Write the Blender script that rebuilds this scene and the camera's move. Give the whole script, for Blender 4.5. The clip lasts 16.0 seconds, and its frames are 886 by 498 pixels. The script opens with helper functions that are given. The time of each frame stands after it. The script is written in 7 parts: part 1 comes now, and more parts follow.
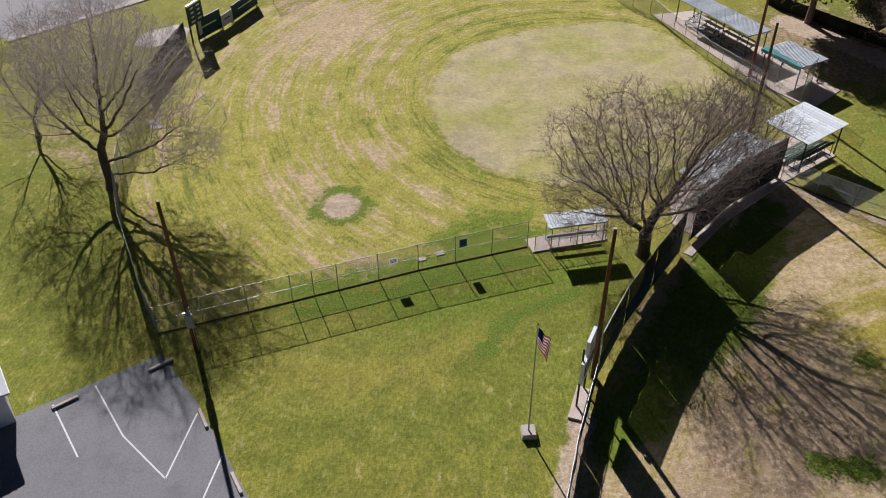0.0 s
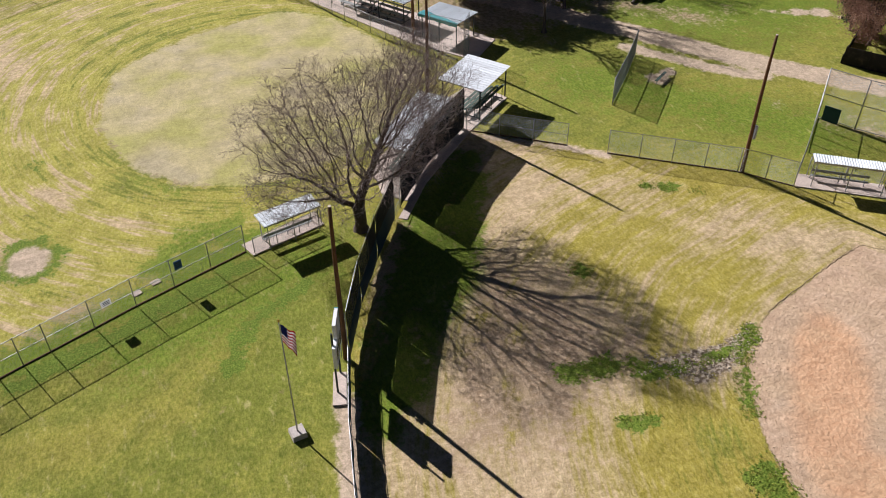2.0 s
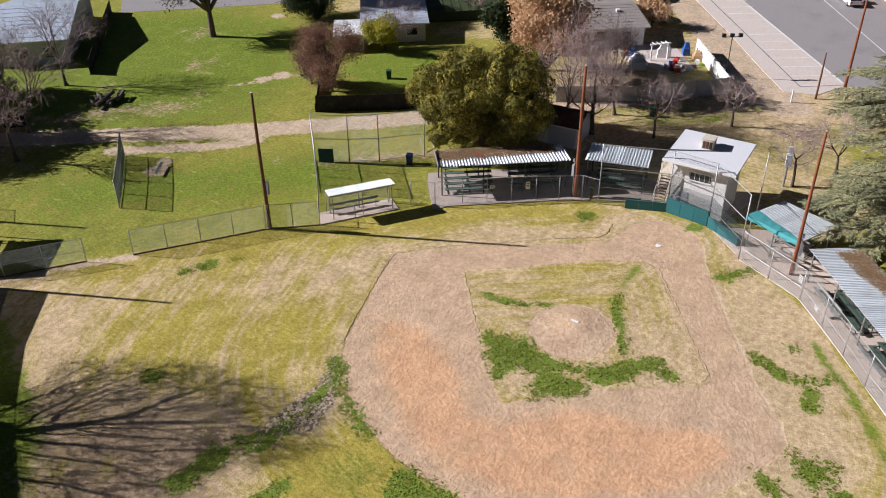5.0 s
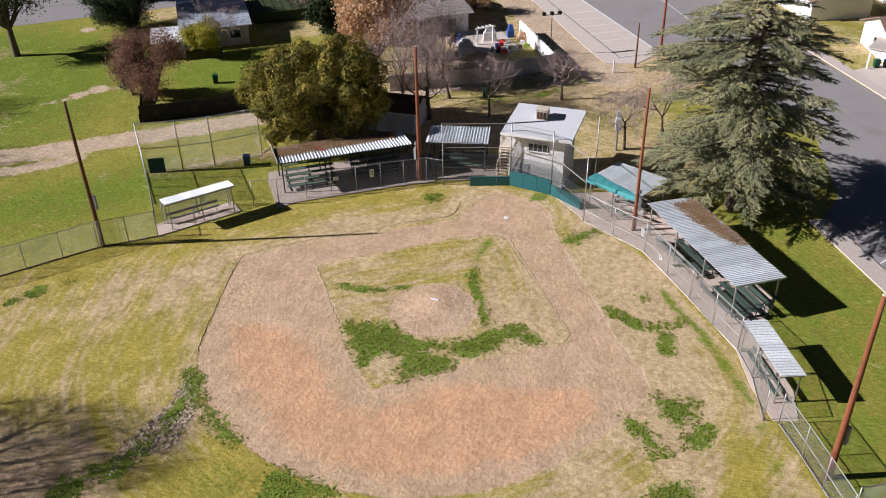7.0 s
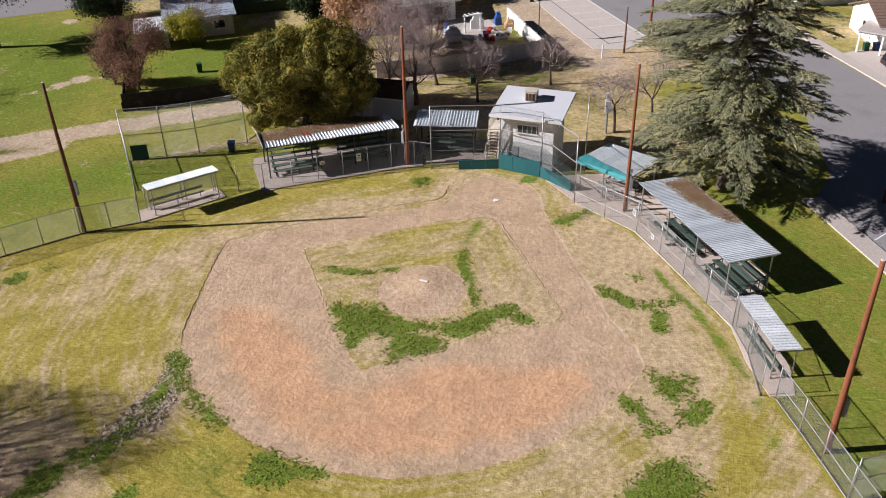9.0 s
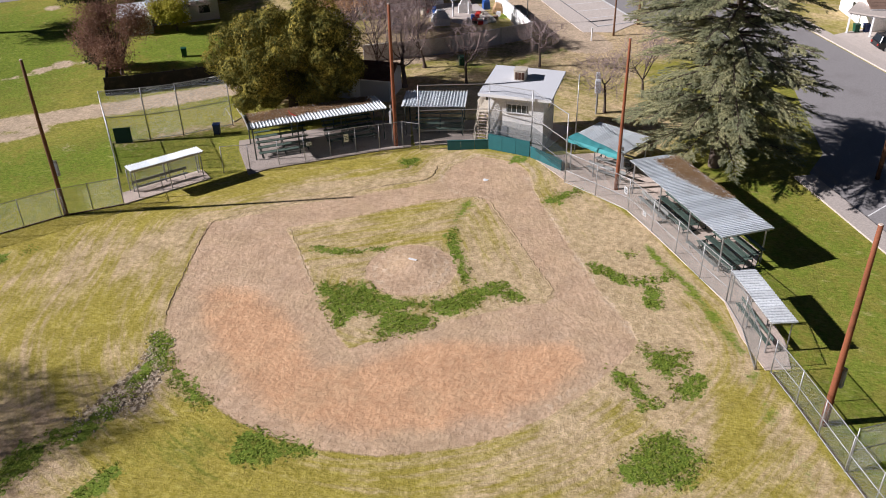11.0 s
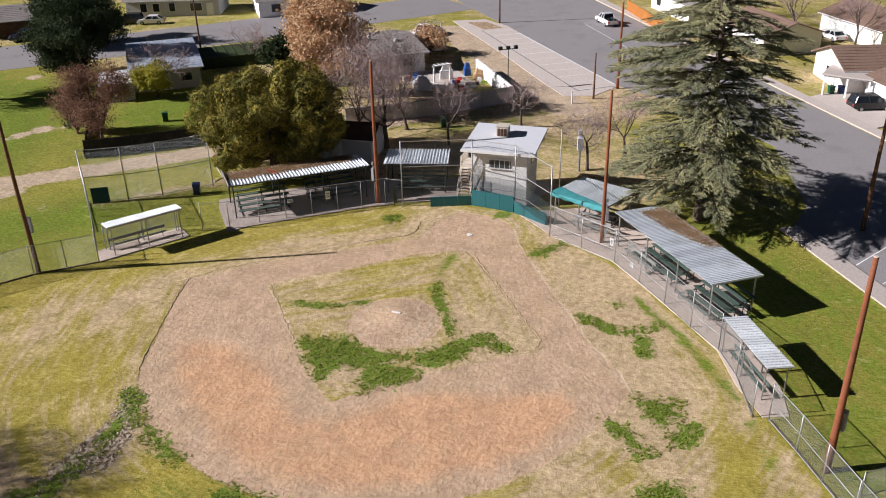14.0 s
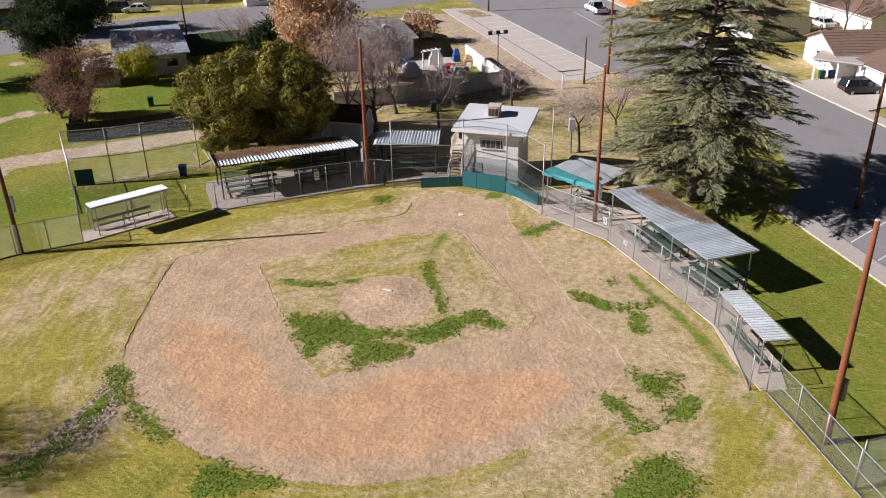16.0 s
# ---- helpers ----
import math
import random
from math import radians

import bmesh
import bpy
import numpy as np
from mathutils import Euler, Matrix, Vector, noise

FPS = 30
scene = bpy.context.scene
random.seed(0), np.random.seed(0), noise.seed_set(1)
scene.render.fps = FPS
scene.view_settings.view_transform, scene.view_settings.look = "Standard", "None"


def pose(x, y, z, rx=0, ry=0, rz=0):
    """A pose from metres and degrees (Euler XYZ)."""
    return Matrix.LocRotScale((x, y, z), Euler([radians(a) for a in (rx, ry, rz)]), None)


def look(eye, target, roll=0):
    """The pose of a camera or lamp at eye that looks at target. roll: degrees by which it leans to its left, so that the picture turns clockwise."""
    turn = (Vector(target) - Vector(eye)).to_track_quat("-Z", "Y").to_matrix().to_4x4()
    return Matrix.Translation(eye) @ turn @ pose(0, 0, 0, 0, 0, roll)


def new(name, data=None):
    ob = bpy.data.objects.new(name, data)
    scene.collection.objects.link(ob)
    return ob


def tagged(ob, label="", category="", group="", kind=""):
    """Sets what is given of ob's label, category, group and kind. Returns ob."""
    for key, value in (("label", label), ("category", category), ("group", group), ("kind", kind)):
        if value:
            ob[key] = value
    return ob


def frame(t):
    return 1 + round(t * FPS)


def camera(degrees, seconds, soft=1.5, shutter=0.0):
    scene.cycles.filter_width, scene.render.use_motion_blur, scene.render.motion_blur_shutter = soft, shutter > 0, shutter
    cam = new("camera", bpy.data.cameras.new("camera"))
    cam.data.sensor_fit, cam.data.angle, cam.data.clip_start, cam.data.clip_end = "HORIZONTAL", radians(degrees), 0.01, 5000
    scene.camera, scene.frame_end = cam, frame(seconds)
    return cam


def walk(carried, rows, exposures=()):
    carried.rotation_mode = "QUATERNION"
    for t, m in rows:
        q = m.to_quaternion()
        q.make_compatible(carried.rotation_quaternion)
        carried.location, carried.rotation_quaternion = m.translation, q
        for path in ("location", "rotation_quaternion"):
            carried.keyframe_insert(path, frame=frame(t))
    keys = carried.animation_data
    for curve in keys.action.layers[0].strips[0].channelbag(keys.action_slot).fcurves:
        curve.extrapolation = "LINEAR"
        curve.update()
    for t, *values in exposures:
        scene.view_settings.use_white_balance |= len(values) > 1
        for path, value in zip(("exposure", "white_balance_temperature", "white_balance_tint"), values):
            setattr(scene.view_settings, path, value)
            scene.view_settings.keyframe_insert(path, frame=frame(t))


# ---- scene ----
cam = camera(54.80, 16.0, soft=1.0)
# seconds, eye, yaw, pitch, roll
PATH = [
    (0, 0.40, -1.03, 43.17, 4.12, -39.31, -0.36),
    (0.5, 0.36, -0.94, 42.88, -2.70, -39.35, -0.28),
    (1, 0.33, -0.86, 42.54, -8.59, -39.34, -0.25),
    (1.5, 0.32, -0.79, 42.15, -14.17, -39.31, -0.25),
    (2, 0.30, -0.73, 41.72, -19.84, -39.25, -0.29),
    (2.5, 0.30, -0.68, 41.26, -25.55, -39.19, -0.29),
    (3, 0.30, -0.64, 40.77, -31.45, -39.13, -0.38),
    (3.5, 0.31, -0.61, 40.26, -37.84, -39.06, -0.52),
    (4, 0.32, -0.59, 39.74, -43.93, -38.95, -0.48),
    (4.2, 0.33, -0.58, 39.52, -46.34, -38.95, -0.53),
    (4.3, 0.33, -0.57, 39.42, -47.54, -38.50, -0.55),
    (4.4, 0.33, -0.57, 39.31, -48.74, -37.45, -0.57),
    (4.5, 0.34, -0.57, 39.20, -49.94, -36.41, -0.59),
    (4.6, 0.34, -0.56, 39.10, -51.15, -35.35, -0.60),
    (4.7, 0.35, -0.56, 38.99, -52.36, -34.30, -0.60),
    (4.8, 0.35, -0.56, 38.88, -53.57, -33.20, -0.61),
    (4.9, 0.35, -0.55, 38.77, -54.79, -32.50, -0.62),
    (5, 0.36, -0.55, 38.67, -56.00, -32.39, -0.63),
    (5.2, 0.37, -0.55, 38.45, -58.51, -32.35, -0.68),
    (5.5, 0.39, -0.54, 38.14, -61.87, -32.29, -0.76),
    (6, 0.42, -0.54, 37.61, -65.69, -32.19, -0.89),
    (6.5, 0.45, -0.53, 37.09, -67.31, -32.09, -1.03),
    (7.3, 0.50, -0.53, 36.25, -67.69, -31.92, -1.24),
    (7.5, 0.52, -0.52, 36.05, -67.78, -31.89, -1.25),
    (8, 0.55, -0.52, 35.56, -68.02, -31.85, -1.26),
    (8.5, 0.59, -0.52, 35.08, -68.20, -31.85, -1.36),
    (9, 0.63, -0.52, 34.62, -68.41, -31.84, -1.43),
    (11.5, 0.83, -0.46, 32.51, -69.40, -32.12, -1.44),
    (12, 0.86, -0.43, 32.12, -69.63, -32.19, -1.44),
    (12.5, 0.89, -0.40, 31.74, -69.84, -32.30, -1.42),
    (13, 0.92, -0.36, 31.35, -70.09, -32.26, -1.44),
    (13.1, 0.92, -0.35, 31.28, -70.17, -31.50, -1.42),
    (13.2, 0.93, -0.34, 31.20, -70.24, -30.40, -1.40),
    (13.3, 0.93, -0.33, 31.12, -70.32, -29.25, -1.38),
    (13.4, 0.94, -0.32, 31.04, -70.39, -28.15, -1.36),
    (13.5, 0.94, -0.31, 30.97, -70.47, -27.07, -1.34),
    (13.6, 0.95, -0.29, 30.89, -70.51, -26.85, -1.33),
    (13.7, 0.95, -0.28, 30.81, -70.55, -26.78, -1.32),
    (14, 0.96, -0.25, 30.57, -70.68, -26.78, -1.29),
    (14.5, 0.98, -0.18, 30.16, -70.90, -26.82, -1.31),
    (15, 0.99, -0.10, 29.73, -71.12, -26.82, -1.14),
    (15.5, 0.99, -0.01, 29.28, -71.37, -26.84, -1.11),
    (16, 0.99, 0.10, 28.80, -71.61, -26.86, -1.06),
]
walk(cam, [(t, pose(x, y, z, 90 + pitch, 0, yaw) @ pose(0, 0, 0, 0, 0, roll)) for t, x, y, z, yaw, pitch, roll in PATH],
     exposures=((0, 0.38, 6200, 12), (0.5, 0.58, 6200, 12), (1.5, 0.61, 6200, 12.5), (2.5, 0.61, 6200, 13), (4, 0.59, 6200, 13.5), (5, 0.57, 6250, 13.5), (7.5, 0.46, 6300, 14), (12, 0.46, 6300, 14), (16, 0.45, 6350, 13.5)))

# ---- light: low winter sun, clear sky ----
SUN_WAY = Vector((-0.426, 0.905, 0.0)).normalized()
SUN_UP = radians(29.3)
world = bpy.data.worlds.new("sky")
scene.world = world
world.use_nodes = True
wn = world.node_tree.nodes
sky = wn.new("ShaderNodeTexSky")
sky.sky_type, sky.sun_disc = "NISHITA", False
sky.sun_elevation, sky.sun_rotation = SUN_UP, math.atan2(SUN_WAY.x, SUN_WAY.y)
sky.air_density, sky.dust_density = 0.35, 0.2
wn["Background"].inputs[1].default_value = 0.023
world.node_tree.links.new(sky.outputs[0], wn["Background"].inputs[0])
sun = new("sun", bpy.data.lights.new("sun", "SUN"))
sun.data.energy, sun.data.angle, sun.data.color = 5.0, radians(0.53), (1.0, 0.965, 0.955)
sun_from = Vector((SUN_WAY.x * math.cos(SUN_UP), SUN_WAY.y * math.cos(SUN_UP), math.sin(SUN_UP)))
sun.matrix_world = look(sun_from * 300, (0, 0, 0))

# ---- materials ----
class Nodes:
    """Builds a node tree."""

    def __init__(self, name):
        self.mat = bpy.data.materials.new(name)
        self.mat.use_nodes = True
        self.t = self.mat.node_tree
        self.bsdf = self.t.nodes["Principled BSDF"]
        self.coord = self.t.nodes.new("ShaderNodeNewGeometry").outputs["Position"]

    def put(self, node, **inputs):
        n = self.t.nodes.new(node)
        for key, v in inputs.items():
            self.set(n.inputs[key.replace("_", " ")], v)
        return n

    def set(self, socket, v):
        if isinstance(v, bpy.types.NodeSocket):
            self.t.links.new(v, socket)
        elif isinstance(v, tuple) and len(v) == 3 and len(socket.default_value) == 4:
            socket.default_value = (*v, 1)
        else:
            socket.default_value = v

    def noise(self, scale, detail=4.0, rough=0.55, vector=None, stretch=None):
        n = self.t.nodes.new("ShaderNodeTexNoise")
        n.inputs["Scale"].default_value, n.inputs["Detail"].default_value, n.inputs["Roughness"].default_value = scale, detail, rough
        v = vector or self.coord
        if stretch:
            m = self.t.nodes.new("ShaderNodeMapping")
            m.inputs["Scale"].default_value = stretch[:3]
            if len(stretch) > 3:
                m.inputs["Rotation"].default_value = (0, 0, radians(stretch[3]))
            self.t.links.new(v, m.inputs["Vector"])
            v = m.outputs[0]
        self.t.links.new(v, n.inputs["Vector"])
        return n.outputs["Fac"]

    def math(self, op, a, b=0.0, c=0.0, clamp=False):
        n = self.t.nodes.new("ShaderNodeMath")
        n.operation, n.use_clamp = op, clamp
        for s, v in zip(n.inputs, (a, b, c)):
            self.set(s, v)
        return n.outputs[0]

    def ramp(self, fac, lo, hi, to_lo=0.0, to_hi=1.0):
        n = self.t.nodes.new("ShaderNodeMapRange")
        n.interpolation_type = "SMOOTHSTEP"
        for s, v in zip(n.inputs, (fac, lo, hi, to_lo, to_hi)):
            self.set(s, v)
        return n.outputs[0]

    def mix(self, fac, a, b, kind="MIX"):
        n = self.t.nodes.new("ShaderNodeMix")
        n.data_type, n.blend_type = "RGBA", kind
        self.set(n.inputs[0], fac)
        self.set(n.inputs[6], a)
        self.set(n.inputs[7], b)
        return n.outputs[2]

    def random(self):
        return self.t.nodes.new("ShaderNodeObjectInfo").outputs["Random"]

    def island(self):
        return self.t.nodes.new("ShaderNodeNewGeometry").outputs["Random Per Island"]

    def attribute(self, name):
        n = self.t.nodes.new("ShaderNodeAttribute")
        n.attribute_name = name
        s = self.t.nodes.new("ShaderNodeSeparateColor")
        self.t.links.new(n.outputs["Color"], s.inputs[0])
        return (*s.outputs, n.outputs["Alpha"])

    def bump(self, height, strength, distance):
        n = self.put("ShaderNodeBump", Strength=strength, Distance=distance, Height=height)
        self.t.links.new(n.outputs[0], self.bsdf.inputs["Normal"])

    def done(self, color, rough=0.9, metal=0.0, spec=0.3):
        self.set(self.bsdf.inputs["Base Color"], color)
        self.set(self.bsdf.inputs["Roughness"], rough)
        self.set(self.bsdf.inputs["Metallic"], metal)
        self.bsdf.inputs["Specular IOR Level"].default_value = spec
        return self.mat


def plain(name, color, rough=0.7, metal=0.0, wear=0.25, scale=1.5, fine=18.0, bump=0.0, spec=0.3, dirt=(0.16, 0.12, 0.08)):
    """Paint, metal, plaster: a base colour with stains, grain and a little difference from piece to piece."""
    n = Nodes(name)
    stain = n.ramp(n.noise(scale, 5, 0.6), 0.48, 0.75, 0.0, wear)
    c = n.mix(stain, color, dirt)
    grain = n.ramp(n.noise(fine, 3), 0.3, 0.7, 0.88, 1.1)
    c = n.mix(1.0, c, n.put("ShaderNodeCombineColor", Red=grain, Green=grain, Blue=grain).outputs[0], "MULTIPLY")
    tone = n.ramp(n.random(), 0, 1, 0.9, 1.08)
    c = n.mix(1.0, c, n.put("ShaderNodeCombineColor", Red=tone, Green=tone, Blue=tone).outputs[0], "MULTIPLY")
    if bump:
        n.bump(n.noise(fine, 4), 0.5, bump)
    return n.done(c, rough, metal, spec)


def shade_cloth(name, color, open_part):
    """Knitted cloth that lets a part of the light through its holes."""
    m = plain(name, color, 0.75, wear=0.35, scale=0.7, dirt=(0.03, 0.032, 0.04))
    t = m.node_tree
    hole = t.nodes.new("ShaderNodeBsdfTransparent")
    mixed = t.nodes.new("ShaderNodeMixShader")
    mixed.inputs[0].default_value = open_part
    t.links.new(t.nodes["Principled BSDF"].outputs[0], mixed.inputs[1])
    t.links.new(hole.outputs[0], mixed.inputs[2])
    t.links.new(mixed.outputs[0], t.nodes["Material Output"].inputs["Surface"])
    return m


def thin_cloth(name, color, rough, wear):
    """Thin flag cloth that glows a little when the sun is behind it."""
    m = plain(name, color, rough, wear=wear)
    t = m.node_tree
    back = t.nodes.new("ShaderNodeBsdfTranslucent")
    back.inputs[0].default_value = (*color, 1)
    mixed = t.nodes.new("ShaderNodeMixShader")
    mixed.inputs[0].default_value = 0.5
    t.links.new(t.nodes["Principled BSDF"].outputs[0], mixed.inputs[1])
    t.links.new(back.outputs[0], mixed.inputs[2])
    t.links.new(mixed.outputs[0], t.nodes["Material Output"].inputs["Surface"])
    return m


def leafy(name, colors, through_light=0.25, patch=0.6, size=0.45):
    """Leaves: each island takes its colour from between the given three."""
    n = Nodes(name)
    r = n.island()
    big = n.ramp(n.noise(size, 3), 0.38, 0.62)
    c = n.mix(n.ramp(r, 0, 1), colors[0], colors[1])
    c = n.mix(n.math("MULTIPLY", big, patch), c, colors[2])
    n.set(n.bsdf.inputs["Base Color"], c)
    n.bsdf.inputs["Roughness"].default_value = 0.75
    n.bsdf.inputs["Specular IOR Level"].default_value = 0.15
    tr = n.put("ShaderNodeBsdfTranslucent", Color=c)
    m = n.put("ShaderNodeMixShader", Fac=through_light)
    out = n.t.nodes["Material Output"]
    n.t.links.new(n.bsdf.outputs[0], m.inputs[1])
    n.t.links.new(tr.outputs[0], m.inputs[2])
    n.t.links.new(m.outputs[0], out.inputs["Surface"])
    return n.mat


def ground_material():
    n = Nodes("ground")
    dirt_d, clay_d, weed_d, dry = n.attribute("zone_a")
    bare_d, skin_d, lush, litter = n.attribute("zone_b")
    clod_d, mown, rim_d, gold = n.attribute("zone_c")
    across = n.put("ShaderNodeAttribute")
    across.attribute_name = "across"
    across = across.outputs["Fac"]
    xyz = n.put("ShaderNodeSeparateXYZ", Vector=n.coord)
    big, mid, small, grit = n.noise(0.09, 4), n.noise(0.5, 5, 0.6), n.noise(2.2, 5, 0.7), n.noise(7.5, 5, 0.75)
    fleck, lump = n.noise(3.6, 3, 0.6), n.noise(4.6, 2, 0.5)

    def swath(step, run, detail=3.0):
        """Long marks that follow the mower's or the rake's way."""
        v = n.put("ShaderNodeCombineXYZ", X=n.math("MULTIPLY", across, 1 / step), Y=n.math("MULTIPLY", xyz.outputs[0], 1 / run), Z=n.math("MULTIPLY", xyz.outputs[1], 1 / run))
        return n.noise(1.0, detail, 0.6, v.outputs[0])

    lane, line, rake = swath(1.5, 11.0), swath(0.34, 3.2, 4), swath(0.30, 0.9, 4)
    tuft = n.noise(5.0, 5, 0.75, None, (1.0, 0.5, 1.0, -20))
    mud, pond = n.noise(0.28, 4, 0.6), n.noise(0.13, 3, 0.5)

    def edge(d, wob, lo=0.46, hi=0.54):
        s = n.math("ADD", d, n.math("MULTIPLY", n.math("SUBTRACT", mid, 0.5), wob))
        s = n.math("ADD", s, n.math("MULTIPLY", n.math("SUBTRACT", small, 0.5), wob * 0.8))
        return n.ramp(s, lo, hi)

    def add(d, tex, k):
        return n.math("ADD", d, n.math("MULTIPLY", n.math("SUBTRACT", tex, 0.5), k))

    def tint(c, k):
        return n.mix(1.0, c, n.put("ShaderNodeCombineColor", Red=k, Green=k, Blue=k).outputs[0], "MULTIPLY")

    wisp = n.noise(1.5, 5, 0.68, None, (1.0, 0.42, 1.0, 35))
    wear = n.noise(0.85, 5, 0.7)
    pits = n.put("ShaderNodeTexVoronoi", Vector=n.coord, Scale=3.3)
    green = n.mix(n.ramp(tuft, 0.33, 0.70), (0.158, 0.185, 0.024), (0.275, 0.282, 0.056))
    olive = n.mix(n.ramp(tuft, 0.33, 0.67), (0.230, 0.222, 0.032), (0.370, 0.330, 0.076))
    meadow = n.mix(n.ramp(tuft, 0.33, 0.67), (0.315, 0.295, 0.044), (0.490, 0.425, 0.112))
    olive = n.mix(n.ramp(mown, 0.7, 0.95), olive, meadow)
    golden = n.mix(n.ramp(tuft, 0.33, 0.67), (0.298, 0.248, 0.036), (0.455, 0.375, 0.092))
    olive = n.mix(n.ramp(gold, 0.3, 0.7), olive, golden)
    straw = n.mix(n.ramp(small, 0.3, 0.7), (0.490, 0.355, 0.200), (0.610, 0.470, 0.292))
    # dryness from green over olive to straw, patchy at several sizes
    d = add(dry, big, 0.7)
    d = add(d, mid, 0.34)
    d = add(d, small, 0.22)
    d = add(d, tuft, 0.25)
    d = n.math("ADD", d, n.math("MULTIPLY", n.math("SUBTRACT", lane, 0.5), n.math("MULTIPLY", mown, 1.5)))
    d = n.math("ADD", d, n.math("MULTIPLY", n.math("SUBTRACT", line, 0.5), n.math("MULTIPLY", mown, 1.5)))
    c = n.mix(n.ramp(d, -0.02, 0.34), green, olive)
    c = n.mix(n.ramp(d, 0.46, 0.86), c, straw)
    rich = n.mix(n.ramp(tuft, 0.3, 0.7), (0.098, 0.158, 0.014), (0.225, 0.275, 0.038))
    rich = n.mix(n.ramp(mid, 0.48, 0.72, 0, 0.6), rich, green)
    c = n.mix(edge(lush, 1.6, 0.35, 0.75), c, rich)
    # pale wisps of cut grass and small worn places
    c = n.mix(n.math("MULTIPLY", n.ramp(wisp, 0.56, 0.72, 0, 0.75), n.math("SUBTRACT", 0.85, n.math("MULTIPLY", n.math("MAXIMUM", gold, lush), 0.42), 0.0, True)), c, (0.520, 0.445, 0.190))
    c = n.mix(n.ramp(wear, 0.60, 0.74, 0, 0.65), c, (0.330, 0.245, 0.120))
    c = n.mix(n.ramp(wisp, 0.28, 0.42, 0.35, 0), c, n.mix(gold, (0.150, 0.170, 0.024), (0.240, 0.190, 0.040)))
    # fallen leaves and thin soil
    lit = n.mix(n.ramp(small, 0.35, 0.65), (0.270, 0.180, 0.112), (0.470, 0.345, 0.235))
    c = n.mix(n.math("MULTIPLY", edge(litter, 1.3, 0.4, 0.78), 0.8), c, lit)
    # worn infield of the far diamond
    skin = n.mix(n.ramp(mud, 0.3, 0.7), (0.475, 0.405, 0.195), (0.545, 0.455, 0.250))
    skin = n.mix(n.ramp(pond, 0.46, 0.66, 0, 0.7), skin, (0.400, 0.385, 0.095))
    skin = n.mix(n.ramp(pond, 0.34, 0.48, 0.45, 0), skin, (0.450, 0.375, 0.275))
    c = n.mix(edge(skin_d, 0.55, 0.40, 0.62), c, skin)
    rim = n.mix(n.ramp(small, 0.4, 0.6), (0.150, 0.105, 0.060), (0.360, 0.280, 0.150))
    c = n.mix(n.math("MULTIPLY", edge(rim_d, 0.9, 0.52, 0.62), 0.8), c, rim)
    # trodden paths
    bare = n.mix(n.ramp(small, 0.3, 0.7), (0.490, 0.375, 0.262), (0.570, 0.445, 0.320))
    # raked soil and its orange clay
    soil = n.mix(n.ramp(small, 0.3, 0.7), (0.505, 0.345, 0.222), (0.605, 0.434, 0.298))
    soil = n.mix(n.ramp(mud, 0.42, 0.62, 0, 0.5), soil, (0.530, 0.385, 0.240))
    soil = n.mix(n.ramp(rake, 0.52, 0.74, 0, 0.22), soil, (0.345, 0.240, 0.160))
    soil = n.mix(n.ramp(rake, 0.30, 0.44, 0.14, 0), soil, (0.640, 0.510, 0.385))
    clay = n.mix(n.ramp(small, 0.3, 0.7), (0.575, 0.318, 0.172), (0.645, 0.395, 0.232))
    clay = n.mix(n.ramp(mud, 0.50, 0.66, 0, 0.32), clay, (0.465, 0.335, 0.205))
    clay = n.mix(n.ramp(fleck, 0.58, 0.74, 0, 0.16), clay, (0.400, 0.215, 0.118))
    pale = n.noise(0.42, 4, 0.6)
    soil = n.mix(n.ramp(pale, 0.52, 0.70, 0, 0.30), soil, (0.640, 0.480, 0.350))
    soil = n.mix(n.ramp(pale, 0.30, 0.44, 0.25, 0), soil, (0.455, 0.290, 0.175))
    # shade in the sunken cell edges painted into the soil colour
    soil = n.mix(n.ramp(pits.outputs[0], 0.35, 0.70, 0, 0.16), soil, (0.400, 0.265, 0.165))
    soil = n.mix(n.math("MULTIPLY", edge(clay_d, 0.30, 0.30, 0.60), 0.88), soil, clay)
    # small shadows of soil pits painted in, raised lumps made paler
    soil = n.mix(n.ramp(lump, 0.58, 0.72, 0, 0.20), soil, (0.330, 0.215, 0.135))
    soil = n.mix(n.ramp(lump, 0.30, 0.42, 0.12, 0), soil, (0.660, 0.510, 0.360))
    is_soil = edge(dirt_d, 0.15, 0.475, 0.525)
    c = n.mix(is_soil, c, soil)
    c = n.mix(edge(bare_d, 0.42, 0.45, 0.60), c, bare)
    # pale lumps of turned soil among the weeds
    clod = n.mix(n.ramp(fleck, 0.45, 0.56), (0.165, 0.120, 0.080), (0.540, 0.445, 0.340))
    c = n.mix(n.math("MULTIPLY", edge(clod_d, 0.6, 0.50, 0.62), n.ramp(small, 0.36, 0.48, 0.2, 1.0)), c, clod)
    # broad-leaved weeds
    weed = n.mix(n.ramp(grit, 0.3, 0.7), (0.085, 0.145, 0.016), (0.200, 0.250, 0.040))
    c = n.mix(n.math("MULTIPLY", edge(weed_d, 0.9, 0.46, 0.56), n.ramp(small, 0.34, 0.48, 0.45, 1.0)), c, weed)
    amp = n.math("SUBTRACT", 1.3, n.math("MULTIPLY", is_soil, 0.88))
    c = tint(c, n.math("ADD", 1.0, n.math("MULTIPLY", n.math("SUBTRACT", grit, 0.5), amp)))
    c = tint(c, n.ramp(mid, 0.3, 0.7, 0.88, 1.10))
    c = tint(c, n.math("ADD", 1.0, n.math("MULTIPLY", n.math("SUBTRACT", small, 0.5), n.math("SUBTRACT", 0.9, n.math("MULTIPLY", is_soil, 0.5)))))
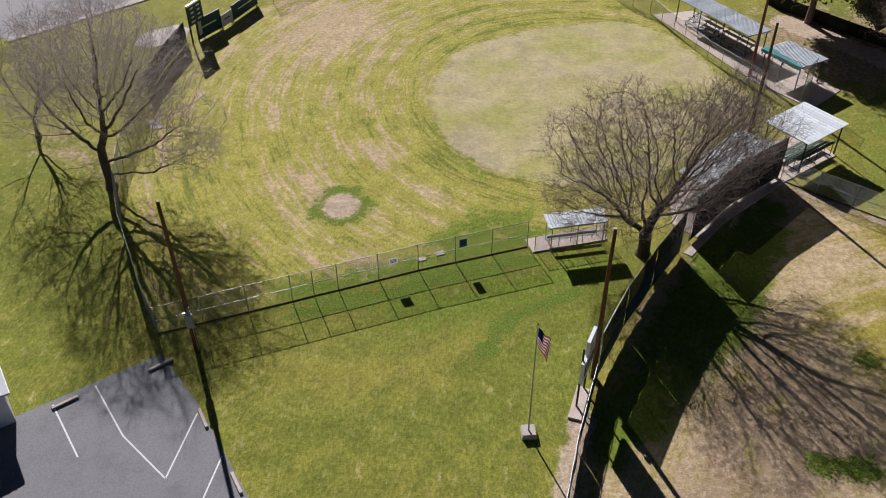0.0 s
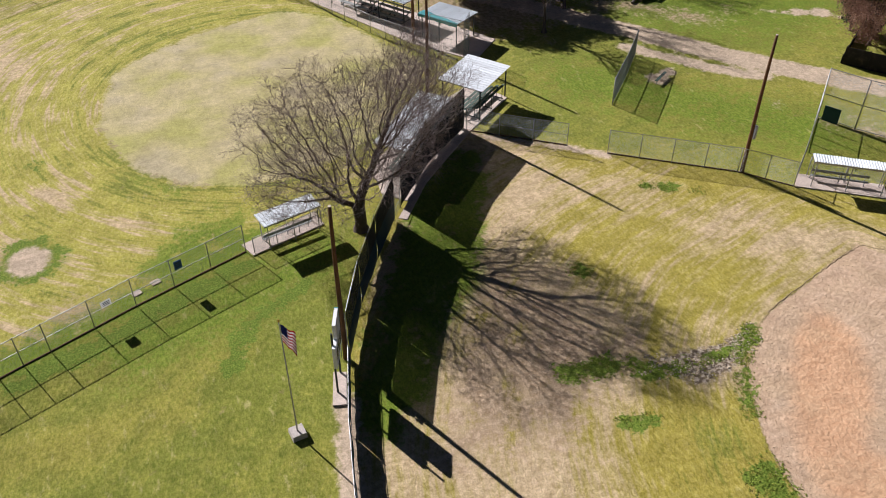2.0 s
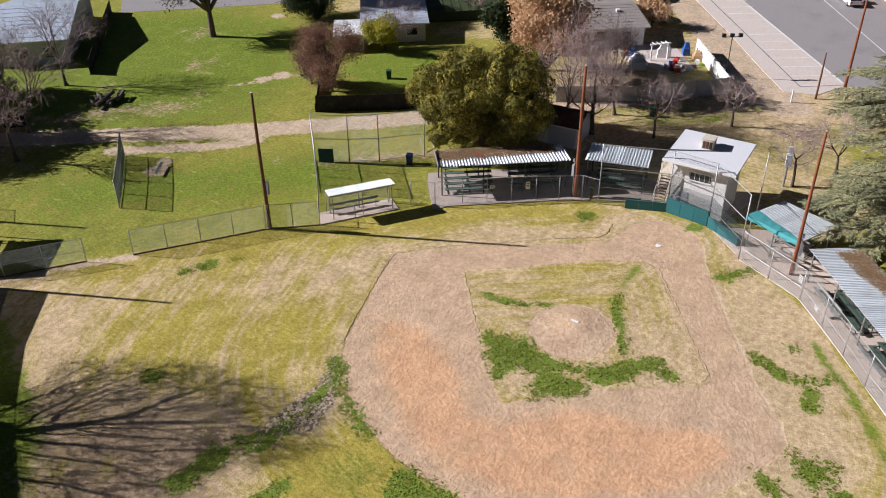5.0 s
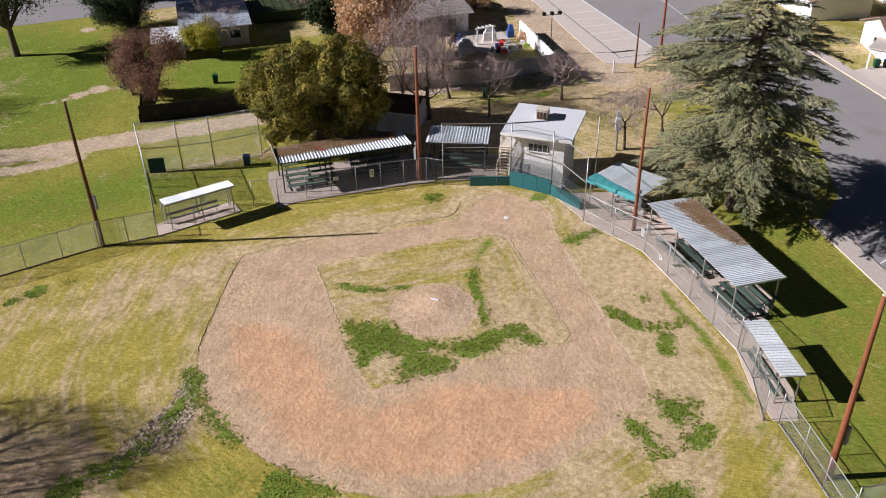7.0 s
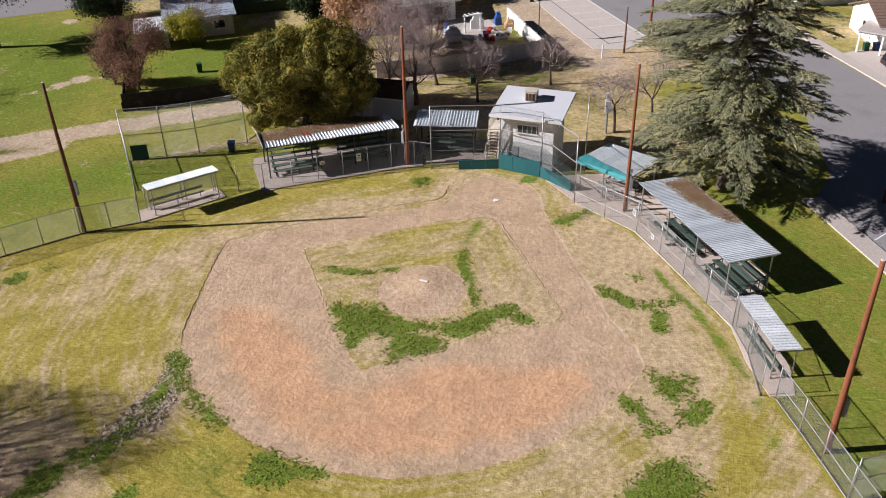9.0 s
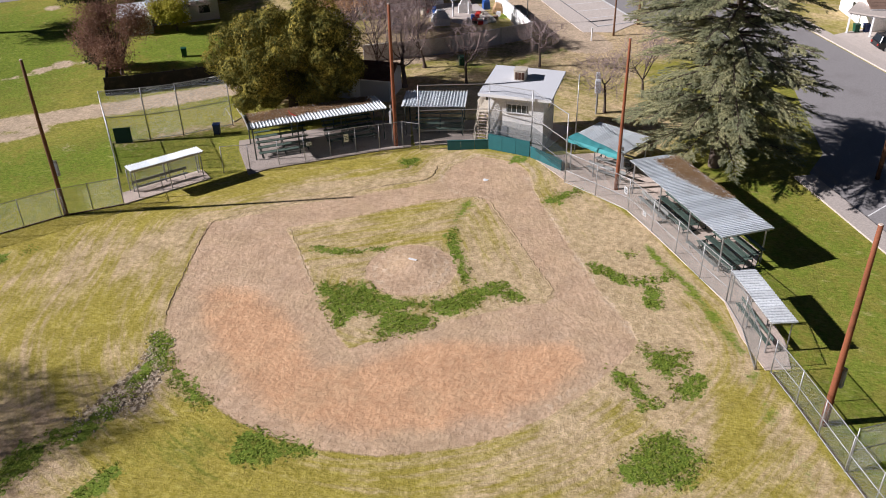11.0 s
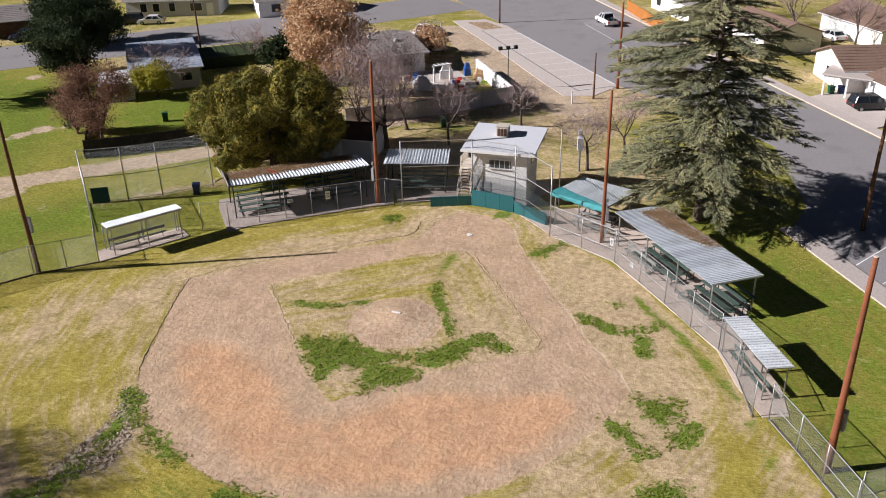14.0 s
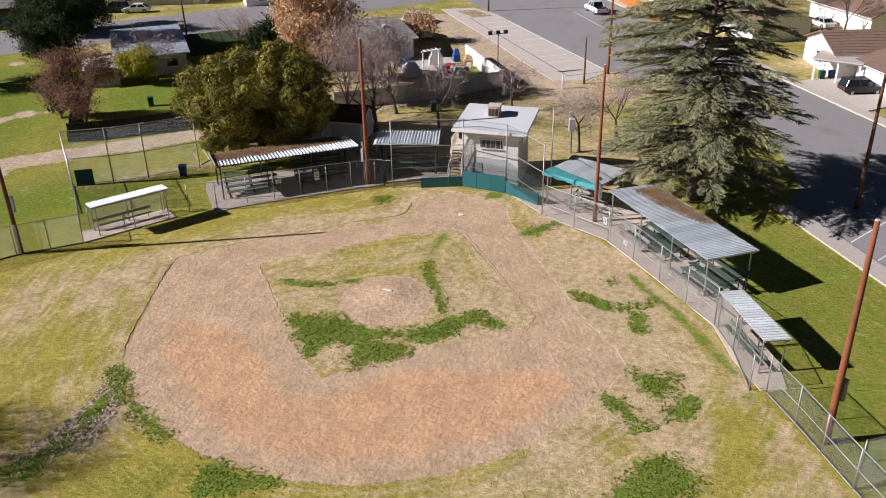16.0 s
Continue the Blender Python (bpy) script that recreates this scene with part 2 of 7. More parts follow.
    h = n.math("ADD", n.math("MULTIPLY", small, 0.25), n.math("MULTIPLY", grit, n.math("SUBTRACT", 0.6, n.math("MULTIPLY", is_soil, 0.25))))
    h = n.math("ADD", h, n.math("MULTIPLY", n.math("SUBTRACT", n.math("ADD", rake, lump), 1.0), n.math("MULTIPLY", is_soil, -0.25)))
    h = n.math("ADD", h, n.math("MULTIPLY", n.math("SUBTRACT", wisp, 0.5), n.math("SUBTRACT", 0.9, n.math("MULTIPLY", is_soil, 0.9))))
    h = n.math("SUBTRACT", h, n.math("MULTIPLY", pits.outputs[0], n.math("MULTIPLY", is_soil, 0.22)))
    n.bump(h, 1.0, 0.10)
    return n.done(c, 0.95, 0, 0.1)


M = dict(
    ground=ground_material(),
    asphalt=plain("asphalt", (0.225, 0.220, 0.225), 0.9, wear=0.4, scale=0.35, fine=9, bump=0.01, dirt=(0.085, 0.083, 0.085)),
    road=plain("road_asphalt", (0.275, 0.258, 0.258), 0.9, wear=0.4, scale=0.25, fine=8, bump=0.01, dirt=(0.17, 0.155, 0.150)),
    concrete=plain("concrete", (0.58, 0.475, 0.405), 0.9, wear=0.4, scale=0.8, fine=10, bump=0.01, dirt=(0.24, 0.19, 0.15)),
    # stained concrete, its base darkened to paint in shade under the bleacher roofs
    shadeslab=plain("shade_darkened_stained_concrete", (0.40, 0.335, 0.295), 0.9, wear=0.5, scale=0.7, fine=10, bump=0.01, dirt=(0.16, 0.13, 0.11)),
    lip=plain("dry_turf_edge", (0.36, 0.265, 0.150), 0.95, wear=0.5, scale=2.0, fine=9, bump=0.02, dirt=(0.24, 0.21, 0.07)),
    pave=plain("pale_concrete", (0.53, 0.465, 0.42), 0.9, wear=0.4, scale=0.5, fine=6, bump=0.01, dirt=(0.46, 0.39, 0.33)),
    clod=plain("dry_soil_clod", (0.500, 0.360, 0.235), 0.95, wear=0.4, scale=2.0, fine=9, dirt=(0.36, 0.24, 0.15)),
    paleclod=plain("pale_turned_soil", (0.560, 0.455, 0.340), 0.95, wear=0.4, scale=2.0, fine=9, dirt=(0.33, 0.25, 0.17)),
    line=plain("white_line_paint", (0.72, 0.71, 0.70), 0.8, wear=0.35, scale=2, dirt=(0.25, 0.25, 0.25)),
    steel=plain("galvanised_steel", (0.40, 0.40, 0.40), 0.5, 0.6, wear=0.3),
    wire=plain("fence_wire", (0.32, 0.34, 0.33), 0.6, 0.3, wear=0.1),
    darkwire=plain("dull_fence_wire", (0.10, 0.105, 0.105), 0.8, 0.0, wear=0.1),
    darksteel=plain("dark_steel", (0.045, 0.055, 0.05), 0.6, 0.3, wear=0.2),
    roof=plain("white_painted_steel_sheet", (0.80, 0.83, 0.85), 0.5, 0.05, wear=0.16, scale=0.9, fine=7, dirt=(0.40, 0.36, 0.32), spec=0.4),
    sheet=plain("corrugated_zinc", (0.76, 0.80, 0.83), 0.45, 0.05, wear=0.25, scale=0.8, dirt=(0.30, 0.26, 0.22), spec=0.5),
    wood=plain("weathered_pole_wood", (0.150, 0.072, 0.036), 0.85, wear=0.5, scale=1.3, fine=12, bump=0.01, dirt=(0.05, 0.03, 0.02)),
    meter=plain("grey_box_paint", (0.33, 0.34, 0.36), 0.6, wear=0.3),
    redwood=plain("reddish_pole_wood", (0.245, 0.082, 0.038), 0.8, wear=0.55, scale=1.1, fine=12, bump=0.01, dirt=(0.09, 0.045, 0.025)),
    bench=plain("green_painted_plank", (0.075, 0.115, 0.095), 0.7, wear=0.4, scale=3, dirt=(0.17, 0.17, 0.15)),
    greybench=plain("grey_bench_board", (0.27, 0.28, 0.27), 0.7, wear=0.4, scale=3),
    teal=plain("teal_padding", (0.026, 0.138, 0.150), 0.6, wear=0.3, dirt=(0.03, 0.08, 0.09)),
    tarp=plain("teal_tarpaulin", (0.075, 0.330, 0.345), 0.5, wear=0.25, dirt=(0.08, 0.22, 0.22)),
    plaster=plain("white_plaster", (0.88, 0.87, 0.85), 0.85, wear=0.12, scale=0.9, fine=6, dirt=(0.60, 0.54, 0.47)),
    cream=plain("cream_paint", (0.64, 0.57, 0.47), 0.7, wear=0.25),
    white=plain("white_gloss_paint", (0.78, 0.78, 0.78), 0.45, wear=0.12),
    glass=plain("dark_window_glass", (0.02, 0.025, 0.03), 0.08, wear=0.0, spec=0.6),
    bark=plain("grey_brown_bark", (0.120, 0.088, 0.072), 0.9, wear=0.4, scale=3, fine=14, bump=0.02, dirt=(0.05, 0.04, 0.035)),
    twig=plain("bare_twigs", (0.250, 0.195, 0.178), 0.9, wear=0.3, scale=1.2, dirt=(0.15, 0.11, 0.09)),
    paletwig=plain("pale_twigs", (0.340, 0.255, 0.240), 0.9, wear=0.3, scale=1.2, dirt=(0.21, 0.16, 0.13)),
    greytwig=plain("grey_mauve_twigs", (0.680, 0.600, 0.590), 0.9, wear=0.3, scale=1.2, dirt=(0.26, 0.21, 0.19)),
    screen=shade_cloth("black_windscreen_cloth", (0.012, 0.014, 0.018), 0.03),
    openscreen=shade_cloth("worn_black_windscreen_cloth", (0.022, 0.025, 0.034), 0.24),
    netscreen=shade_cloth("dark_green_backstop_netting", (0.030, 0.044, 0.046), 0.80),
    bluescreen=plain("dark_blue_windscreen", (0.012, 0.040, 0.060), 0.7, wear=0.3, scale=0.9, dirt=(0.02, 0.03, 0.035)),
    boardgreen=plain("dark_green_board", (0.014, 0.060, 0.070), 0.6, wear=0.2, dirt=(0.03, 0.05, 0.05)),
    bin_blue=plain("blue_plastic", (0.012, 0.030, 0.120), 0.45, wear=0.15),
    bin_green=plain("dark_green_plastic", (0.010, 0.085, 0.050), 0.45, wear=0.15),
    shingle=plain("brown_roof_shingle", (0.215, 0.140, 0.105), 0.9, wear=0.45, scale=0.7, fine=5, bump=0.02, dirt=(0.12, 0.08, 0.06)),
    greyshingle=plain("grey_roof_shingle", (0.280, 0.250, 0.235), 0.9, wear=0.4, scale=0.6, fine=5, bump=0.02, dirt=(0.17, 0.15, 0.14)),
    darkshingle=plain("dark_brown_shingle", (0.090, 0.045, 0.030), 0.9, wear=0.45, scale=0.8, fine=5, bump=0.02),
    blueroof=plain("blue_grey_metal_roof", (0.430, 0.490, 0.580), 0.5, 0.1, wear=0.3, scale=0.6, dirt=(0.22, 0.22, 0.22)),
    siding=plain("pale_grey_siding", (0.560, 0.570, 0.600), 0.8, wear=0.25, scale=0.6, dirt=(0.40, 0.38, 0.36)),
    block=plain("grey_block_wall", (0.450, 0.430, 0.425), 0.9, wear=0.3, scale=0.6, fine=5, dirt=(0.28, 0.24, 0.22)),
    orange_wood=plain("new_orange_fence_board", (0.560, 0.235, 0.060), 0.8, wear=0.3),
    blackcloth=plain("black_fence_cloth", (0.012, 0.012, 0.013), 0.8, wear=0.2),
    log=plain("cut_log", (0.130, 0.110, 0.095), 0.9, wear=0.4, bump=0.01),
    # dark third colour paints shaded gaps between the sunlit lobes
    leaf_olive=leafy("olive_leaves", ((0.118, 0.118, 0.024), (0.440, 0.345, 0.060), (0.055, 0.068, 0.017)), 0.05, 0.6, 0.5),
    # pale and dark patches imitate lit boughs and shaded ones in the colour
    leaf_cedar=leafy("cedar_needles", ((0.250, 0.255, 0.140), (0.510, 0.475, 0.255), (0.140, 0.170, 0.106)), 0.15, 0.6, 0.35),
    leaf_dark=leafy("dark_pine_needles", ((0.030, 0.050, 0.022), (0.070, 0.088, 0.036), (0.035, 0.055, 0.026)), 0.12),
    leaf_red=leafy("red_brown_dry_leaves", ((0.215, 0.112, 0.074), (0.400, 0.240, 0.165), (0.200, 0.108, 0.078)), 0.25),
    leaf_tan=leafy("tan_dry_leaves", ((0.500, 0.315, 0.175), (0.680, 0.475, 0.290), (0.540, 0.350, 0.205)), 0.25),
    leaf_yellow=leafy("yellow_green_leaves", ((0.360, 0.330, 0.040), (0.480, 0.420, 0.075), (0.270, 0.265, 0.035)), 0.3),
    leaf_hedge=leafy("dusty_grey_green_leaves", ((0.095, 0.105, 0.060), (0.210, 0.195, 0.125), (0.130, 0.120, 0.085)), 0.15),
    leaf_weed=leafy("weed_leaves", ((0.150, 0.215, 0.024), (0.360, 0.400, 0.070), (0.205, 0.265, 0.036)), 0.35),
    leaf_litter=leafy("fallen_leaves", ((0.260, 0.160, 0.085), (0.380, 0.255, 0.145), (0.210, 0.130, 0.070)), 0.1),
    car_white=plain("white_car_paint", (0.75, 0.75, 0.76), 0.25, wear=0.03, spec=0.5),
    car_dark=plain("dark_car_paint", (0.022, 0.023, 0.026), 0.25, wear=0.03, spec=0.5),
    car_navy=plain("navy_car_paint", (0.012, 0.020, 0.040), 0.25, wear=0.03, spec=0.5),
    car_silver=plain("silver_car_paint", (0.40, 0.42, 0.45), 0.3, 0.5, wear=0.03, spec=0.5),
    car_teal=plain("dark_teal_car_paint", (0.010, 0.045, 0.055), 0.25, wear=0.03, spec=0.5),
    rubber=plain("black_rubber", (0.015, 0.015, 0.016), 0.8, wear=0.1),
    red=plain("red_plastic", (0.45, 0.03, 0.02), 0.5, wear=0.1),
    orange=plain("orange_plastic", (0.70, 0.14, 0.02), 0.5, wear=0.1),
    blue=plain("blue_sheet", (0.03, 0.10, 0.35), 0.5, wear=0.2),
    flagred=thin_cloth("red_cloth", (0.42, 0.02, 0.03), 0.8, wear=0.05),
    flagwhite=thin_cloth("white_cloth", (0.75, 0.74, 0.74), 0.8, wear=0.05),
    flagblue=thin_cloth("blue_cloth", (0.02, 0.03, 0.14), 0.8, wear=0.05),
    brass=plain("gold_ball", (0.65, 0.42, 0.10), 0.3, 0.9, wear=0.05),
)

# ---- mesh helpers ----
class Geo:
    """Collects corners and faces for one mesh."""

    def __init__(self):
        self.v, self.f = [], []

    def add(self, verts, faces):
        k = len(self.v)
        self.v += [tuple(p) for p in verts]
        self.f += [tuple(i + k for i in f) for f in faces]
        return self

    def box(self, x, y, z, sx, sy, sz, turn=None, taper=1.0):
        """A box centred at x, y with its underside at z."""
        c = []
        for h, k in ((0, 1.0), (sz, taper)):
            for a, b in ((-1, -1), (1, -1), (1, 1), (-1, 1)):
                c.append(Vector((a * sx / 2 * k, b * sy / 2 * k, h)))
        if turn is not None:
            c = [turn @ p for p in c]
        c = [p + Vector((x, y, z)) for p in c]
        return self.add(c, [(3, 2, 1, 0), (4, 5, 6, 7), (0, 1, 5, 4), (1, 2, 6, 5), (2, 3, 7, 6), (3, 0, 4, 7)])

    def beam(self, a, b, w, h):
        """A squared timber from a to b, w wide and h deep."""
        a, b = Vector(a), Vector(b)
        d = (b - a).normalized()
        side = d.cross(Vector((0, 0, 1)))
        side = side.normalized() if side.length > 1e-4 else Vector((1, 0, 0))
        up = side.cross(d)
        c = [p + side * s * w / 2 + up * u * h / 2 for p in (a, b) for s, u in ((-1, -1), (1, -1), (1, 1), (-1, 1))]
        return self.add(c, [(3, 2, 1, 0), (4, 5, 6, 7), (0, 1, 5, 4), (1, 2, 6, 5), (2, 3, 7, 6), (3, 0, 4, 7)])

    def tube(self, a, b, r0, r1=None, n=8, caps=True):
        r1 = r0 if r1 is None else r1
        a, b = Vector(a), Vector(b)
        d = (b - a).normalized()
        u = d.orthogonal().normalized()
        w = d.cross(u)
        ring = [(math.cos(2 * math.pi * i / n), math.sin(2 * math.pi * i / n)) for i in range(n)]
        c = [a + (u * x + w * y) * r0 for x, y in ring] + [b + (u * x + w * y) * r1 for x, y in ring]
        f = [(i, (i + 1) % n, n + (i + 1) % n, n + i) for i in range(n)]
        if caps:
            f += [tuple(reversed(range(n))), tuple(range(n, 2 * n))]
        return self.add(c, f)

    def run(self, points, radii, n=8):
        """One round bar through several points."""
        rings, k = [], len(self.v)
        for i, (p, r) in enumerate(zip(points, radii)):
            d = (Vector(points[min(i + 1, len(points) - 1)]) - Vector(points[max(i - 1, 0)])).normalized()
            u = d.orthogonal().normalized() if abs(d.z) < 0.9 else Vector((1, 0, 0))
            w = d.cross(u).normalized()
            rings += [tuple(Vector(p) + (u * math.cos(2 * math.pi * j / n) + w * math.sin(2 * math.pi * j / n)) * r) for j in range(n)]
        m = len(points)
        f = [(i * n + j, i * n + (j + 1) % n, (i + 1) * n + (j + 1) % n, (i + 1) * n + j) for i in range(m - 1) for j in range(n)]
        f += [tuple(reversed(range(n))), tuple(range((m - 1) * n, m * n))]
        return self.add(rings, f)

    def slab(self, outline, z0, z1):
        """A plate with the given outline (anticlockwise)."""
        n = len(outline)
        c = [(x, y, z0) for x, y in outline] + [(x, y, z1) for x, y in outline]
        f = [tuple(reversed(range(n))), tuple(range(n, 2 * n))] + [(i, (i + 1) % n, n + (i + 1) % n, n + i) for i in range(n)]
        return self.add(c, f)

    def mesh(self, name, mat, smooth=False):
        me = bpy.data.meshes.new(name)
        me.from_pydata(self.v, [], self.f)
        if mat is not None:
            me.materials.append(mat)
        if smooth:
            me.polygons.foreach_set("use_smooth", [True] * len(me.polygons))
        me.update()
        return me


def part(name, geo, mat, parent, label="", smooth=False, at=None, turn=0.0):
    """One mesh under a thing or a part; geo may be a Geo or a finished mesh."""
    me = geo.mesh(name, mat, smooth) if isinstance(geo, Geo) else geo
    ob = new(name, me)
    ob.parent = parent
    if at is not None:
        ob.location, ob.rotation_euler = at, (0, 0, turn)
    return tagged(ob, label)


def thing(name, x, y, z, turn, label, category, group="", kind=""):
    ob = new(name)
    ob.empty_display_size = 0.3
    ob.location, ob.rotation_euler = (x, y, z), (0, 0, turn)
    return tagged(ob, label, category, group, kind)


def piece(name, geo, mat, label, category, kind="structure", smooth=False):
    return tagged(new(name, geo.mesh(name, mat, smooth)), label, category, "", kind)


# ---- ground ----
FIELD = [(5.4, 27), (7.6, 37.5), (9.9, 43.1), (15.7, 53), (25, 63.2), (33.2, 57.3), (45.4, 48.1), (48.3, 44.7), (57, 38), (64, 29), (67, 22), (66.7, 16),
         (62, 10), (58, 5), (49.5, -1.6), (43, -4.5), (36, -8.5), (20, -18), (0, -20), (0, 10)]
FAR_FIELD = [(-23, 40.7), (-14, 44.6), (-5, 48.7), (3.3, 52), (9.5, 54.5), (16, 56), (24, 64), (31, 74), (25, 83), (19, 95), (10, 108), (-20, 110), (-34, 88), (-35, 75), (-31, 56)]
LAWN = [(-22.5, 39), (-18, 34), (-12, 26), (-8, 10), (5, 10), (5.3, 28), (7.5, 37), (12, 48), (9.5, 53), (3.3, 52), (-23, 40.7)]
DIRT = [(64.0, 21.4), (62.8, 22.0), (60.4, 22.2), (59.3, 22.5), (57.1, 25.5), (54.6, 28.7), (52.0, 32.2), (48.9, 35.2), (47.9, 36.7), (45.3, 35.9), (42.7, 34.8), (39.0, 33.5), (36.3, 32.4),
        (35.0, 31.5), (33.6, 30.3), (32.3, 28.9), (31.4, 27.5), (30.7, 25.9), (30.0, 24.3), (29.5, 22.8), (29.1, 21.1), (29.0, 19.4), (29.2, 16.5), (29.6, 14.6), (30.2, 13.0), (31.9, 10.1),
        (34.6, 7.3), (37.8, 5.3), (41.9, 3.5), (43.4, 3.0), (45.6, 4.2), (47.7, 6.1), (50.9, 8.1), (54.5, 10.4), (57.7, 12.4), (60.3, 14.0), (63.8, 15.6), (65.0, 17.0), (65.3, 19.1), (65.3, 20.6)]
INNER = [(49.1, 30.6), (52.9, 25.6), (56.6, 21.5), (58.2, 18.4), (58.0, 17.6), (53.4, 13.9), (48.3, 10.2), (47.2, 9.2), (46.5, 9.2), (45.7, 9.6), (44.8, 11.2), (42.5, 14.2), (39.9, 16.9), (38.1, 19.0), (37.3, 19.7),
         (38.4, 21.1), (41.2, 23.6), (46.0, 27.6)]
CLAY = [(39.6, 31.4), (40.4, 30.7), (40.2, 28.1), (39.2, 25.6), (37.3, 23.4), (35.6, 22.0), (34.9, 20.8), (35.3, 19.0), (36.6, 17.5), (38.3, 16.1), (39.6, 14.5), (40.0, 12.7), (40.3, 10.7), (41.1, 8.9), (41.7, 7.0),
        (40.8, 6.2), (39.6, 6.4), (37.8, 7.2), (36.2, 8.3), (34.8, 9.8), (33.3, 11.8), (32.4, 13.3), (31.3, 15.3), (31.0, 17.0), (31.1, 19.6), (31.6, 21.9), (32.3, 23.7), (33.8, 25.8), (35.5, 27.9), (37.3, 29.9)]
SKIN = [(-4.7, 85.7), (-6.5, 76), (-5.5, 71), (-3.6, 66.6), (0.2, 62.8), (4.2, 61.2), (9.1, 61), (16, 64), (22, 70), (26.5, 77), (22.5, 86), (19.5, 92), (14.8, 95.5), (4.7, 92.7), (-1.7, 88.7)]
CLODS = [(34.7, 32.0), (30.7, 31.4), (26.5, 31.8), (26.0, 30.6), (28.3, 28.4), (31.0, 28.5), (33.4, 29.8)]
CRESCENT = [(42.7, 24.6), (43.4, 24.5), (43.5, 23.0), (44.2, 21.7), (42.9, 19.6), (43.3, 17.4), (44.2, 15.8), (46.1, 14.8), (47.0, 12.9), (45.8, 10.9), (45.4, 11.7), (45.1, 13.1), (43.8, 13.8), (42.7, 15.3),
            (42.6, 17.5), (41.8, 19.1), (40.8, 19.8), (40.7, 21.2), (39.2, 21.5), (40.9, 23.3)]
WEED_BEDS = [CRESCENT, [(41.5, 19.0), (42.4, 17.1), (42.1, 16.0), (41.2, 15.7), (39.9, 16.9), (38.7, 18.5), (39.6, 19.1)],
             [(43.3, 3.4), (43.3, 1.7), (43.4, 0.2), (42.0, 0.1), (40.6, 0.9), (41.1, 1.5)], [(40.5, 4.4), (40.2, 2.9), (39.1, 1.9), (38.4, 1.1), (37.7, 2.0), (39.0, 3.0)],
             [(41.2, 0.2), (41.2, -0.8), (39.4, -0.7), (39.0, 0.1), (39.5, 0.5)], [(32.4, 2.5), (34.3, 1.9), (35.6, 1.0), (36.3, -0.4), (35.2, -1.2), (34.5, -1.7), (33.0, -1.3), (32.0, 1.0)],
             [(29.3, 22.3), (29.2, 20.5), (29.0, 18.8), (28.6, 18.0), (27.8, 19.1), (27.0, 20.4), (27.0, 21.7)]]
LITTER = [(12.5, 36), (16, 42), (20.5, 46.0), (26.5, 38.7), (27, 32.4), (19.6, 25.7), (13.7, 26.5), (8.5, 27)]
RIGHT_LAWN = [(34, -9.6), (44, -5.6), (52, -3.2), (62, 4), (70, 2), (69.5, -4.6), (60, -11.8), (48, -21), (30, -32)]

# weeds: lines and their half widths, spots and their radii
WEED_LINES = [
    ([(20.7, 32.3), (22.6, 32.2), (25.0, 31.7), (26.2, 30.4)], 0.7),
    ([(25.7, 30.3), (28.7, 30.3)], 0.3),
    ([(34.6, 31.7), (32.6, 29.8), (31.0, 27.4), (30.3, 25.5)], 0.42),
    ([(34.0, 31.3), (31.5, 30.4), (29.0, 29.9), (26.7, 29.7)], 0.15),
    ([(51.0, 7.3), (50.0, 5.7), (50.0, 4.2), (51.3, 2.5)], 0.38),
    ([(49.6, 3.3), (47.9, 2.7)], 0.35),
    ([(59.4, 12.6), (61.5, 11.0)], 0.55),
    ([(65.6, 17.4), (65.9, 16.4)], 0.3),
    ([(47.0, 27.2), (47.5, 24.4), (48.7, 22.0)], 0.12),
    ([(52.5, 18.3), (50.4, 17.5), (48.5, 16.3), (46.5, 15.1)], 0.2),
    ([(22.3, 27.4), (24.2, 27.0)], 0.4),
]
FAR_WEED_LINES = [
    ([(3.0, 50.6), (-6, 46.6), (-13, 43.6)], 0.9),
    ([(7, 47), (2, 44), (0, 40)], 0.6),
]
WEED_SPOTS = [(62.3, 25.8, 0.8), (36.8, 49.2, 0.5), (26.3, 41.3, 0.7), (38.1, 48.5, 0.7), (40.3, 47.0, 0.5), (53.4, 5.2, 0.3), (-12.4, 70.5, 0.8)]
# drier (+) and greener (-) spots: place, reach along x and y, strength
DRY_INFIELD = [
    (38, 41.5, 5, 2.5, 0.3), (53.5, 22.5, 4, 3, -0.16), (51, 26, 3, 3, 0.05), (48, 12, 5, 3, 0.2), (58, 10.5, 4, 2.5, 0.05), (53, 6.5, 4, 2, 0.3), (49, 4.3, 4, 2, 0.25), (41, 2.5, 5, 3, 0.2), (47, 5, 6, 3, 0.2), (45, 38.5, 4, 1.5, 0.3), (56, 32, 4, 2, 0.1),
    (38.0, -3.2, 3.5, 1.6, -0.35), (34.5, -4.5, 3.5, 2.0, -0.25), (40.5, -2.2, 1.5, 1.0, -0.2), (37.2, 3.2, 2.0, 1.6, -0.25),
]
DRY_OUTFIELD = [
    (36, 39.5, 7.0, 7.0, -0.36), (31, 47, 5, 4, -0.1), (25.5, 8, 6, 5, -0.22), (30, -3, 4, 4, -0.2), (31, 2, 5, 4, 0.05), (24, 22, 4, 6, -0.28), (21, 15, 5, 6, -0.12), (27.5, 24.5, 2.5, 2.5, -0.45), (23.8, 38.0, 3.0, 4.5, 0.35),
]
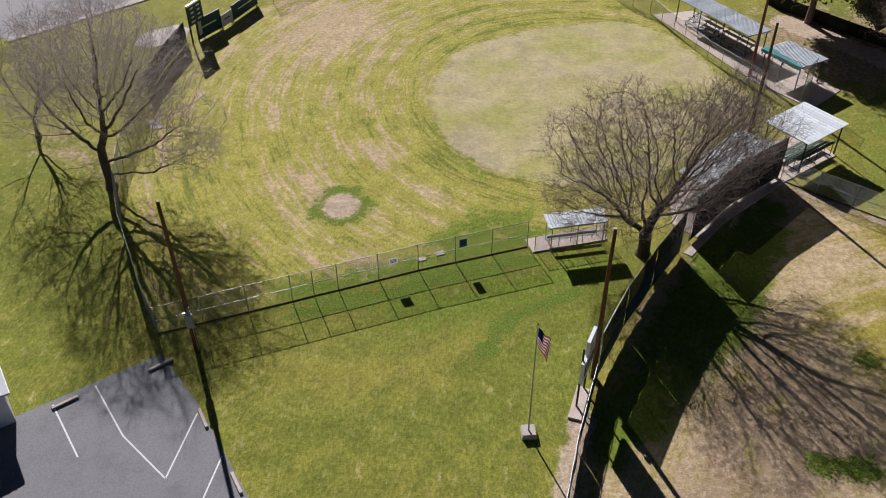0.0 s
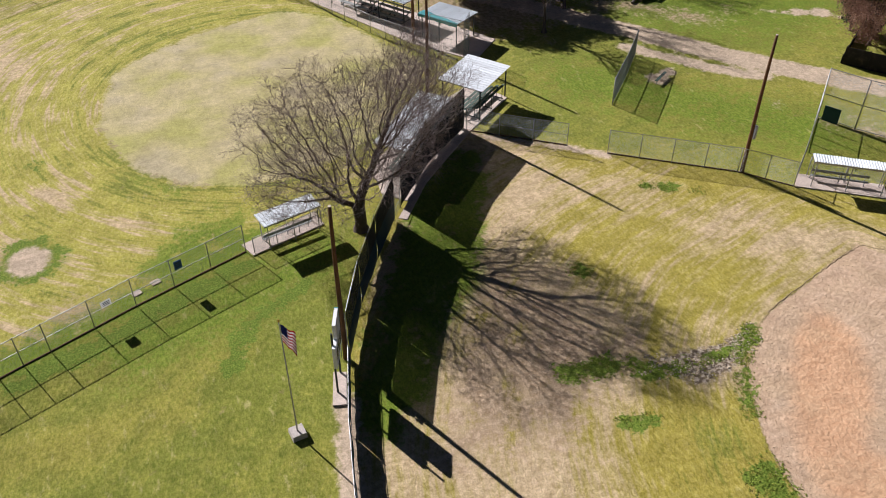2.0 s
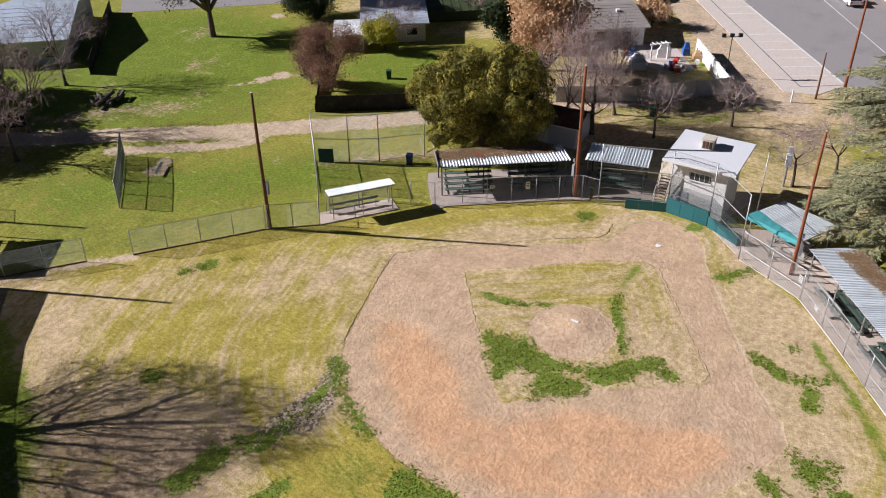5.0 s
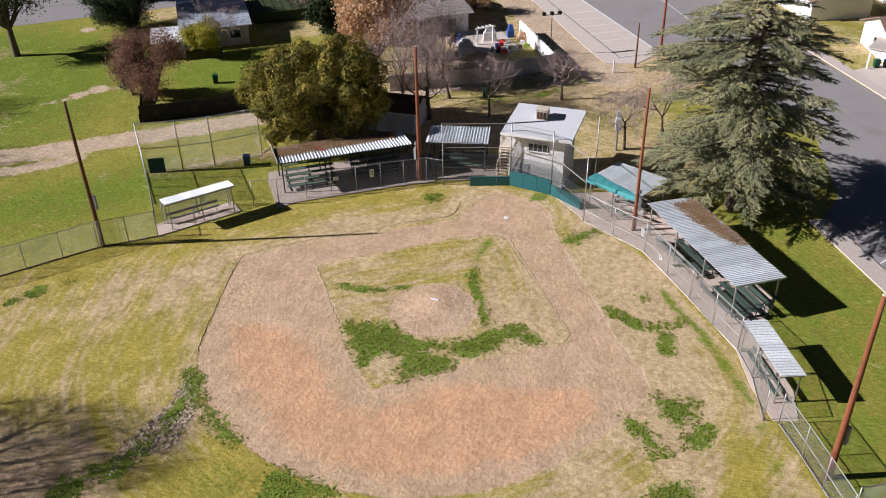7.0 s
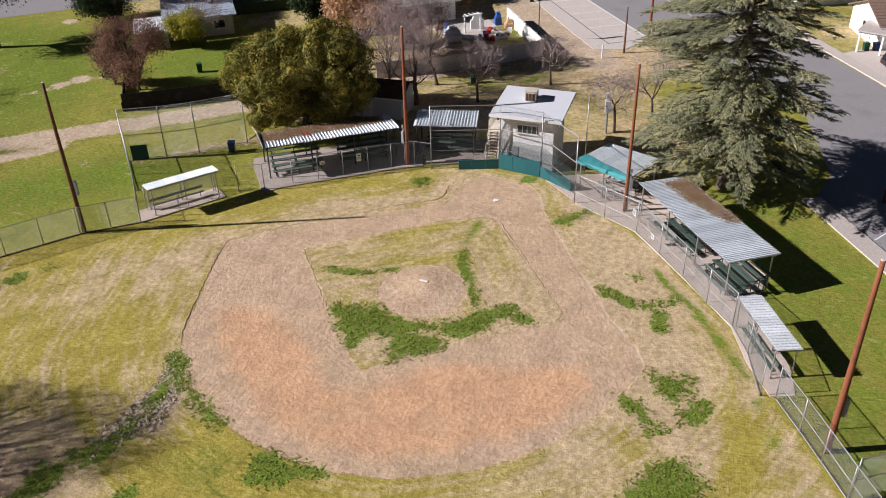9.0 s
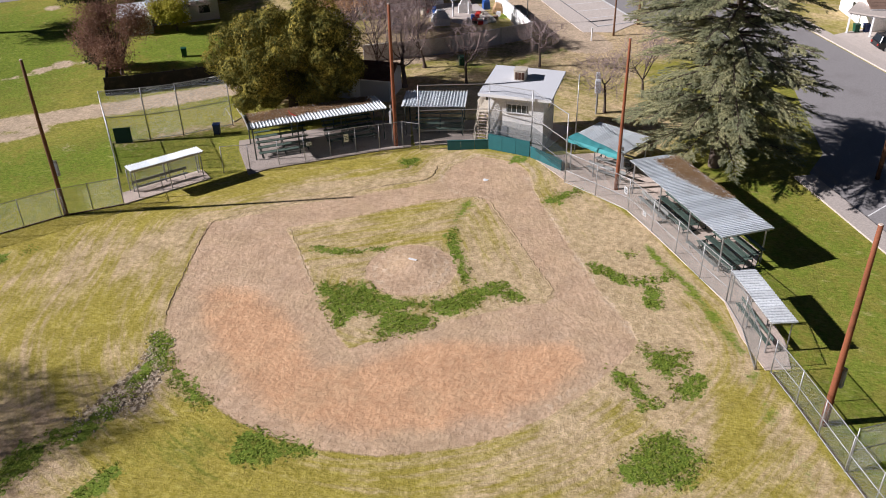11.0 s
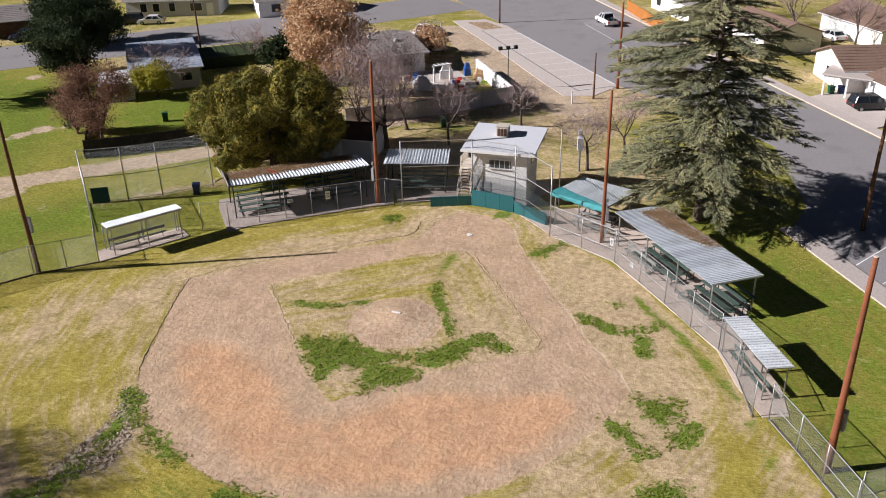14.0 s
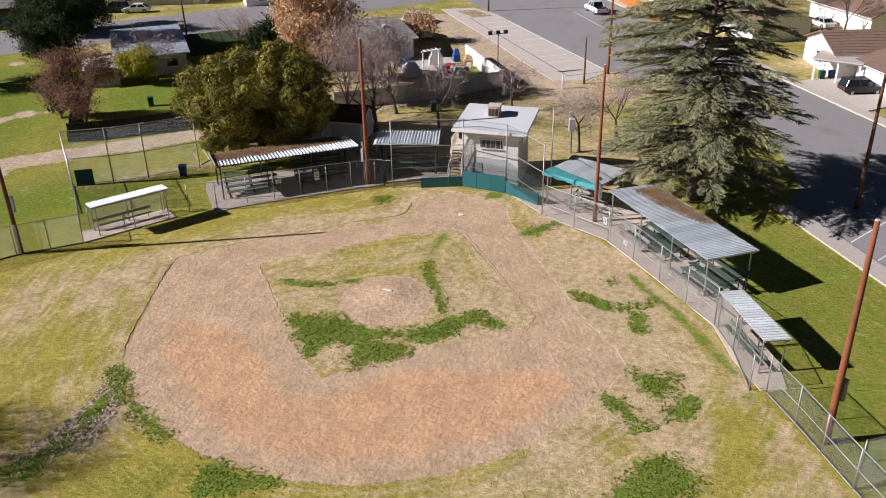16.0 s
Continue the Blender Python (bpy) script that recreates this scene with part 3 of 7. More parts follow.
DRY_FAR = [
    (-17.5, 60.5, 2.8, 2.2, 0.45), (-10.5, 65.5, 3.5, 2.0, 0.35), (-21, 57, 4, 3, -0.15), (-4, 72, 3, 6, -0.12), (-8, 49.5, 3, 2, 0.35), (-14, 57, 8, 3, 0.2),
    (-12, 30, 5, 6, -0.05), (-2, 26, 4, 5, 0.15), (-9, 37.5, 5, 2, 0.28), (0.5, 41.5, 2.5, 1, 0.15), (3, 40, 5, 8, -0.1),
]


def signed(px, py, poly):
    """Distance to a polygon's edge, positive inside."""
    best, inside = np.full(px.shape, 1e9), np.zeros(px.shape, bool)
    for (ax, ay), (bx, by) in zip(poly, poly[1:] + poly[:1]):
        dx, dy = bx - ax, by - ay
        s = np.clip(((px - ax) * dx + (py - ay) * dy) / (dx * dx + dy * dy), 0, 1)
        best = np.minimum(best, np.hypot(px - ax - s * dx, py - ay - s * dy))
        cross = (ay > py) != (by > py)
        at = ax + (py - ay) * dx / np.where(dy == 0, 1e-9, dy)
        inside ^= cross & (px < at)
    return np.where(inside, best, -best)


def along(px, py, line, half):
    """Like signed(), for a band round a line."""
    best = np.full(px.shape, 1e9)
    for (ax, ay), (bx, by) in zip(line, line[1:]):
        dx, dy = bx - ax, by - ay
        s = np.clip(((px - ax) * dx + (py - ay) * dy) / (dx * dx + dy * dy), 0, 1)
        best = np.minimum(best, np.hypot(px - ax - s * dx, py - ay - s * dy))
    return half - best


def spot(px, py, x, y, r):
    return r - np.hypot(px - x, py - y)


def soft(d, reach=2.0):
    return np.clip(0.5 + d / (2 * reach), 0, 1)


def build_ground():
    far = [-3000, -1500, -700, -350, -200, -130, -95]
    xs = np.array([*far, *np.arange(-70, 15, 0.7), *np.arange(15, 70, 0.35), *np.arange(70, 161, 0.7), 175, 200, 240, 320, 500, 900, 1700, 3000])
    ys = np.array([*far[:-1], *np.arange(-70, -10, 0.7), *np.arange(-10, 64, 0.35), *np.arange(64, 131, 0.7), 150, 180, 220, 300, 500, 900, 1700, 3000])
    gx, gy = np.meshgrid(xs, ys)
    px, py = gx.ravel(), gy.ravel()
    field, far_field, lawn = signed(px, py, FIELD), signed(px, py, FAR_FIELD), signed(px, py, LAWN)
    # soil of the near diamond: base paths, mound and home circle
    inner = np.minimum(signed(px, py, INNER), -spot(px, py, 46.7, 19.4, 3.2))
    dirt = np.minimum(signed(px, py, DIRT), -inner)
    clay = signed(px, py, CLAY)
    # weeds
    w = np.full(px.shape, -50.0)
    for bed in WEED_BEDS:
        w = np.maximum(w, signed(px, py, bed))
    for line, half in WEED_LINES + FAR_WEED_LINES:
        w = np.maximum(w, along(px, py, line, half))
    for x, y, r in WEED_SPOTS:
        w = np.maximum(w, spot(px, py, x, y, r))
    ring = 0.22 - np.abs(np.hypot(px + 12.4, (py - 56.8) * 0.9) - 2.3)
    w = np.maximum(w, ring)
    # dryness
    dry = np.full(px.shape, 0.24) + 0.36 * np.clip((px - 92) / 8, 0, 1)
    inside = soft(far_field, 2.5)
    dry = dry * (1 - inside) + inside * (0.42 + 0.06 * np.sin(np.hypot(px - 10, py - 78) * 2 * np.pi / 2.6))
    dry = dry + inside * (0.45 * np.exp(-(((px + 21) / 10) ** 2 + ((py - 90) / 13) ** 2)) - 0.16 * soft(along(px, py, SKIN + SKIN[:1], 2.2), 2))
    k = soft(lawn, 1.0)
    dry = dry * (1 - k) + 0.11 * k
    k = soft(field, 0.6)
    dry = dry * (1 - k) + 0.74 * k
    dry = dry - 0.30 * np.where(field > 0, soft(along(px, py, [(33, 55), (46, 46.5), (57, 36), (63.5, 27)], 2.5), 2.5), 0)
    dry = dry - 0.25 * np.exp(-(((px - 26) / 4) ** 2 + ((py - 17) / 8) ** 2))
    for x, y, ax, ay, k in DRY_INFIELD + DRY_OUTFIELD + DRY_FAR:
        dry = dry + k * np.exp(-(((px - x) / ax) ** 2 + ((py - y) / ay) ** 2))
    for zone, level, reach in (([(68, 5), (68, 46), (90, 46), (125, 46), (96, 14), (80, 0)], 0.72, 2.5), ([(-70, 0), (-24, 30), (-26, 42), (-34, 62), (-70, 62)], 0.06, 2.0), ([(31, 60), (52, 41), (62, 44), (66, 56), (46, 80), (36, 80)], 0.15, 2.0), ([(34, 104), (62, 64), (80, 80), (86, 96), (60, 118)], 0.02, 2.0), ([(94, 8), (92, 24), (100, 24), (108, 14), (102, 6)], 0.85, 2.0)):
        k = soft(signed(px, py, zone), reach) * (1 - soft(field, 0.6))
        dry = dry * (1 - k) + level * k
    # bare soil
    ringd = np.hypot(px + 12.4, (py - 56.8) * 0.9)
    bare = np.maximum(along(px, py, [(34, 96), (43, 86), (50, 77), (57, 67.5), (64.5, 59), (72, 51), (79, 42), (88, 34.5), (97, 27)], 1.9), 1.7 - ringd)
    bare = np.maximum(bare, along(px, py, [(48, 73), (55, 64.5), (58, 62)], 1.0))
    bare = np.maximum(bare, along(px, py, [(26, 62), (33, 57), (36, 54.5)], 0.5))
    bare = np.maximum(bare, along(px, py, [(97, 17.5), (118, 33), (133, 44)], 3.0))
    for x, y, r in ((47.6, 65.4, 1.3), (71.3, 73.9, 1.1), (73.6, 73.0, 1.3), (55.5, 64.0, 1.1), (57.6, 63.2, 1.0), (49.3, 66.3, 0.9), (91.6, 90, 1.2)):
        bare = np.maximum(bare, spot(px, py, x, y, r))
    bare = np.maximum(bare, along(px, py, [(68.0, 75.6), (71.5, 73.4), (75.0, 71.0)], 0.45))
    bare = np.maximum(bare, along(px, py, [(5.0, 26), (6.0, 32), (6.6, 35)], 0.8))
    bare = np.maximum(bare, along(px, py, [(62.7, 15.5), (55.6, 11.1), (50.9, 8.1), (46.6, 5.2), (43.4, 3.0)], 0.14))
    bare = np.maximum(bare, 0.14 - np.abs(np.hypot(px - 46.7, py - 19.4) - 2.6))
    bare = np.maximum(bare, 0.06 - np.abs(np.hypot(px - 46.7, py - 19.4) - 1.7))
    bare = np.maximum(bare, 0.12 - np.abs(np.hypot(px - 62.0, py - 18.6) - 3.9))
    bare = np.maximum(bare, along(px, py, [(34.1, 8.4), (36.7, 6.6), (40.4, 4.2)], 0.10))
    bare = np.maximum(bare, along(px, py, [(48.9, 30.3), (43.2, 25.3), (38.2, 21.0)], 0.10))
    # rich green
    lush = soft(signed(px, py, RIGHT_LAWN), 1.2) * 0.52
    lush = np.maximum(lush, 0.8 * soft(spot(px, py, 84, 62, 9), 4))
    lush = np.maximum(lush, 0.72 * soft(along(px, py, [(40, 68), (50, 58), (56, 52)], 6), 5))
    lush = np.maximum(lush, 0.80 * soft(spot(px, py, 68, 92, 25), 9))
    lush = np.maximum(lush, 0.85 * soft(along(px, py, [(4, 53.5), (-6, 49), (-14, 45.5)], 2.2), 2))
    lush = np.maximum(lush, 0.75 * soft(along(px, py, [(9, 50), (2, 47), (-6, 44)], 3), 3))
    lush = np.maximum(lush, 0.6 * soft(along(px, py, [(-4.2, 65.5), (1.5, 60.0), (5, 57)], 0.9), 1.5))
    lush = np.maximum(lush, 0.75 * soft(signed(px, py, [(-9, 47.8), (3.6, 53.2), (4.5, 58.0), (-1.5, 57.5), (-6.0, 51.8)]), 2.0))
    lush = np.maximum(lush, 0.75 * soft(2.9 - np.hypot(px + 12.4, (py - 56.8) * 0.9), 0.8))
    lush = np.maximum(lush, 0.75 * soft(along(px, py, [(112, 73), (122, 66)], 2.5), 2))
    lush = np.where(field > 0, np.where(px > 60, lush * 0.3, lush * 0.0), lush)
    lush = np.maximum(lush, 0.72 * soft(along(px, py, [(54.5, 4.2), (52.4, 2.6), (50.6, 0.9), (48.3, -0.5), (46.1, -1.9), (44.6, -2.9)], 0.55), 0.5))
    lush = np.maximum(lush, 0.72 * soft(along(px, py, [(57.2, 18.7), (54.8, 18.8), (51.4, 17.9), (48.5, 16.3), (46.5, 15.1)], 0.55), 0.6))
    lush = np.maximum(lush, 0.55 * soft(along(px, py, [(42.6, -3.6), (39.5, -4.6), (35.0, -7.0)], 0.5), 0.7))
    lush = np.maximum(lush, 0.85 * soft(along(px, py, [(8.2, 33), (10.8, 38.5), (14, 43), (18, 48.5), (23, 55.5)], 2.2), 1.8))
    lush = np.maximum(lush, 0.7 * soft(along(px, py, [(86.3, 28.7), (88.1, 24.4), (91.4, 21.9), (95.0, 19.6)], 0.9), 1.2))
    lush = np.maximum(lush, 0.8 * soft(spot(px, py, 105.0, 29.8, 1.4), 1.0))
    lush = np.maximum(lush, 0.88 * soft(signed(px, py, [(21.5, 63.1), (25.5, 58.9), (22.0, 49.0), (19.4, 42.5), (14.7, 38.2), (12.0, 33.0), (7.5, 32.0), (10.4, 41.7), (15.4, 51.8)]), 1.4))
    litter = 0.75 * soft(signed(px, py, LITTER), 4.0)
    # brown leaves here also darken the ground for the big tree's shadow tip
    litter = np.maximum(litter, 0.7 * soft(spot(px, py, 26, 33.5, 2.5), 3))
    litter = np.maximum(litter, 0.8 * soft(spot(px, py, 38, 90, 12), 6))
    litter = np.maximum(litter, 0.85 * soft(spot(px, py, 50.5, 83.5, 3.0), 3))
    litter = np.maximum(litter, 0.75 * soft(along(px, py, [(52, 84), (60, 76)], 2.5), 3))
    for x, y, r in ((64, 77, 3), (71, 84, 4), (60, 88, 3), (80, 94, 4), (56, 57, 2), (61, 51, 2.5), (41, 55, 1.5)):
        litter = np.maximum(litter, 0.55 * soft(spot(px, py, x, y, r), 3))
    litter = np.maximum(litter, 0.8 * soft(along(px, py, [(58.5, 52.0), (62.5, 47.5), (66.0, 44.0)], 1.4), 1.8))
    litter = np.maximum(litter, 0.7 * soft(spot(px, py, -9.5, 50.5, 2.5), 3))
    litter = np.maximum(litter, 0.62 * soft(along(px, py, [(-30, 80), (-25, 88), (-17, 99)], 3.0), 5))
    litter = np.maximum(litter, 0.65 * soft(along(px, py, [(-33, 60), (-42, 66)], 3.5), 4))
    # the mower's and the rake's way, and how far its marks show
    across = np.where(far_field > 0, np.hypot(px - 10, py - 78), np.where(lawn > 0, 0.8 * px - 0.6 * py, signed(px, py, DIRT)))
    mown = np.where(far_field > 0, 1.05, np.where(field > 0, 0.5, np.where(lawn > 0, 0.18, 0.3)))
    clods = signed(px, py, CLODS)
    rim = along(px, py, [(-6.3, 75), (-5.4, 71), (-3.5, 66.6), (0.2, 62.8), (2.5, 61.6)], 0.25)
    pz = 0.26 * np.exp(-((np.hypot(px - 47.6, py - 19.4) / 1.9) ** 2))
    nx, ny = len(xs), len(ys)
    me = bpy.data.meshes.new("ground")
    i = (np.arange(ny - 1)[:, None] * nx + np.arange(nx - 1)[None]).ravel()
    quads = np.stack([i, i + 1, i + 1 + nx, i + nx], 1)
    me.from_pydata(np.stack([px, py, pz], 1), [], quads)
    for name, rows in (("zone_a", (soft(dirt), soft(clay, 3.0), soft(w), np.clip(dry, 0, 1))), ("zone_b", (soft(bare), soft(signed(px, py, SKIN)), lush, litter)), ("zone_c", (soft(clods), mown, soft(rim), soft(field, 0.8)))):
        a = me.attributes.new(name, "FLOAT_COLOR", "POINT")
        a.data.foreach_set("color", np.stack(rows, 1).astype(np.float32).ravel())
    a = me.attributes.new("across", "FLOAT", "POINT")
    a.data.foreach_set("value", across.astype(np.float32))
    me.materials.append(M["ground"])
    tagged(new("ground", me), "patchy dry winter grass with bare worn soil", "ground", "", "structure")


build_ground()

# ---- paved surfaces ----
piece("mow_strip", Geo().slab([(15.6, 52.2), (16.2, 51.8), (20.9, 58.3), (25.9, 62.6), (25.5, 63.1), (20.5, 58.7)], -0.1, 0.06), M["concrete"], "narrow worn concrete strip at the foot of a fence", "slab")
piece("parking_lot", Geo().slab([(-45, 10), (-5.6, 10), (-13.2, 27.7), (-18.2, 34.5), (-22.1, 38.9), (-31.5, 31.4), (-45, 22)], -0.05, 0.03), M["asphalt"], "dark worn asphalt car park with faded bays", "car park")


def stripe(a, b, w=0.11, z=0.034):
    g = Geo()
    p, q = Vector(a), Vector(b)
    n = Vector((-(q - p).y, (q - p).x)).normalized() * w / 2
    g.add([(*(p - n), z), (*(q - n), z), (*(q + n), z), (*(p + n), z)], [(0, 1, 2, 3)])
    return g


for a, b in (((-27.75, 33.9), (-24.45, 29.94)), ((-25.6, 35.7), (-22.26, 31.73)), ((-22.26, 31.73), (-18.56, 28.75)), ((-18.56, 28.75), (-18.1, 33.8)), ((-15.6, 30.6), (-15.95, 27.0)), ((-30.4, 31.6), (-28.2, 27.4))):
    piece("bay_line", stripe(a, b), M["line"], "worn white parking bay line", "road marking")

# street along the east, car park bays beside it, street in the north
E_DIR = Vector((0.854, 0.520))


def east(s, d):
    """A place s metres along the street from its near kerb's start and d metres to its far side."""
    p = Vector((108.6, 13.5)) + E_DIR * s + Vector((E_DIR.y, -E_DIR.x)) * d
    return (p.x, p.y)


piece("street_east", Geo().slab([east(-130, 17.5), east(140, 17.5), (228, 104), (150, 45.5), (133.3, 32.6), (107.4, 13.2), east(-12, 4.5), east(-26, 6.0), east(-40, 0.5), east(-43, -2.6), east(-130, -2.6)], -0.2, 0.03), M["road"], "grey asphalt street and open car park", "street")
piece("kerb_walk", Geo().slab([east(-130, -2.6), east(-43.5, -2.6), east(-43.5, -4.3), east(-130, -4.3)], -0.1, 0.14), M["pave"], "pale concrete walk and kerb beside the car park", "pavement")
piece("far_walk", Geo().slab([east(-130, 17.7), east(140, 17.7), east(140, 19.2), east(-130, 19.2)][::-1], -0.1, 0.15), M["pave"], "pale concrete walk on the far side of the street", "pavement")
piece("driveway", Geo().slab([east(-24, 19.25), east(-12, 19.25), east(-10, 27), east(-22, 28)][::-1], -0.1, 0.12), M["pave"], "pale concrete driveway", "driveway")
for k in range(9):
    piece("bay_line", stripe(east(-50.5 - 3.0 * k, -2.3), east(-48.0 - 3.0 * k, 2.8)), M["line"], "worn white parking bay line", "road marking")
for k in range(12):
    p = Vector((104.2, 17.9)) + Vector((2.6, 1.8)) * k
    piece("bay_line", stripe((p.x, p.y), (p.x + 2.7, p.y - 3.9), 0.17, 0.056), M["line"], "faint white angled bay line", "road marking")
piece("bay_joint", stripe((103.9, 17.7), (133.4, 38.8), 0.16, 0.056), M["asphalt"], "dark gutter joint between bays and walk", "kerb")
piece("bay_edge", stripe((104.0, 17.7), (107.3, 13.4), 0.22, 0.057), M["asphalt"], "dark gutter joint at the end of the bays", "kerb")
piece("yard_paving", Geo().slab([(100.0, 33.0), (103.4, 30.6), (109.5, 35.2), (108.0, 40.5), (102.0, 39.5)], -0.1, 0.05), M["pave"], "pale cluttered paving in a walled yard", "paving")
piece("lane_line", stripe(east(-2, 8.6), east(34, 8.6), 0.12), M["line"], "thin white lane line", "road marking")
piece("kerb_line", stripe((107.9, 13.8), (133.1, 32.7), 0.3, 0.06), M["line"], "pale gutter line beside the bays", "kerb")
piece("street_north", Geo().slab([(80, 111.5), (118, 71.5), (150, 44.5), (160, 56), (126, 86.5), (90, 123.5)], -0.2, 0.02), M["road"], "grey asphalt side street in sun", "street")
piece("bay_pavement", Geo().slab([(101.4, 19.0), (102.4, 15.4), (107.4, 13.2), (133.3, 32.6), (137.5, 35.6), (141.5, 40.5), (139.2, 45.6), (136.6, 43.8), (126.2, 36.3), (117.3, 30.0), (107.4, 23.3)], -0.1, 0.05), M["pave"], "pale concrete angled parking bays beside the street", "pavement")
piece("grass_island", Geo().slab([(138.3, 42.7), (133.9, 38.6), (135.9, 35.9), (139.6, 39.8)], -0.1, 0.07), M["ground"], "small grass island at the street corner", "grass")
piece("street_west", Geo().slab([(-120, 60), (-56.0, 86.6), (-49.5, 93.2), (-42.0, 101.2), (-30, 122), (-60, 140), (-150, 110)], -0.2, 0.02), M["road"], "grey asphalt street beyond the outfield", "street")
piece("west_walk", Geo().slab([(-56.0, 86.4), (-55.2, 85.4), (-48.6, 92.3), (-41.0, 100.4), (-42.0, 101.0), (-49.5, 93.0)], -0.1, 0.12), M["pave"], "pale concrete kerb along a street", "pavement")
piece("board_slab", Geo().slab([(-40.6, 85.6), (-38.6, 84.9), (-35.3, 87.6), (-35.6, 90.2), (-37.4, 91.2), (-40.8, 88.4)], -0.1, 0.06), M["pave"], "pale concrete apron behind the scoreboard", "slab")


def lip(points, h, w):
    """A low broken ridge of turf where grass meets raked soil."""
    g, rows = Geo(), []
    for a, b in zip(points, points[1:]):
        a, b = Vector(a), Vector(b)
        n = max(2, int((b - a).length / 0.25))
        side = Vector((-(b - a).y, (b - a).x)).normalized()
        for i in range(n):
            p = a.lerp(b, i / n) + side * random.uniform(-0.07, 0.07)
            k = max(0.15, h * (0.75 + 0.6 * noise.noise((p.x * 1.3, p.y * 1.3, 0))) / h) * h
            ww = w * random.uniform(0.8, 1.2)
            rows.append([(p.x - side.x * ww, p.y - side.y * ww, -0.02), (p.x, p.y, k), (p.x + side.x * ww, p.y + side.y * ww, -0.02)])
    v = [q for r in rows for q in r]
    f = [(i * 3 + j, i * 3 + j + 3, i * 3 + j + 4, i * 3 + j + 1) for i in range(len(rows) - 1) for j in range(2)]
    piece("turf_lip", g.add(v, f), M["lip"], "low broken ridge of dry turf at the soil's edge", "turf edge")


lip([(48.4, 36.4), (47.9, 36.5), (45.6, 35.9), (43.9, 35.3), (40.6, 34.2), (38.0, 33.3), (36.4, 32.6)], 0.04, 0.08)
lip([(48.2, 36.5), (51.7, 33.3), (54.3, 30.0), (57.5, 26.4)], 0.03, 0.10)
lip([(57.5, 26.4), (59.6, 23.4), (60.6, 23.0), (62.6, 23.2)], 0.06, 0.12)
lip([(57.9, 17.2), (54.2, 14.4), (50.6, 11.8), (47.4, 9.4), (46.2, 9.5)], 0.035, 0.10)
lip([(49.0, 30.2), (45.0, 26.9), (42.6, 24.8)], 0.03, 0.10)
# ---- fences ----
POST = {}


def post_mesh(r, h, mat):
    key = (r, round(h, 2), mat.name)
    if key not in POST:
        g = Geo().tube((0, 0, 0), (0, 0, h), r, r, 8)
        g.tube((0, 0, h), (0, 0, h + 0.05), r * 1.25, r * 0.5, 8)
        POST[key] = g.mesh("post", mat, True)
    return POST[key]


def link_wires(length, z0, z1, step=0.10, r=0.0040):
    """Woven wire between two posts, in the x-z plane."""
    g = Geo()
    h = z1 - z0
    for sign in (1, -1):
        d = -h
        while d < length:
            a, b = max(d, 0.0), min(d + h, length)
            if b - a > 0.02:
                za, zb = z0 + (a - d), z0 + (b - d)
                if sign < 0:
                    za, zb = z0 + z1 - za, z0 + z1 - zb
                g.tube((a, sign * r, za), (b, sign * r, zb), r, r, 3, False)
            d += step
    return g


def fence(name, points, height, label, group="chain-link fences", spacing=3.0, rails=(1.0,), z0=0.03, wires=True, r=0.035, post_mat="steel", screens=(), step=0.105, board=0.0, wire="wire", gauge=0.0040):
    """Posts, rails and woven wire along a line; screens: (from height, to height, material, label)."""
    root = thing(name, points[0][0], points[0][1], 0, 0, label, "fence", group)
    base = Vector((points[0][0], points[0][1], 0))
    mat = M[post_mat]
    for n, (a, b) in enumerate(zip(points, points[1:])):
        a, b = Vector((*a, 0)) - base, Vector((*b, 0)) - base
        run = (b - a).length
        turn = math.atan2((b - a).y, (b - a).x)
        count = max(1, round(run / spacing))
        for i in range(count + (n == len(points) - 2)):
            part("post", post_mesh(r, height, mat), None, root, at=a.lerp(b, i / count))
        for k in rails:
            part("rail", Geo().tube((0, 0, height * k - 0.02), (run, 0, height * k - 0.02), r * 0.7, None, 6, False), mat, root, at=a, turn=turn)
        if board:
            part("base_board", Geo().box(run / 2, 0.05, 0, run, 0.06, board), M["wood"], root, "dark timber board at the foot", at=a, turn=turn)
        if wires:
            part("wire_mesh", link_wires(run, z0, height - 0.03, step, gauge), M[wire], root, at=a, turn=turn)
        for lo, hi, m, text in screens:
            g, steps = Geo(), max(2, int(run / 0.5))
            rows = []
            for i in range(steps + 1):
                s = run * i / steps
                bulge = 0.05 + 0.035 * math.sin(s * 2.1 + n) + 0.02 * random.random()
                rows.append([(s, -0.05 - bulge * k, lo + (hi - lo) * q + 0.03 * math.sin(s * 3.3 + q)) for q, k in ((0, 0.3), (0.5, 1), (1, 0.2))])
            v = [p for row in rows for p in row]
            v += [(x, y + 0.012, z) for x, y, z in v]
            k = len(rows) * 3
            f = []
            for i in range(steps):
                for j in range(2):
                    q = i * 3 + j
                    f += [(q, q + 3, q + 4, q + 1), (k + q + 1, k + q + 4, k + q + 3, k + q)]
            part("windscreen", g.add(v, f), M[m], root, text, True, a, turn)
    return root


# fence round the far field's near side, with its gates and notices
low = fence("fence", [(-23.0, 40.7), (-14.1, 44.7), (-12.6, 45.4), (-10.9, 46.15), (-5.1, 48.8), (3.3, 52.2)], 2.6, "tall galvanised chain-link fence across green lawn", rails=(1.0, 0.52), spacing=2.9, board=0.08)
# curving outfield fence
fence("fence", [(-23.0, 40.75), (-24.8, 43.4), (-27.4, 48.0), (-29.4, 51.5), (-31.9, 57.0), (-33.3, 62.0), (-34.2, 68), (-35.2, 74.5)], 2.5, "curving chain-link outfield fence beside a bare tree", rails=(1.0, 0.5))
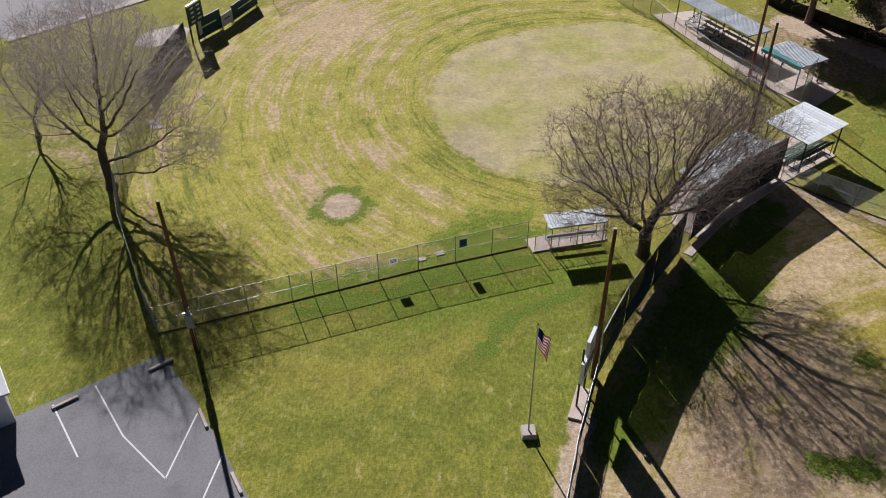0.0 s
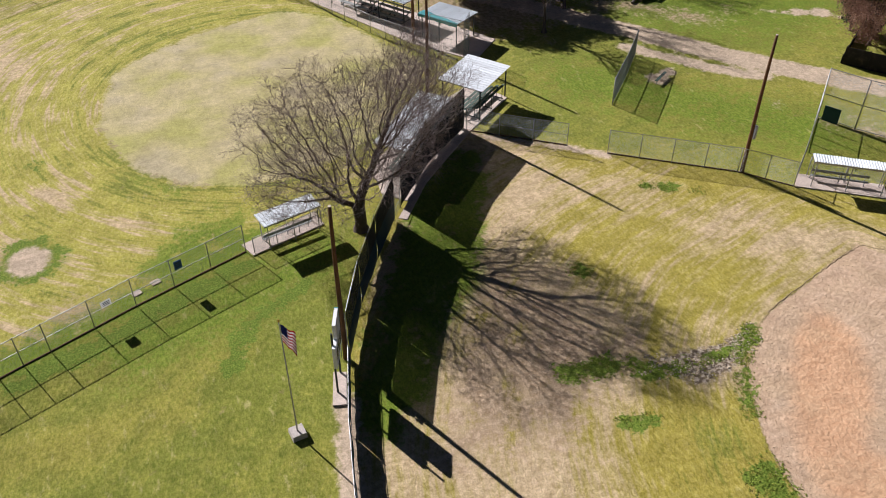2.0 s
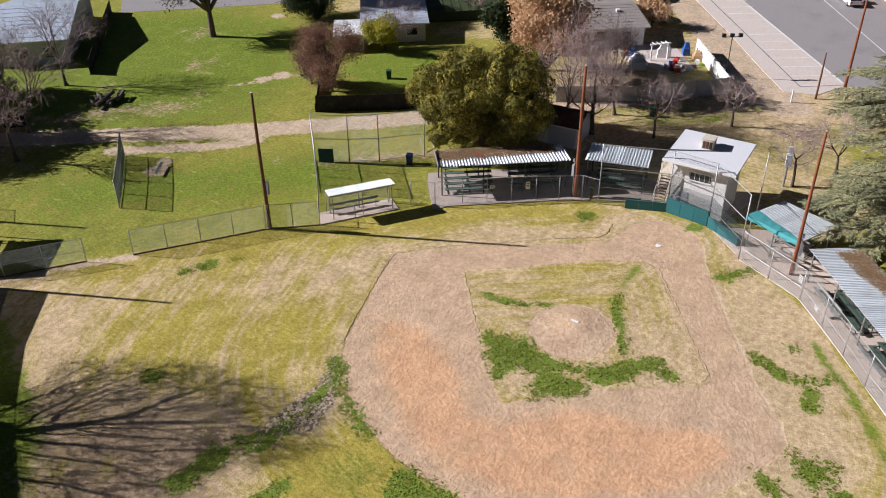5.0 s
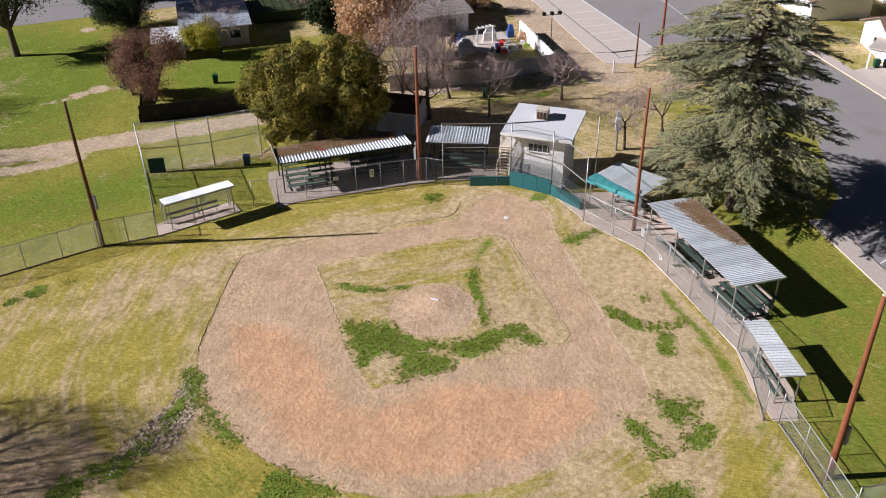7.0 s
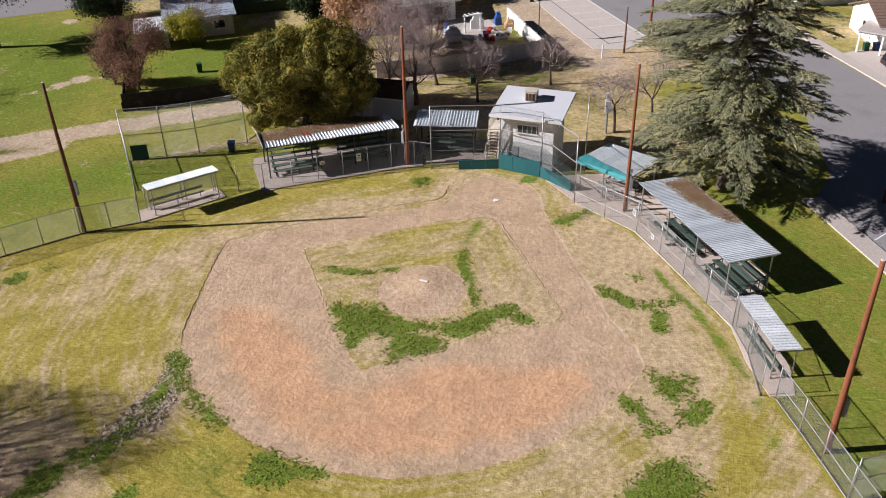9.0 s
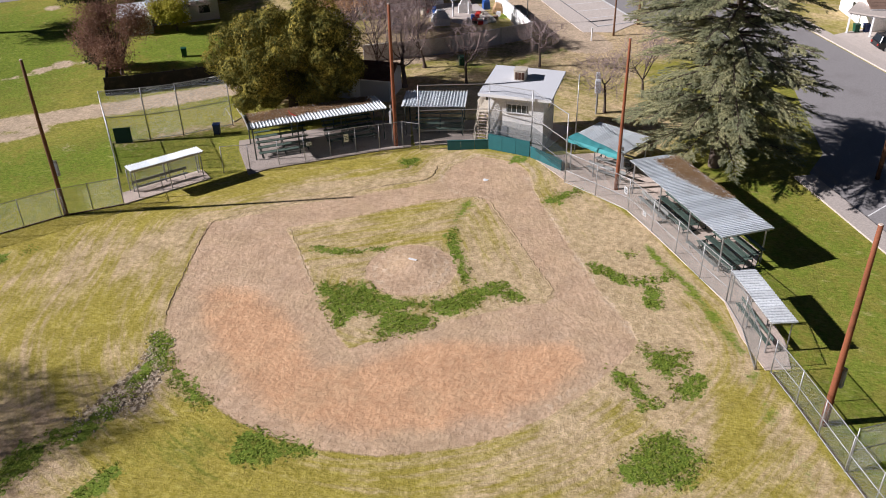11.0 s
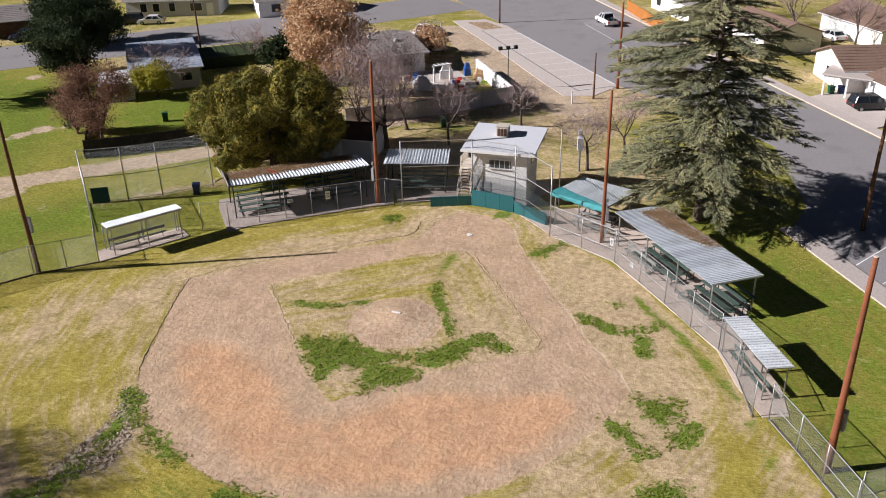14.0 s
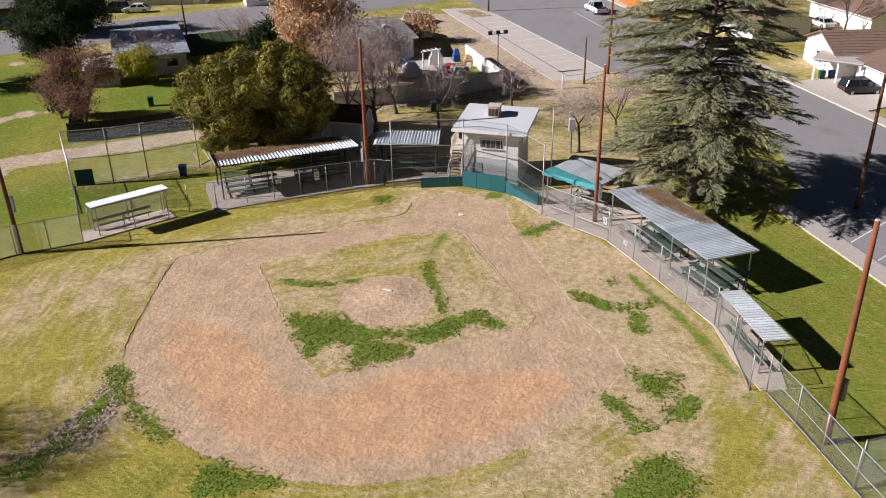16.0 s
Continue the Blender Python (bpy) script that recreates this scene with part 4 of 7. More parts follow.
fence("fence", [(-35.2, 74.5), (-35.4, 80), (-34.9, 86.5)], 2.6, "outfield fence hung with black windscreen cloth", rails=(1.0,), wires=False, screens=((0.1, 2.5, "screen", "black windscreen cloth"),))
fence("fence", [(-27.5, 98), (-24, 103), (-16, 109), (-5, 113)], 2.4, "far outfield fence of plain chain link", rails=(1.0,))
# dividing fence with windscreens
fence("fence", [(4.2, 22), (5.2, 27.5), (6.2, 32.4), (7.75, 38.3)], 1.75, "low chain-link fence with dark blue windscreen along it", rails=(1.0, 0.2), screens=((0.22, 1.62, "bluescreen", "dark blue windscreen cloth"),))
fence("fence", [(7.75, 38.3), (9.9, 43.1), (11.2, 45.4)], 4.4, "high fence hung with black and blue windscreen cloth", rails=(1.0, 0.2), wires=False,
      screens=((0.40, 2.2, "bluescreen", "dark blue windscreen cloth"), (2.2, 4.35, "openscreen", "worn black windscreen cloth")))
fence("fence", [(11.2, 45.4), (12.4, 47.6), (15.2, 52.1)], 4.4, "high fence hung with dense black windscreen cloth", rails=(1.0, 0.2), wires=False,
      screens=((0.22, 2.3, "bluescreen", "dark blue windscreen cloth"), (2.3, 4.3, "screen", "black windscreen cloth")))
fence("fence", [(15.2, 52.1), (16.2, 53.6)], 4.4, "bare bay of a high chain-link fence", rails=(1.0, 0.2))
fence("fence", [(16.2, 53.6), (20.4, 58.8), (25.4, 63.2)], 4.4, "high fence with torn black windscreen cloth before bleachers", rails=(1.0, 0.2), wires=False,
      screens=((0.2, 2.1, "screen", "black windscreen cloth"), (2.1, 4.35, "openscreen", "worn black windscreen cloth")))
# third-base side
fence("fence", [(25.6, 62.9), (33.2, 57.3)], 2.3, "short chain-link fence beside the covered bleachers", rails=(1.0, 0.5), board=0.1)
fence("fence", [(36.0, 54.85), (45.1, 48.35), (48.25, 44.85)], 2.45, "chain-link fence along dry outfield grass", rails=(1.0,), board=0.1)
fence("fence", [(55.6, 40.2), (56.6, 38.2), (58.4, 36.4), (62.6, 31.0), (65.0, 27.5), (65.0, 25.86)], 2.5, "chain-link fence in front of covered bleachers", wire="darkwire", gauge=0.0022, rails=(1.0,), spacing=2.4)
# backstop
fence("backstop", [(65.0, 25.86), (67.17, 20.1), (66.7, 16.15), (62.75, 12.2)], 6.05, "high chain-link backstop behind home plate", rails=(1.0, 0.62, 0.3), spacing=4.2, r=0.05, step=0.12, wire="darkwire", gauge=0.0019,
      screens=((0.9, 2.9, "netscreen", "dark see-through netting"),))
# first-base side
fence("fence", [(62.75, 12.2), (59.6, 6.5), (57.0, 4.3), (54.4, 2.25), (51.8, 0.3), (49.5, -1.6)], 2.75, "tall chain-link fence in front of first-base bleachers", rails=(1.0, 0.42, 0.03), spacing=3.3)
fence("fence", [(49.5, -1.6), (46.9, -2.75), (43.1, -3.7)], 2.45, "chain-link fence in front of the dugout", rails=(1.0, 0.04), spacing=2.8)
fence("fence", [(43.1, -4.6), (40.7, -6.0), (38.6, -7.15), (36.3, -8.4), (30, -12)], 2.45, "chain-link fence with a wooden light pole behind it", rails=(1.0, 0.5, 0.03), spacing=2.4, board=0.08)
fence("fence", [(36.4, -8.5), (37.8, -10.5), (40.6, -14.5)], 2.9, "chain-link fence panel standing off the outfield fence", rails=(1.0, 0.5), spacing=2.4)

banner = thing("sheet", -32.6, 68.9, 0.02, radians(125), "white plywood sheet lying at the foot of the outfield fence", "sheet")
part("board", Geo().box(0, 0, 0, 1.9, 1.1, 0.06), M["pave"], banner)
# ---- wooden light poles ----
def pole(x, y, h, mat, label, box_at=None, r=0.19, lean=(0, 0)):
    root = thing("utility_pole", x, y, 0, 0, label, "pole", "wooden light poles")
    k = [i / 6 for i in range(7)]
    g = Geo().run([(lean[0] * a + 0.02 * math.sin(5 * a + x), lean[1] * a, h * a) for a in k], [r * (1 - 0.42 * a) for a in k], 12)
    part("shaft", g, M[mat], root, "", True)
    part("cap", Geo().tube((lean[0], lean[1], h), (lean[0], lean[1], h + 0.03), r * 0.6, r * 0.5, 12), M["concrete"], root)
    if box_at:
        z, turn = box_at
        b = part("meter_box", Geo().box(r + 0.12, 0, z, 0.22, 0.5, 1.15), M["meter"], root, "grey electric box", at=(0, 0, 0), turn=turn)
        part("conduit", Geo().tube((r + 0.05, 0.1, 0.1), (r + 0.05, 0.1, z), 0.03, None, 6), M["steel"], root, at=(0, 0, 0), turn=turn)
        part("bracket", Geo().box(r + 0.06, -0.05, z + 1.2, 0.12, 0.5, 0.12).box(r + 0.1, 0.12, z + 1.45, 0.16, 0.16, 0.3), M["steel"], root, at=(0, 0, 0), turn=turn)
    return root


pole(-19.7, 39.3, 12.9, "wood", "dark brown wooden light pole with a grey box", (2.6, -1.2))
pole(7.6, 38.7, 12.6, "wood", "dark wooden light pole beside the windscreen fence", (2.6, 2.6))
pole(45.45, 48.25, 12.7, "wood", "brown wooden light pole at the fence line", (3.3, 0.3))
pole(65.05, 28.2, 12.8, "redwood", "reddish wooden light pole between covered bleachers", (2.2, 1.5), 0.20)
pole(62.75, 8.0, 12.55, "redwood", "reddish wooden light pole beside the fence", (2.0, -1.3), 0.16)
pole(39.55, -7.42, 12.5, "redwood", "weathered red-brown wooden light pole with electric boxes", (2.6, -0.6), 0.21)
pole(23.4, 67.35, 12.7, "wood", "dark brown wooden light pole between two bleacher roofs", None)
pole(27.0, 82.5, 12.7, "wood", "dark wooden light pole beside far bleachers", None)
pole(106.3, 13.2, 10.6, "redwood", "brown wooden street pole beside the pavement", None)
pole(101.2, 15.3, 5.6, "wood", "short dark wooden post at the car park", None, 0.13)
pole(70.97, -11.8, 11.5, "wood", "dark wooden pole standing in the car park", None)
pole(107.3, 73.8, 9.5, "wood", "wooden street pole beside the side street", None, 0.15)
pole(139.5, 37.5, 9.5, "wood", "wooden street pole on the corner island", None, 0.16)

# ---- covered bleachers and dugouts ----
def ribbed(w, d, zf, zb, pitch, amp, x0=0.0, lap=0.0):
    """A ribbed steel sheet: ribs run from the front edge (y 0) to the back (y d)."""
    g = Geo()
    xs, hs = [], []
    n = max(2, round(w / pitch))
    flat = 0.52 if amp < 0.08 else 0.71
    for i in range(n):
        for q, h in ((0.0, 0), (flat, 0), (flat + 0.07, 1), (0.89, 1), (0.96, 0)):
            xs.append(x0 + (i + q) * w / n)
            hs.append(h * amp)
    xs.append(x0 + w + lap)
    hs.append(0.0)
    k = len(xs)
    v = []
    for off in (0.0, -0.02):
        for y, z in ((0, zf), (d, zb)):
            v += [(x, y, z + h + off) for x, h in zip(xs, hs)]
    f = []
    for i in range(k - 1):
        f += [(i, i + 1, k + i + 1, k + i), (2 * k + i + 1, 2 * k + i, 3 * k + i, 3 * k + i + 1), (2 * k + i, 2 * k + i + 1, i + 1, i), (k + i, k + i + 1, 3 * k + i + 1, 3 * k + i)]
    f += [(0, k, 3 * k, 2 * k), (k - 1, 3 * k - 1, 4 * k - 1, 2 * k - 1)]
    return g.add(v, f)


def shelter(name, a, b, depth, zf, zb, label, roof_mat, front_posts, back_posts, category="shelter", pitch=0.21, amp=0.045, sheet=0.85, post_r=0.06, post_mat="darksteel", group="covered shelters", over=0.35):
    """A lean-to roof on posts: front edge from a to b, the roof lying on the left of that way."""
    run = math.dist(a, b)
    root = thing(name, a[0], a[1], 0, math.atan2(b[1] - a[1], b[0] - a[0]), label, category, group)
    n = max(1, round(run / sheet))
    w = run / n
    for i in range(n):
        sag = random.uniform(-0.012, 0.012)
        part("roof_sheet", ribbed(w, depth, zf + sag, zb + sag, pitch, amp, i * w, 0.012), M[roof_mat], root)
    for y, z in ((over, zf + (zb - zf) * over / depth), (depth - over, zb - (zb - zf) * over / depth)):
        part("beam", Geo().beam((0.05, y, z - 0.12), (run - 0.05, y, z - 0.12), 0.09, 0.16), M[post_mat], root)
    for i in range(n + 1):
        x = min(max(i * w, 0.06), run - 0.06)
        if i % 2 == 0 or i == n:
            part("rafter", Geo().beam((x, 0.05, zf - 0.06), (x, depth - 0.05, zb - 0.06), 0.05, 0.09), M[post_mat], root)
    for i in range(front_posts):
        x = 0.3 + (run - 0.6) * i / max(1, front_posts - 1)
        part("post", Geo().tube((x, over, 0), (x, over, zf - 0.2), post_r, None, 8), M[post_mat], root)
    for i in range(back_posts):
        x = 0.3 + (run - 0.6) * i / max(1, back_posts - 1)
        part("post", Geo().tube((x, depth - over, 0), (x, depth - over, zb - 0.2), post_r, None, 8), M[post_mat], root)
    return root


def bleacher(x, y, turn, length, rows, label, mat="bench", base=0.1):
    """Tiered plank seats on steel frames, rising along local y."""
    root = thing("bleacher", x, y, base, turn, label, "bleacher", "tiered bleachers")
    for r in range(rows):
        yy, z = 0.62 * r, 0.42 + 0.24 * r
        part("seat_plank", Geo().box(length / 2, yy, z, length, 0.26, 0.05), M[mat], root)
        if r:
            part("foot_plank", Geo().box(length / 2, yy - 0.30, z - 0.40 + 0.12, length, 0.24, 0.045), M[mat], root)
    top = 0.42 + 0.24 * (rows - 1)
    for i in range(max(2, round(length / 1.7))):
        xx = 0.25 + (length - 0.5) * i / (max(2, round(length / 1.7)) - 1)
        g = Geo().beam((xx, -0.1, 0.30), (xx, 0.62 * (rows - 1) + 0.1, top - 0.05), 0.06, 0.07)
        g.beam((xx, -0.1, 0.03), (xx, 0.62 * (rows - 1) + 0.1, 0.03), 0.06, 0.06)
        part("frame", g, M["darksteel"], root)
        for r in range(rows):
            part("strut", Geo().beam((xx, 0.62 * r, 0.0), (xx, 0.62 * r, 0.42 + 0.24 * r), 0.05, 0.05), M["darksteel"], root)
    return root


def bench(x, y, turn, length, label, mat="greybench", back=True, base=0.1):
    root = thing("bench", x, y, base, turn, label, "bench", "player benches")
    part("seat", Geo().box(length / 2, 0, 0.42, length, 0.28, 0.045), M[mat], root)
    if back:
        part("backrest", Geo().box(length / 2, 0.22, 0.70, length, 0.04, 0.24), M[mat], root)
    for i in range(3):
        xx = 0.3 + (length - 0.6) * i / 2
        g = Geo().beam((xx, 0, 0), (xx, 0, 0.42), 0.06, 0.06)
        if back:
            g.beam((xx, 0.12, 0.3), (xx, 0.24, 0.95), 0.05, 0.05)
        part("leg", g, M["steel"], root)
    return root


def slab(name, outline, top, label, mat="concrete"):
    return piece(name, Geo().slab(outline, -0.1, top), M[mat], label, "slab")


# third-base dugout, white ribbed roof
slab("dugout_slab_1", [(48.3, 44.8), (54.3, 40.7), (55.5, 42.3), (49.7, 46.3)], 0.1, "pale concrete slab under the dugout")
shelter("dugout", (49.2, 44.35), (54.2, 40.85), 1.6, 2.62, 2.42, "small dugout with white ribbed steel roof on steel posts", "roof", 3, 3, "dugout", 0.21, 0.06, post_r=0.045, post_mat="steel", over=0.15)
bench(50.1, 45.2, math.atan2(-3.5, 5.0), 4.6, "grey player bench under a dugout roof")
fence("fence", [(50.25, 45.75), (55.1, 42.25)], 2.0, "chain-link back of the dugout", rails=(1.0,), spacing=2.9)

# third-base covered bleachers
T3 = math.atan2(-9.5, 7.7)
# this slab's colour already holds part of the roof's shade
slab("bleacher_slab_1", [(55.9, 38.0), (57.4, 36.9), (63.6, 29.2), (65.2, 26.8), (70.5, 29.0), (69.5, 32.6), (61.6, 42.4), (60.0, 41.4)], 0.08, "worn concrete slab under covered bleachers, darkened for roof shade", "shadeslab")
long_roof = shelter("bleacher_roof", (58.1, 38.75), (65.85, 29.25), 4.3, 3.2, 2.75, "long zinc roof covered in dead leaves over bleachers", "sheet", 4, 4, "roof", 0.27, 0.11)
part("flashing", Geo().beam((-0.05, 0.0, 3.28), (-0.10, 4.3, 2.98), 0.03, 0.34), M["steel"], long_roof, "bent grey edge flashing")
bough = thing("fallen_branch", 62.1, 36.9, 3.17, 1.1, "red-brown dead branch lying on a zinc roof", "branch")
part("stem", Geo().run([(-0.75, 0, 0.08), (-0.2, 0.08, 0.12), (0.5, -0.05, 0.22)], [0.04, 0.035, 0.02], 6), M["red"], bough)
part("shoot", Geo().tube((-0.2, 0.08, 0.12), (0.15, 0.45, 0.25), 0.025, 0.012, 6), M["red"], bough)
bleacher(58.9, 38.6, T3, 4.6, 5, "green plank bleachers under a zinc roof")
bleacher(63.0, 34.0, T3, 4.6, 5, "shaded green plank bleachers under a zinc roof")
shelter("bleacher_roof", (67.05, 28.4), (68.6, 22.8), 4.0, 3.0, 2.9, "small zinc roof with broad ribs beside a pole", "sheet", 2, 2, "roof", 0.27, 0.10)
bleacher(68.0, 27.6, math.atan2(-5.6, 1.55), 4.6, 4, "dark plank bleachers behind the backstop fence")
# same darkened concrete, with roof shade put into the colour
slab("bleacher_slab_2", [(65.6, 26.6), (67.6, 21.4), (72.6, 23.2), (70.5, 28.9)], 0.08, "concrete slab behind the backstop", "shadeslab")

# first-base side: dugout with tarpaulin, long roof, small dugout
slab("bleacher_slab_3", [(63.1, 12.3), (59.9, 6.8), (57.1, 4.45), (52.0, 0.4), (49.5, -1.5), (45.9, -2.8), (43.2, -4.3), (43.8, -5.7), (46.4, -5.3), (52.2, -2.9), (56.5, -3.4), (66.5, 4.7), (69.5, 9.5), (66.9, 15.4), (66.4, 15.9)], 0.045, "long worn concrete walk under first-base shelters")
tealdug = shelter("dugout", (65.1, 12.75), (63.1, 7.95), 4.9, 2.85, 2.7, "grey zinc dugout roof with a teal tarpaulin along its front", "sheet", 3, 3, "dugout", 0.17, 0.035, post_mat="steel")


def tarp(root, run, depth, zf, zb, reach, drop):
    g, n, rows = Geo(), 28, []
    for i in range(n + 1):
        s = run * i / n
        r = reach * (1 - 0.80 * (i / n)) + 0.05 * math.sin(s * 2.3)
        sag = drop * (0.75 + 0.5 * (i / n)) + 0.03 * math.sin(s * 5) + 0.02 * math.sin(s * 11)
        fold = 0.02 * math.sin(s * 7) + 0.015 * math.sin(s * 17)
        rows.append([(s, r, zf + (zb - zf) * r / depth + 0.065), (s, r * 0.5, zf + (zb - zf) * r * 0.5 / depth + 0.085 + fold), (s, -0.03, zf + 0.06), (s, -0.07 - fold, zf - sag * 0.5), (s, -0.05 + fold, zf - sag)])
    v = [p for row in rows for p in row]
    k = len(v)
    v += [(x, y, z - 0.012) for x, y, z in v]
    f = []
    for i in range(n):
        for j in range(4):
            q = i * 5 + j
            f += [(q, q + 1, q + 6, q + 5), (k + q + 5, k + q + 6, k + q + 1, k + q)]
    part("tarpaulin", g.add(v, f), M["tarp"], root, "bright teal tarpaulin")


tarp(tealdug, math.dist((65.1, 12.75), (63.1, 7.95)), 4.9, 2.85, 2.7, 1.5, 0.30)
bench(65.2, 10.9, math.atan2(-4.8, -2.0), 3.6, "player bench under a tarpaulin-edged roof")
bleacher(67.0, 10.6, math.atan2(-4.8, -2.0), 3.4, 3, "low plank bleachers in a dugout", "greybench")
T1 = math.atan2(-7.8, -9.75)
shelter("bleacher_roof", (62.4, 7.1), (52.6, -0.7), 4.1, 2.95, 2.85, "long silver corrugated roof with brown fallen leaves", "sheet", 4, 4, "roof", 0.21, 0.065, post_mat="steel")
bleacher(60.9, 4.9, T1, 4.8, 4, "green plank bleachers in the roof's shade")
bleacher(55.9, 0.9, T1, 4.0, 5, "green plank bleachers at the roof's sunny end")
bench(61.2, 5.9, T1, 3.8, "low bench beside the fence")
bench(55.6, 1.6, T1, 3.6, "low sunlit bench beside the fence", back=False)
shelter("dugout", (49.6, -1.55), (44.55, -4.2), 1.65, 2.45, 2.35, "small dugout with pale blue-grey ribbed steel roof", "roof", 3, 3, "dugout", 0.24, 0.05, post_r=0.045, post_mat="steel", over=0.15)
bench(48.9, -2.3, math.atan2(-2.65, -5.05), 4.4, "dark player bench under a ribbed roof", "bench")

# far field: dugout, long roof behind the windscreen, white roof, far bleachers
slab("dugout_slab_2", [(3.75, 51.5), (9.75, 53.5), (9.5, 55.4), (3.1, 53.1)], 0.1, "pale concrete slab under the far field's dugout")
shelter("dugout", (9.15, 54.55), (4.45, 53.3), 1.75, 2.5, 2.4, "small dugout with zinc ribbed roof beside a bare tree", "sheet", 3, 3, "dugout", 0.26, 0.06, post_r=0.045, post_mat="steel", over=0.15)
bench(8.8, 53.7, math.atan2(-1.25, -4.7), 4.2, "grey player bench on a concrete slab")
fence("fence", [(3.9, 51.8), (9.6, 53.65)], 1.5, "low chain-link front of the dugout", rails=(1.0,), spacing=2.0)
T0 = math.atan2(-7.3, -6.7)
slab("bleacher_slab_4", [(15.3, 55.9), (17.2, 54.0), (26.0, 62.7), (31.6, 67.2), (29.5, 71.2), (23.2, 67.4), (15.6, 60.2)], 0.08, "concrete slab under the far field's bleachers")
shelter("bleacher_roof", (22.3, 66.6), (15.7, 59.4), 4.0, 2.9, 2.8, "pale corrugated roof shaded by bare branches", "roof", 4, 4, "roof", 0.2, 0.04)
bleacher(22.8, 65.0, T0, 4.0, 4, "dark plank bleachers under a pale roof")
bleacher(19.6, 61.6, T0, 4.2, 4, "dark plank bleachers under a pale roof")
shelter("bleacher_roof", (28.9, 71.0), (24.4, 67.25), 4.7, 3.4, 3.3, "white painted sheet roof with dark streaks on steel posts", "roof", 2, 2, "roof", 0.6, 0.02, post_r=0.075)
bleacher(29.6, 69.2, math.atan2(-3.75, -4.5), 5.0, 5, "dark plank bleachers under a white roof")
slab("bleacher_slab_5", [(18.6, 97.0), (26.6, 81.8), (31.6, 75.6), (35.5, 79.6), (31.0, 87.0), (23.5, 98.5)], 0.08, "concrete walk under far bleachers")
shelter("bleacher_roof", (20.6, 95.3), (26.9, 85.5), 3.4, 3.0, 2.9, "long pale zinc roof over far bleachers", "sheet", 4, 4, "roof", 0.2, 0.04)
bleacher(21.9, 94.6, math.atan2(-9.8, 6.3), 4.6, 4, "grey plank bleachers under a far roof", "greybench")
bleacher(24.6, 90.4, math.atan2(-9.8, 6.3), 4.6, 4, "grey plank bleachers under a far roof", "greybench")
far_teal = shelter("dugout", (27.7, 82.9), (30.7, 78.8), 4.2, 2.85, 2.7, "zinc dugout roof with a teal tarpaulin beside dark shade", "sheet", 3, 3, "dugout", 0.2, 0.04, post_mat="darksteel")
tarp(far_teal, math.dist((27.7, 82.9), (30.7, 78.8)), 4.2, 2.85, 2.7, 1.1, 0.30)
fence("fence", [(14.6, 101.4), (18.3, 97.3), (20.3, 92.1), (23.1, 85.9), (25.4, 82.2), (27.6, 78.7)], 2.2, "chain-link fence in front of far bleachers", rails=(1.0,), spacing=2.6)
fence("backstop", [(27.6, 78.7), (30.3, 75.7), (31.6, 77.6)], 4.6, "high chain-link backstop panels of the far field", rails=(1.0, 0.5), spacing=3.0)

# practice backstops
fence("backstop", [(40.6, 62.4), (44.4, 66.6), (48.0, 70.9)], 2.9, "old chain-link practice backstop on green grass", rails=(1.0, 0.5, 0.04), spacing=2.9, r=0.045, step=0.06)
fence("backstop", [(52.8, 48.95), (55.2, 51.3), (57.6, 53.6)], 5.1, "high chain-link practice cage side", rails=(1.0, 0.5, 0.03), spacing=2.2, r=0.05, step=0.07)
fence("backstop", [(57.6, 53.6), (59.4, 50.5), (61.2, 48.1), (64.6, 44.9)], 5.1, "high chain-link practice cage back", rails=(1.0, 0.5, 0.03), spacing=4, r=0.05)
fence("fence", [(48.3, 44.9), (52.8, 48.95)], 2.0, "chain-link gate fence beside the dugout", rails=(1.0,), spacing=2.2)
arms = thing("cage_arm", 61.2, 48.1, 5.1, math.atan2(-0.7, 0.7), "bent steel arms on top of a practice cage", "arm")
for x in (-2.4, 0.0, 3.2):
    part("arm", Geo().tube((x, 0, 0), (x + 0.2, -1.5, 0.55), 0.035, None, 6), M["steel"], arms)
part("brace", Geo().tube((-2.4, -0.9, 0.33), (0.1, -0.9, 0.33), 0.025, None, 6), M["steel"], arms)
# flat dark green panel standing against the cage wire
pad = thing("wall_pad", 57.75, 53.1, 0, math.atan2(-3.1, 1.8), "dark green panel at the foot of a cage", "pad")
part("panel", Geo().box(0.75, 0, 0.0, 1.5, 0.08, 1.5), M["boardgreen"], pad)

# padded wall at the foot of the backstop
for a, b, h in (((65.75, 23.5), (67.1, 20.15), 0.85), ((67.1, 20.1), (66.62, 16.2), 1.4), ((66.55, 16.1), (64.8, 12.95), 1.0)):
    run = math.dist(a, b)
    root = thing("wall_pad", a[0] - 0.12, a[1], 0, math.atan2(b[1] - a[1], b[0] - a[0]), "dark teal padded wall at the foot of the backstop", "pad", "backstop pads")
    n = max(1, round(run / 1.25))
    for i in range(n):
        part("panel", Geo().box((i + 0.5) * run / n, 0, 0.02, run / n - 0.02, 0.10, h), M["teal"], root)
    part("cap_rail", Geo().beam((0, 0, h + 0.04), (run, 0, h + 0.04), 0.12, 0.05), M["teal"], root)

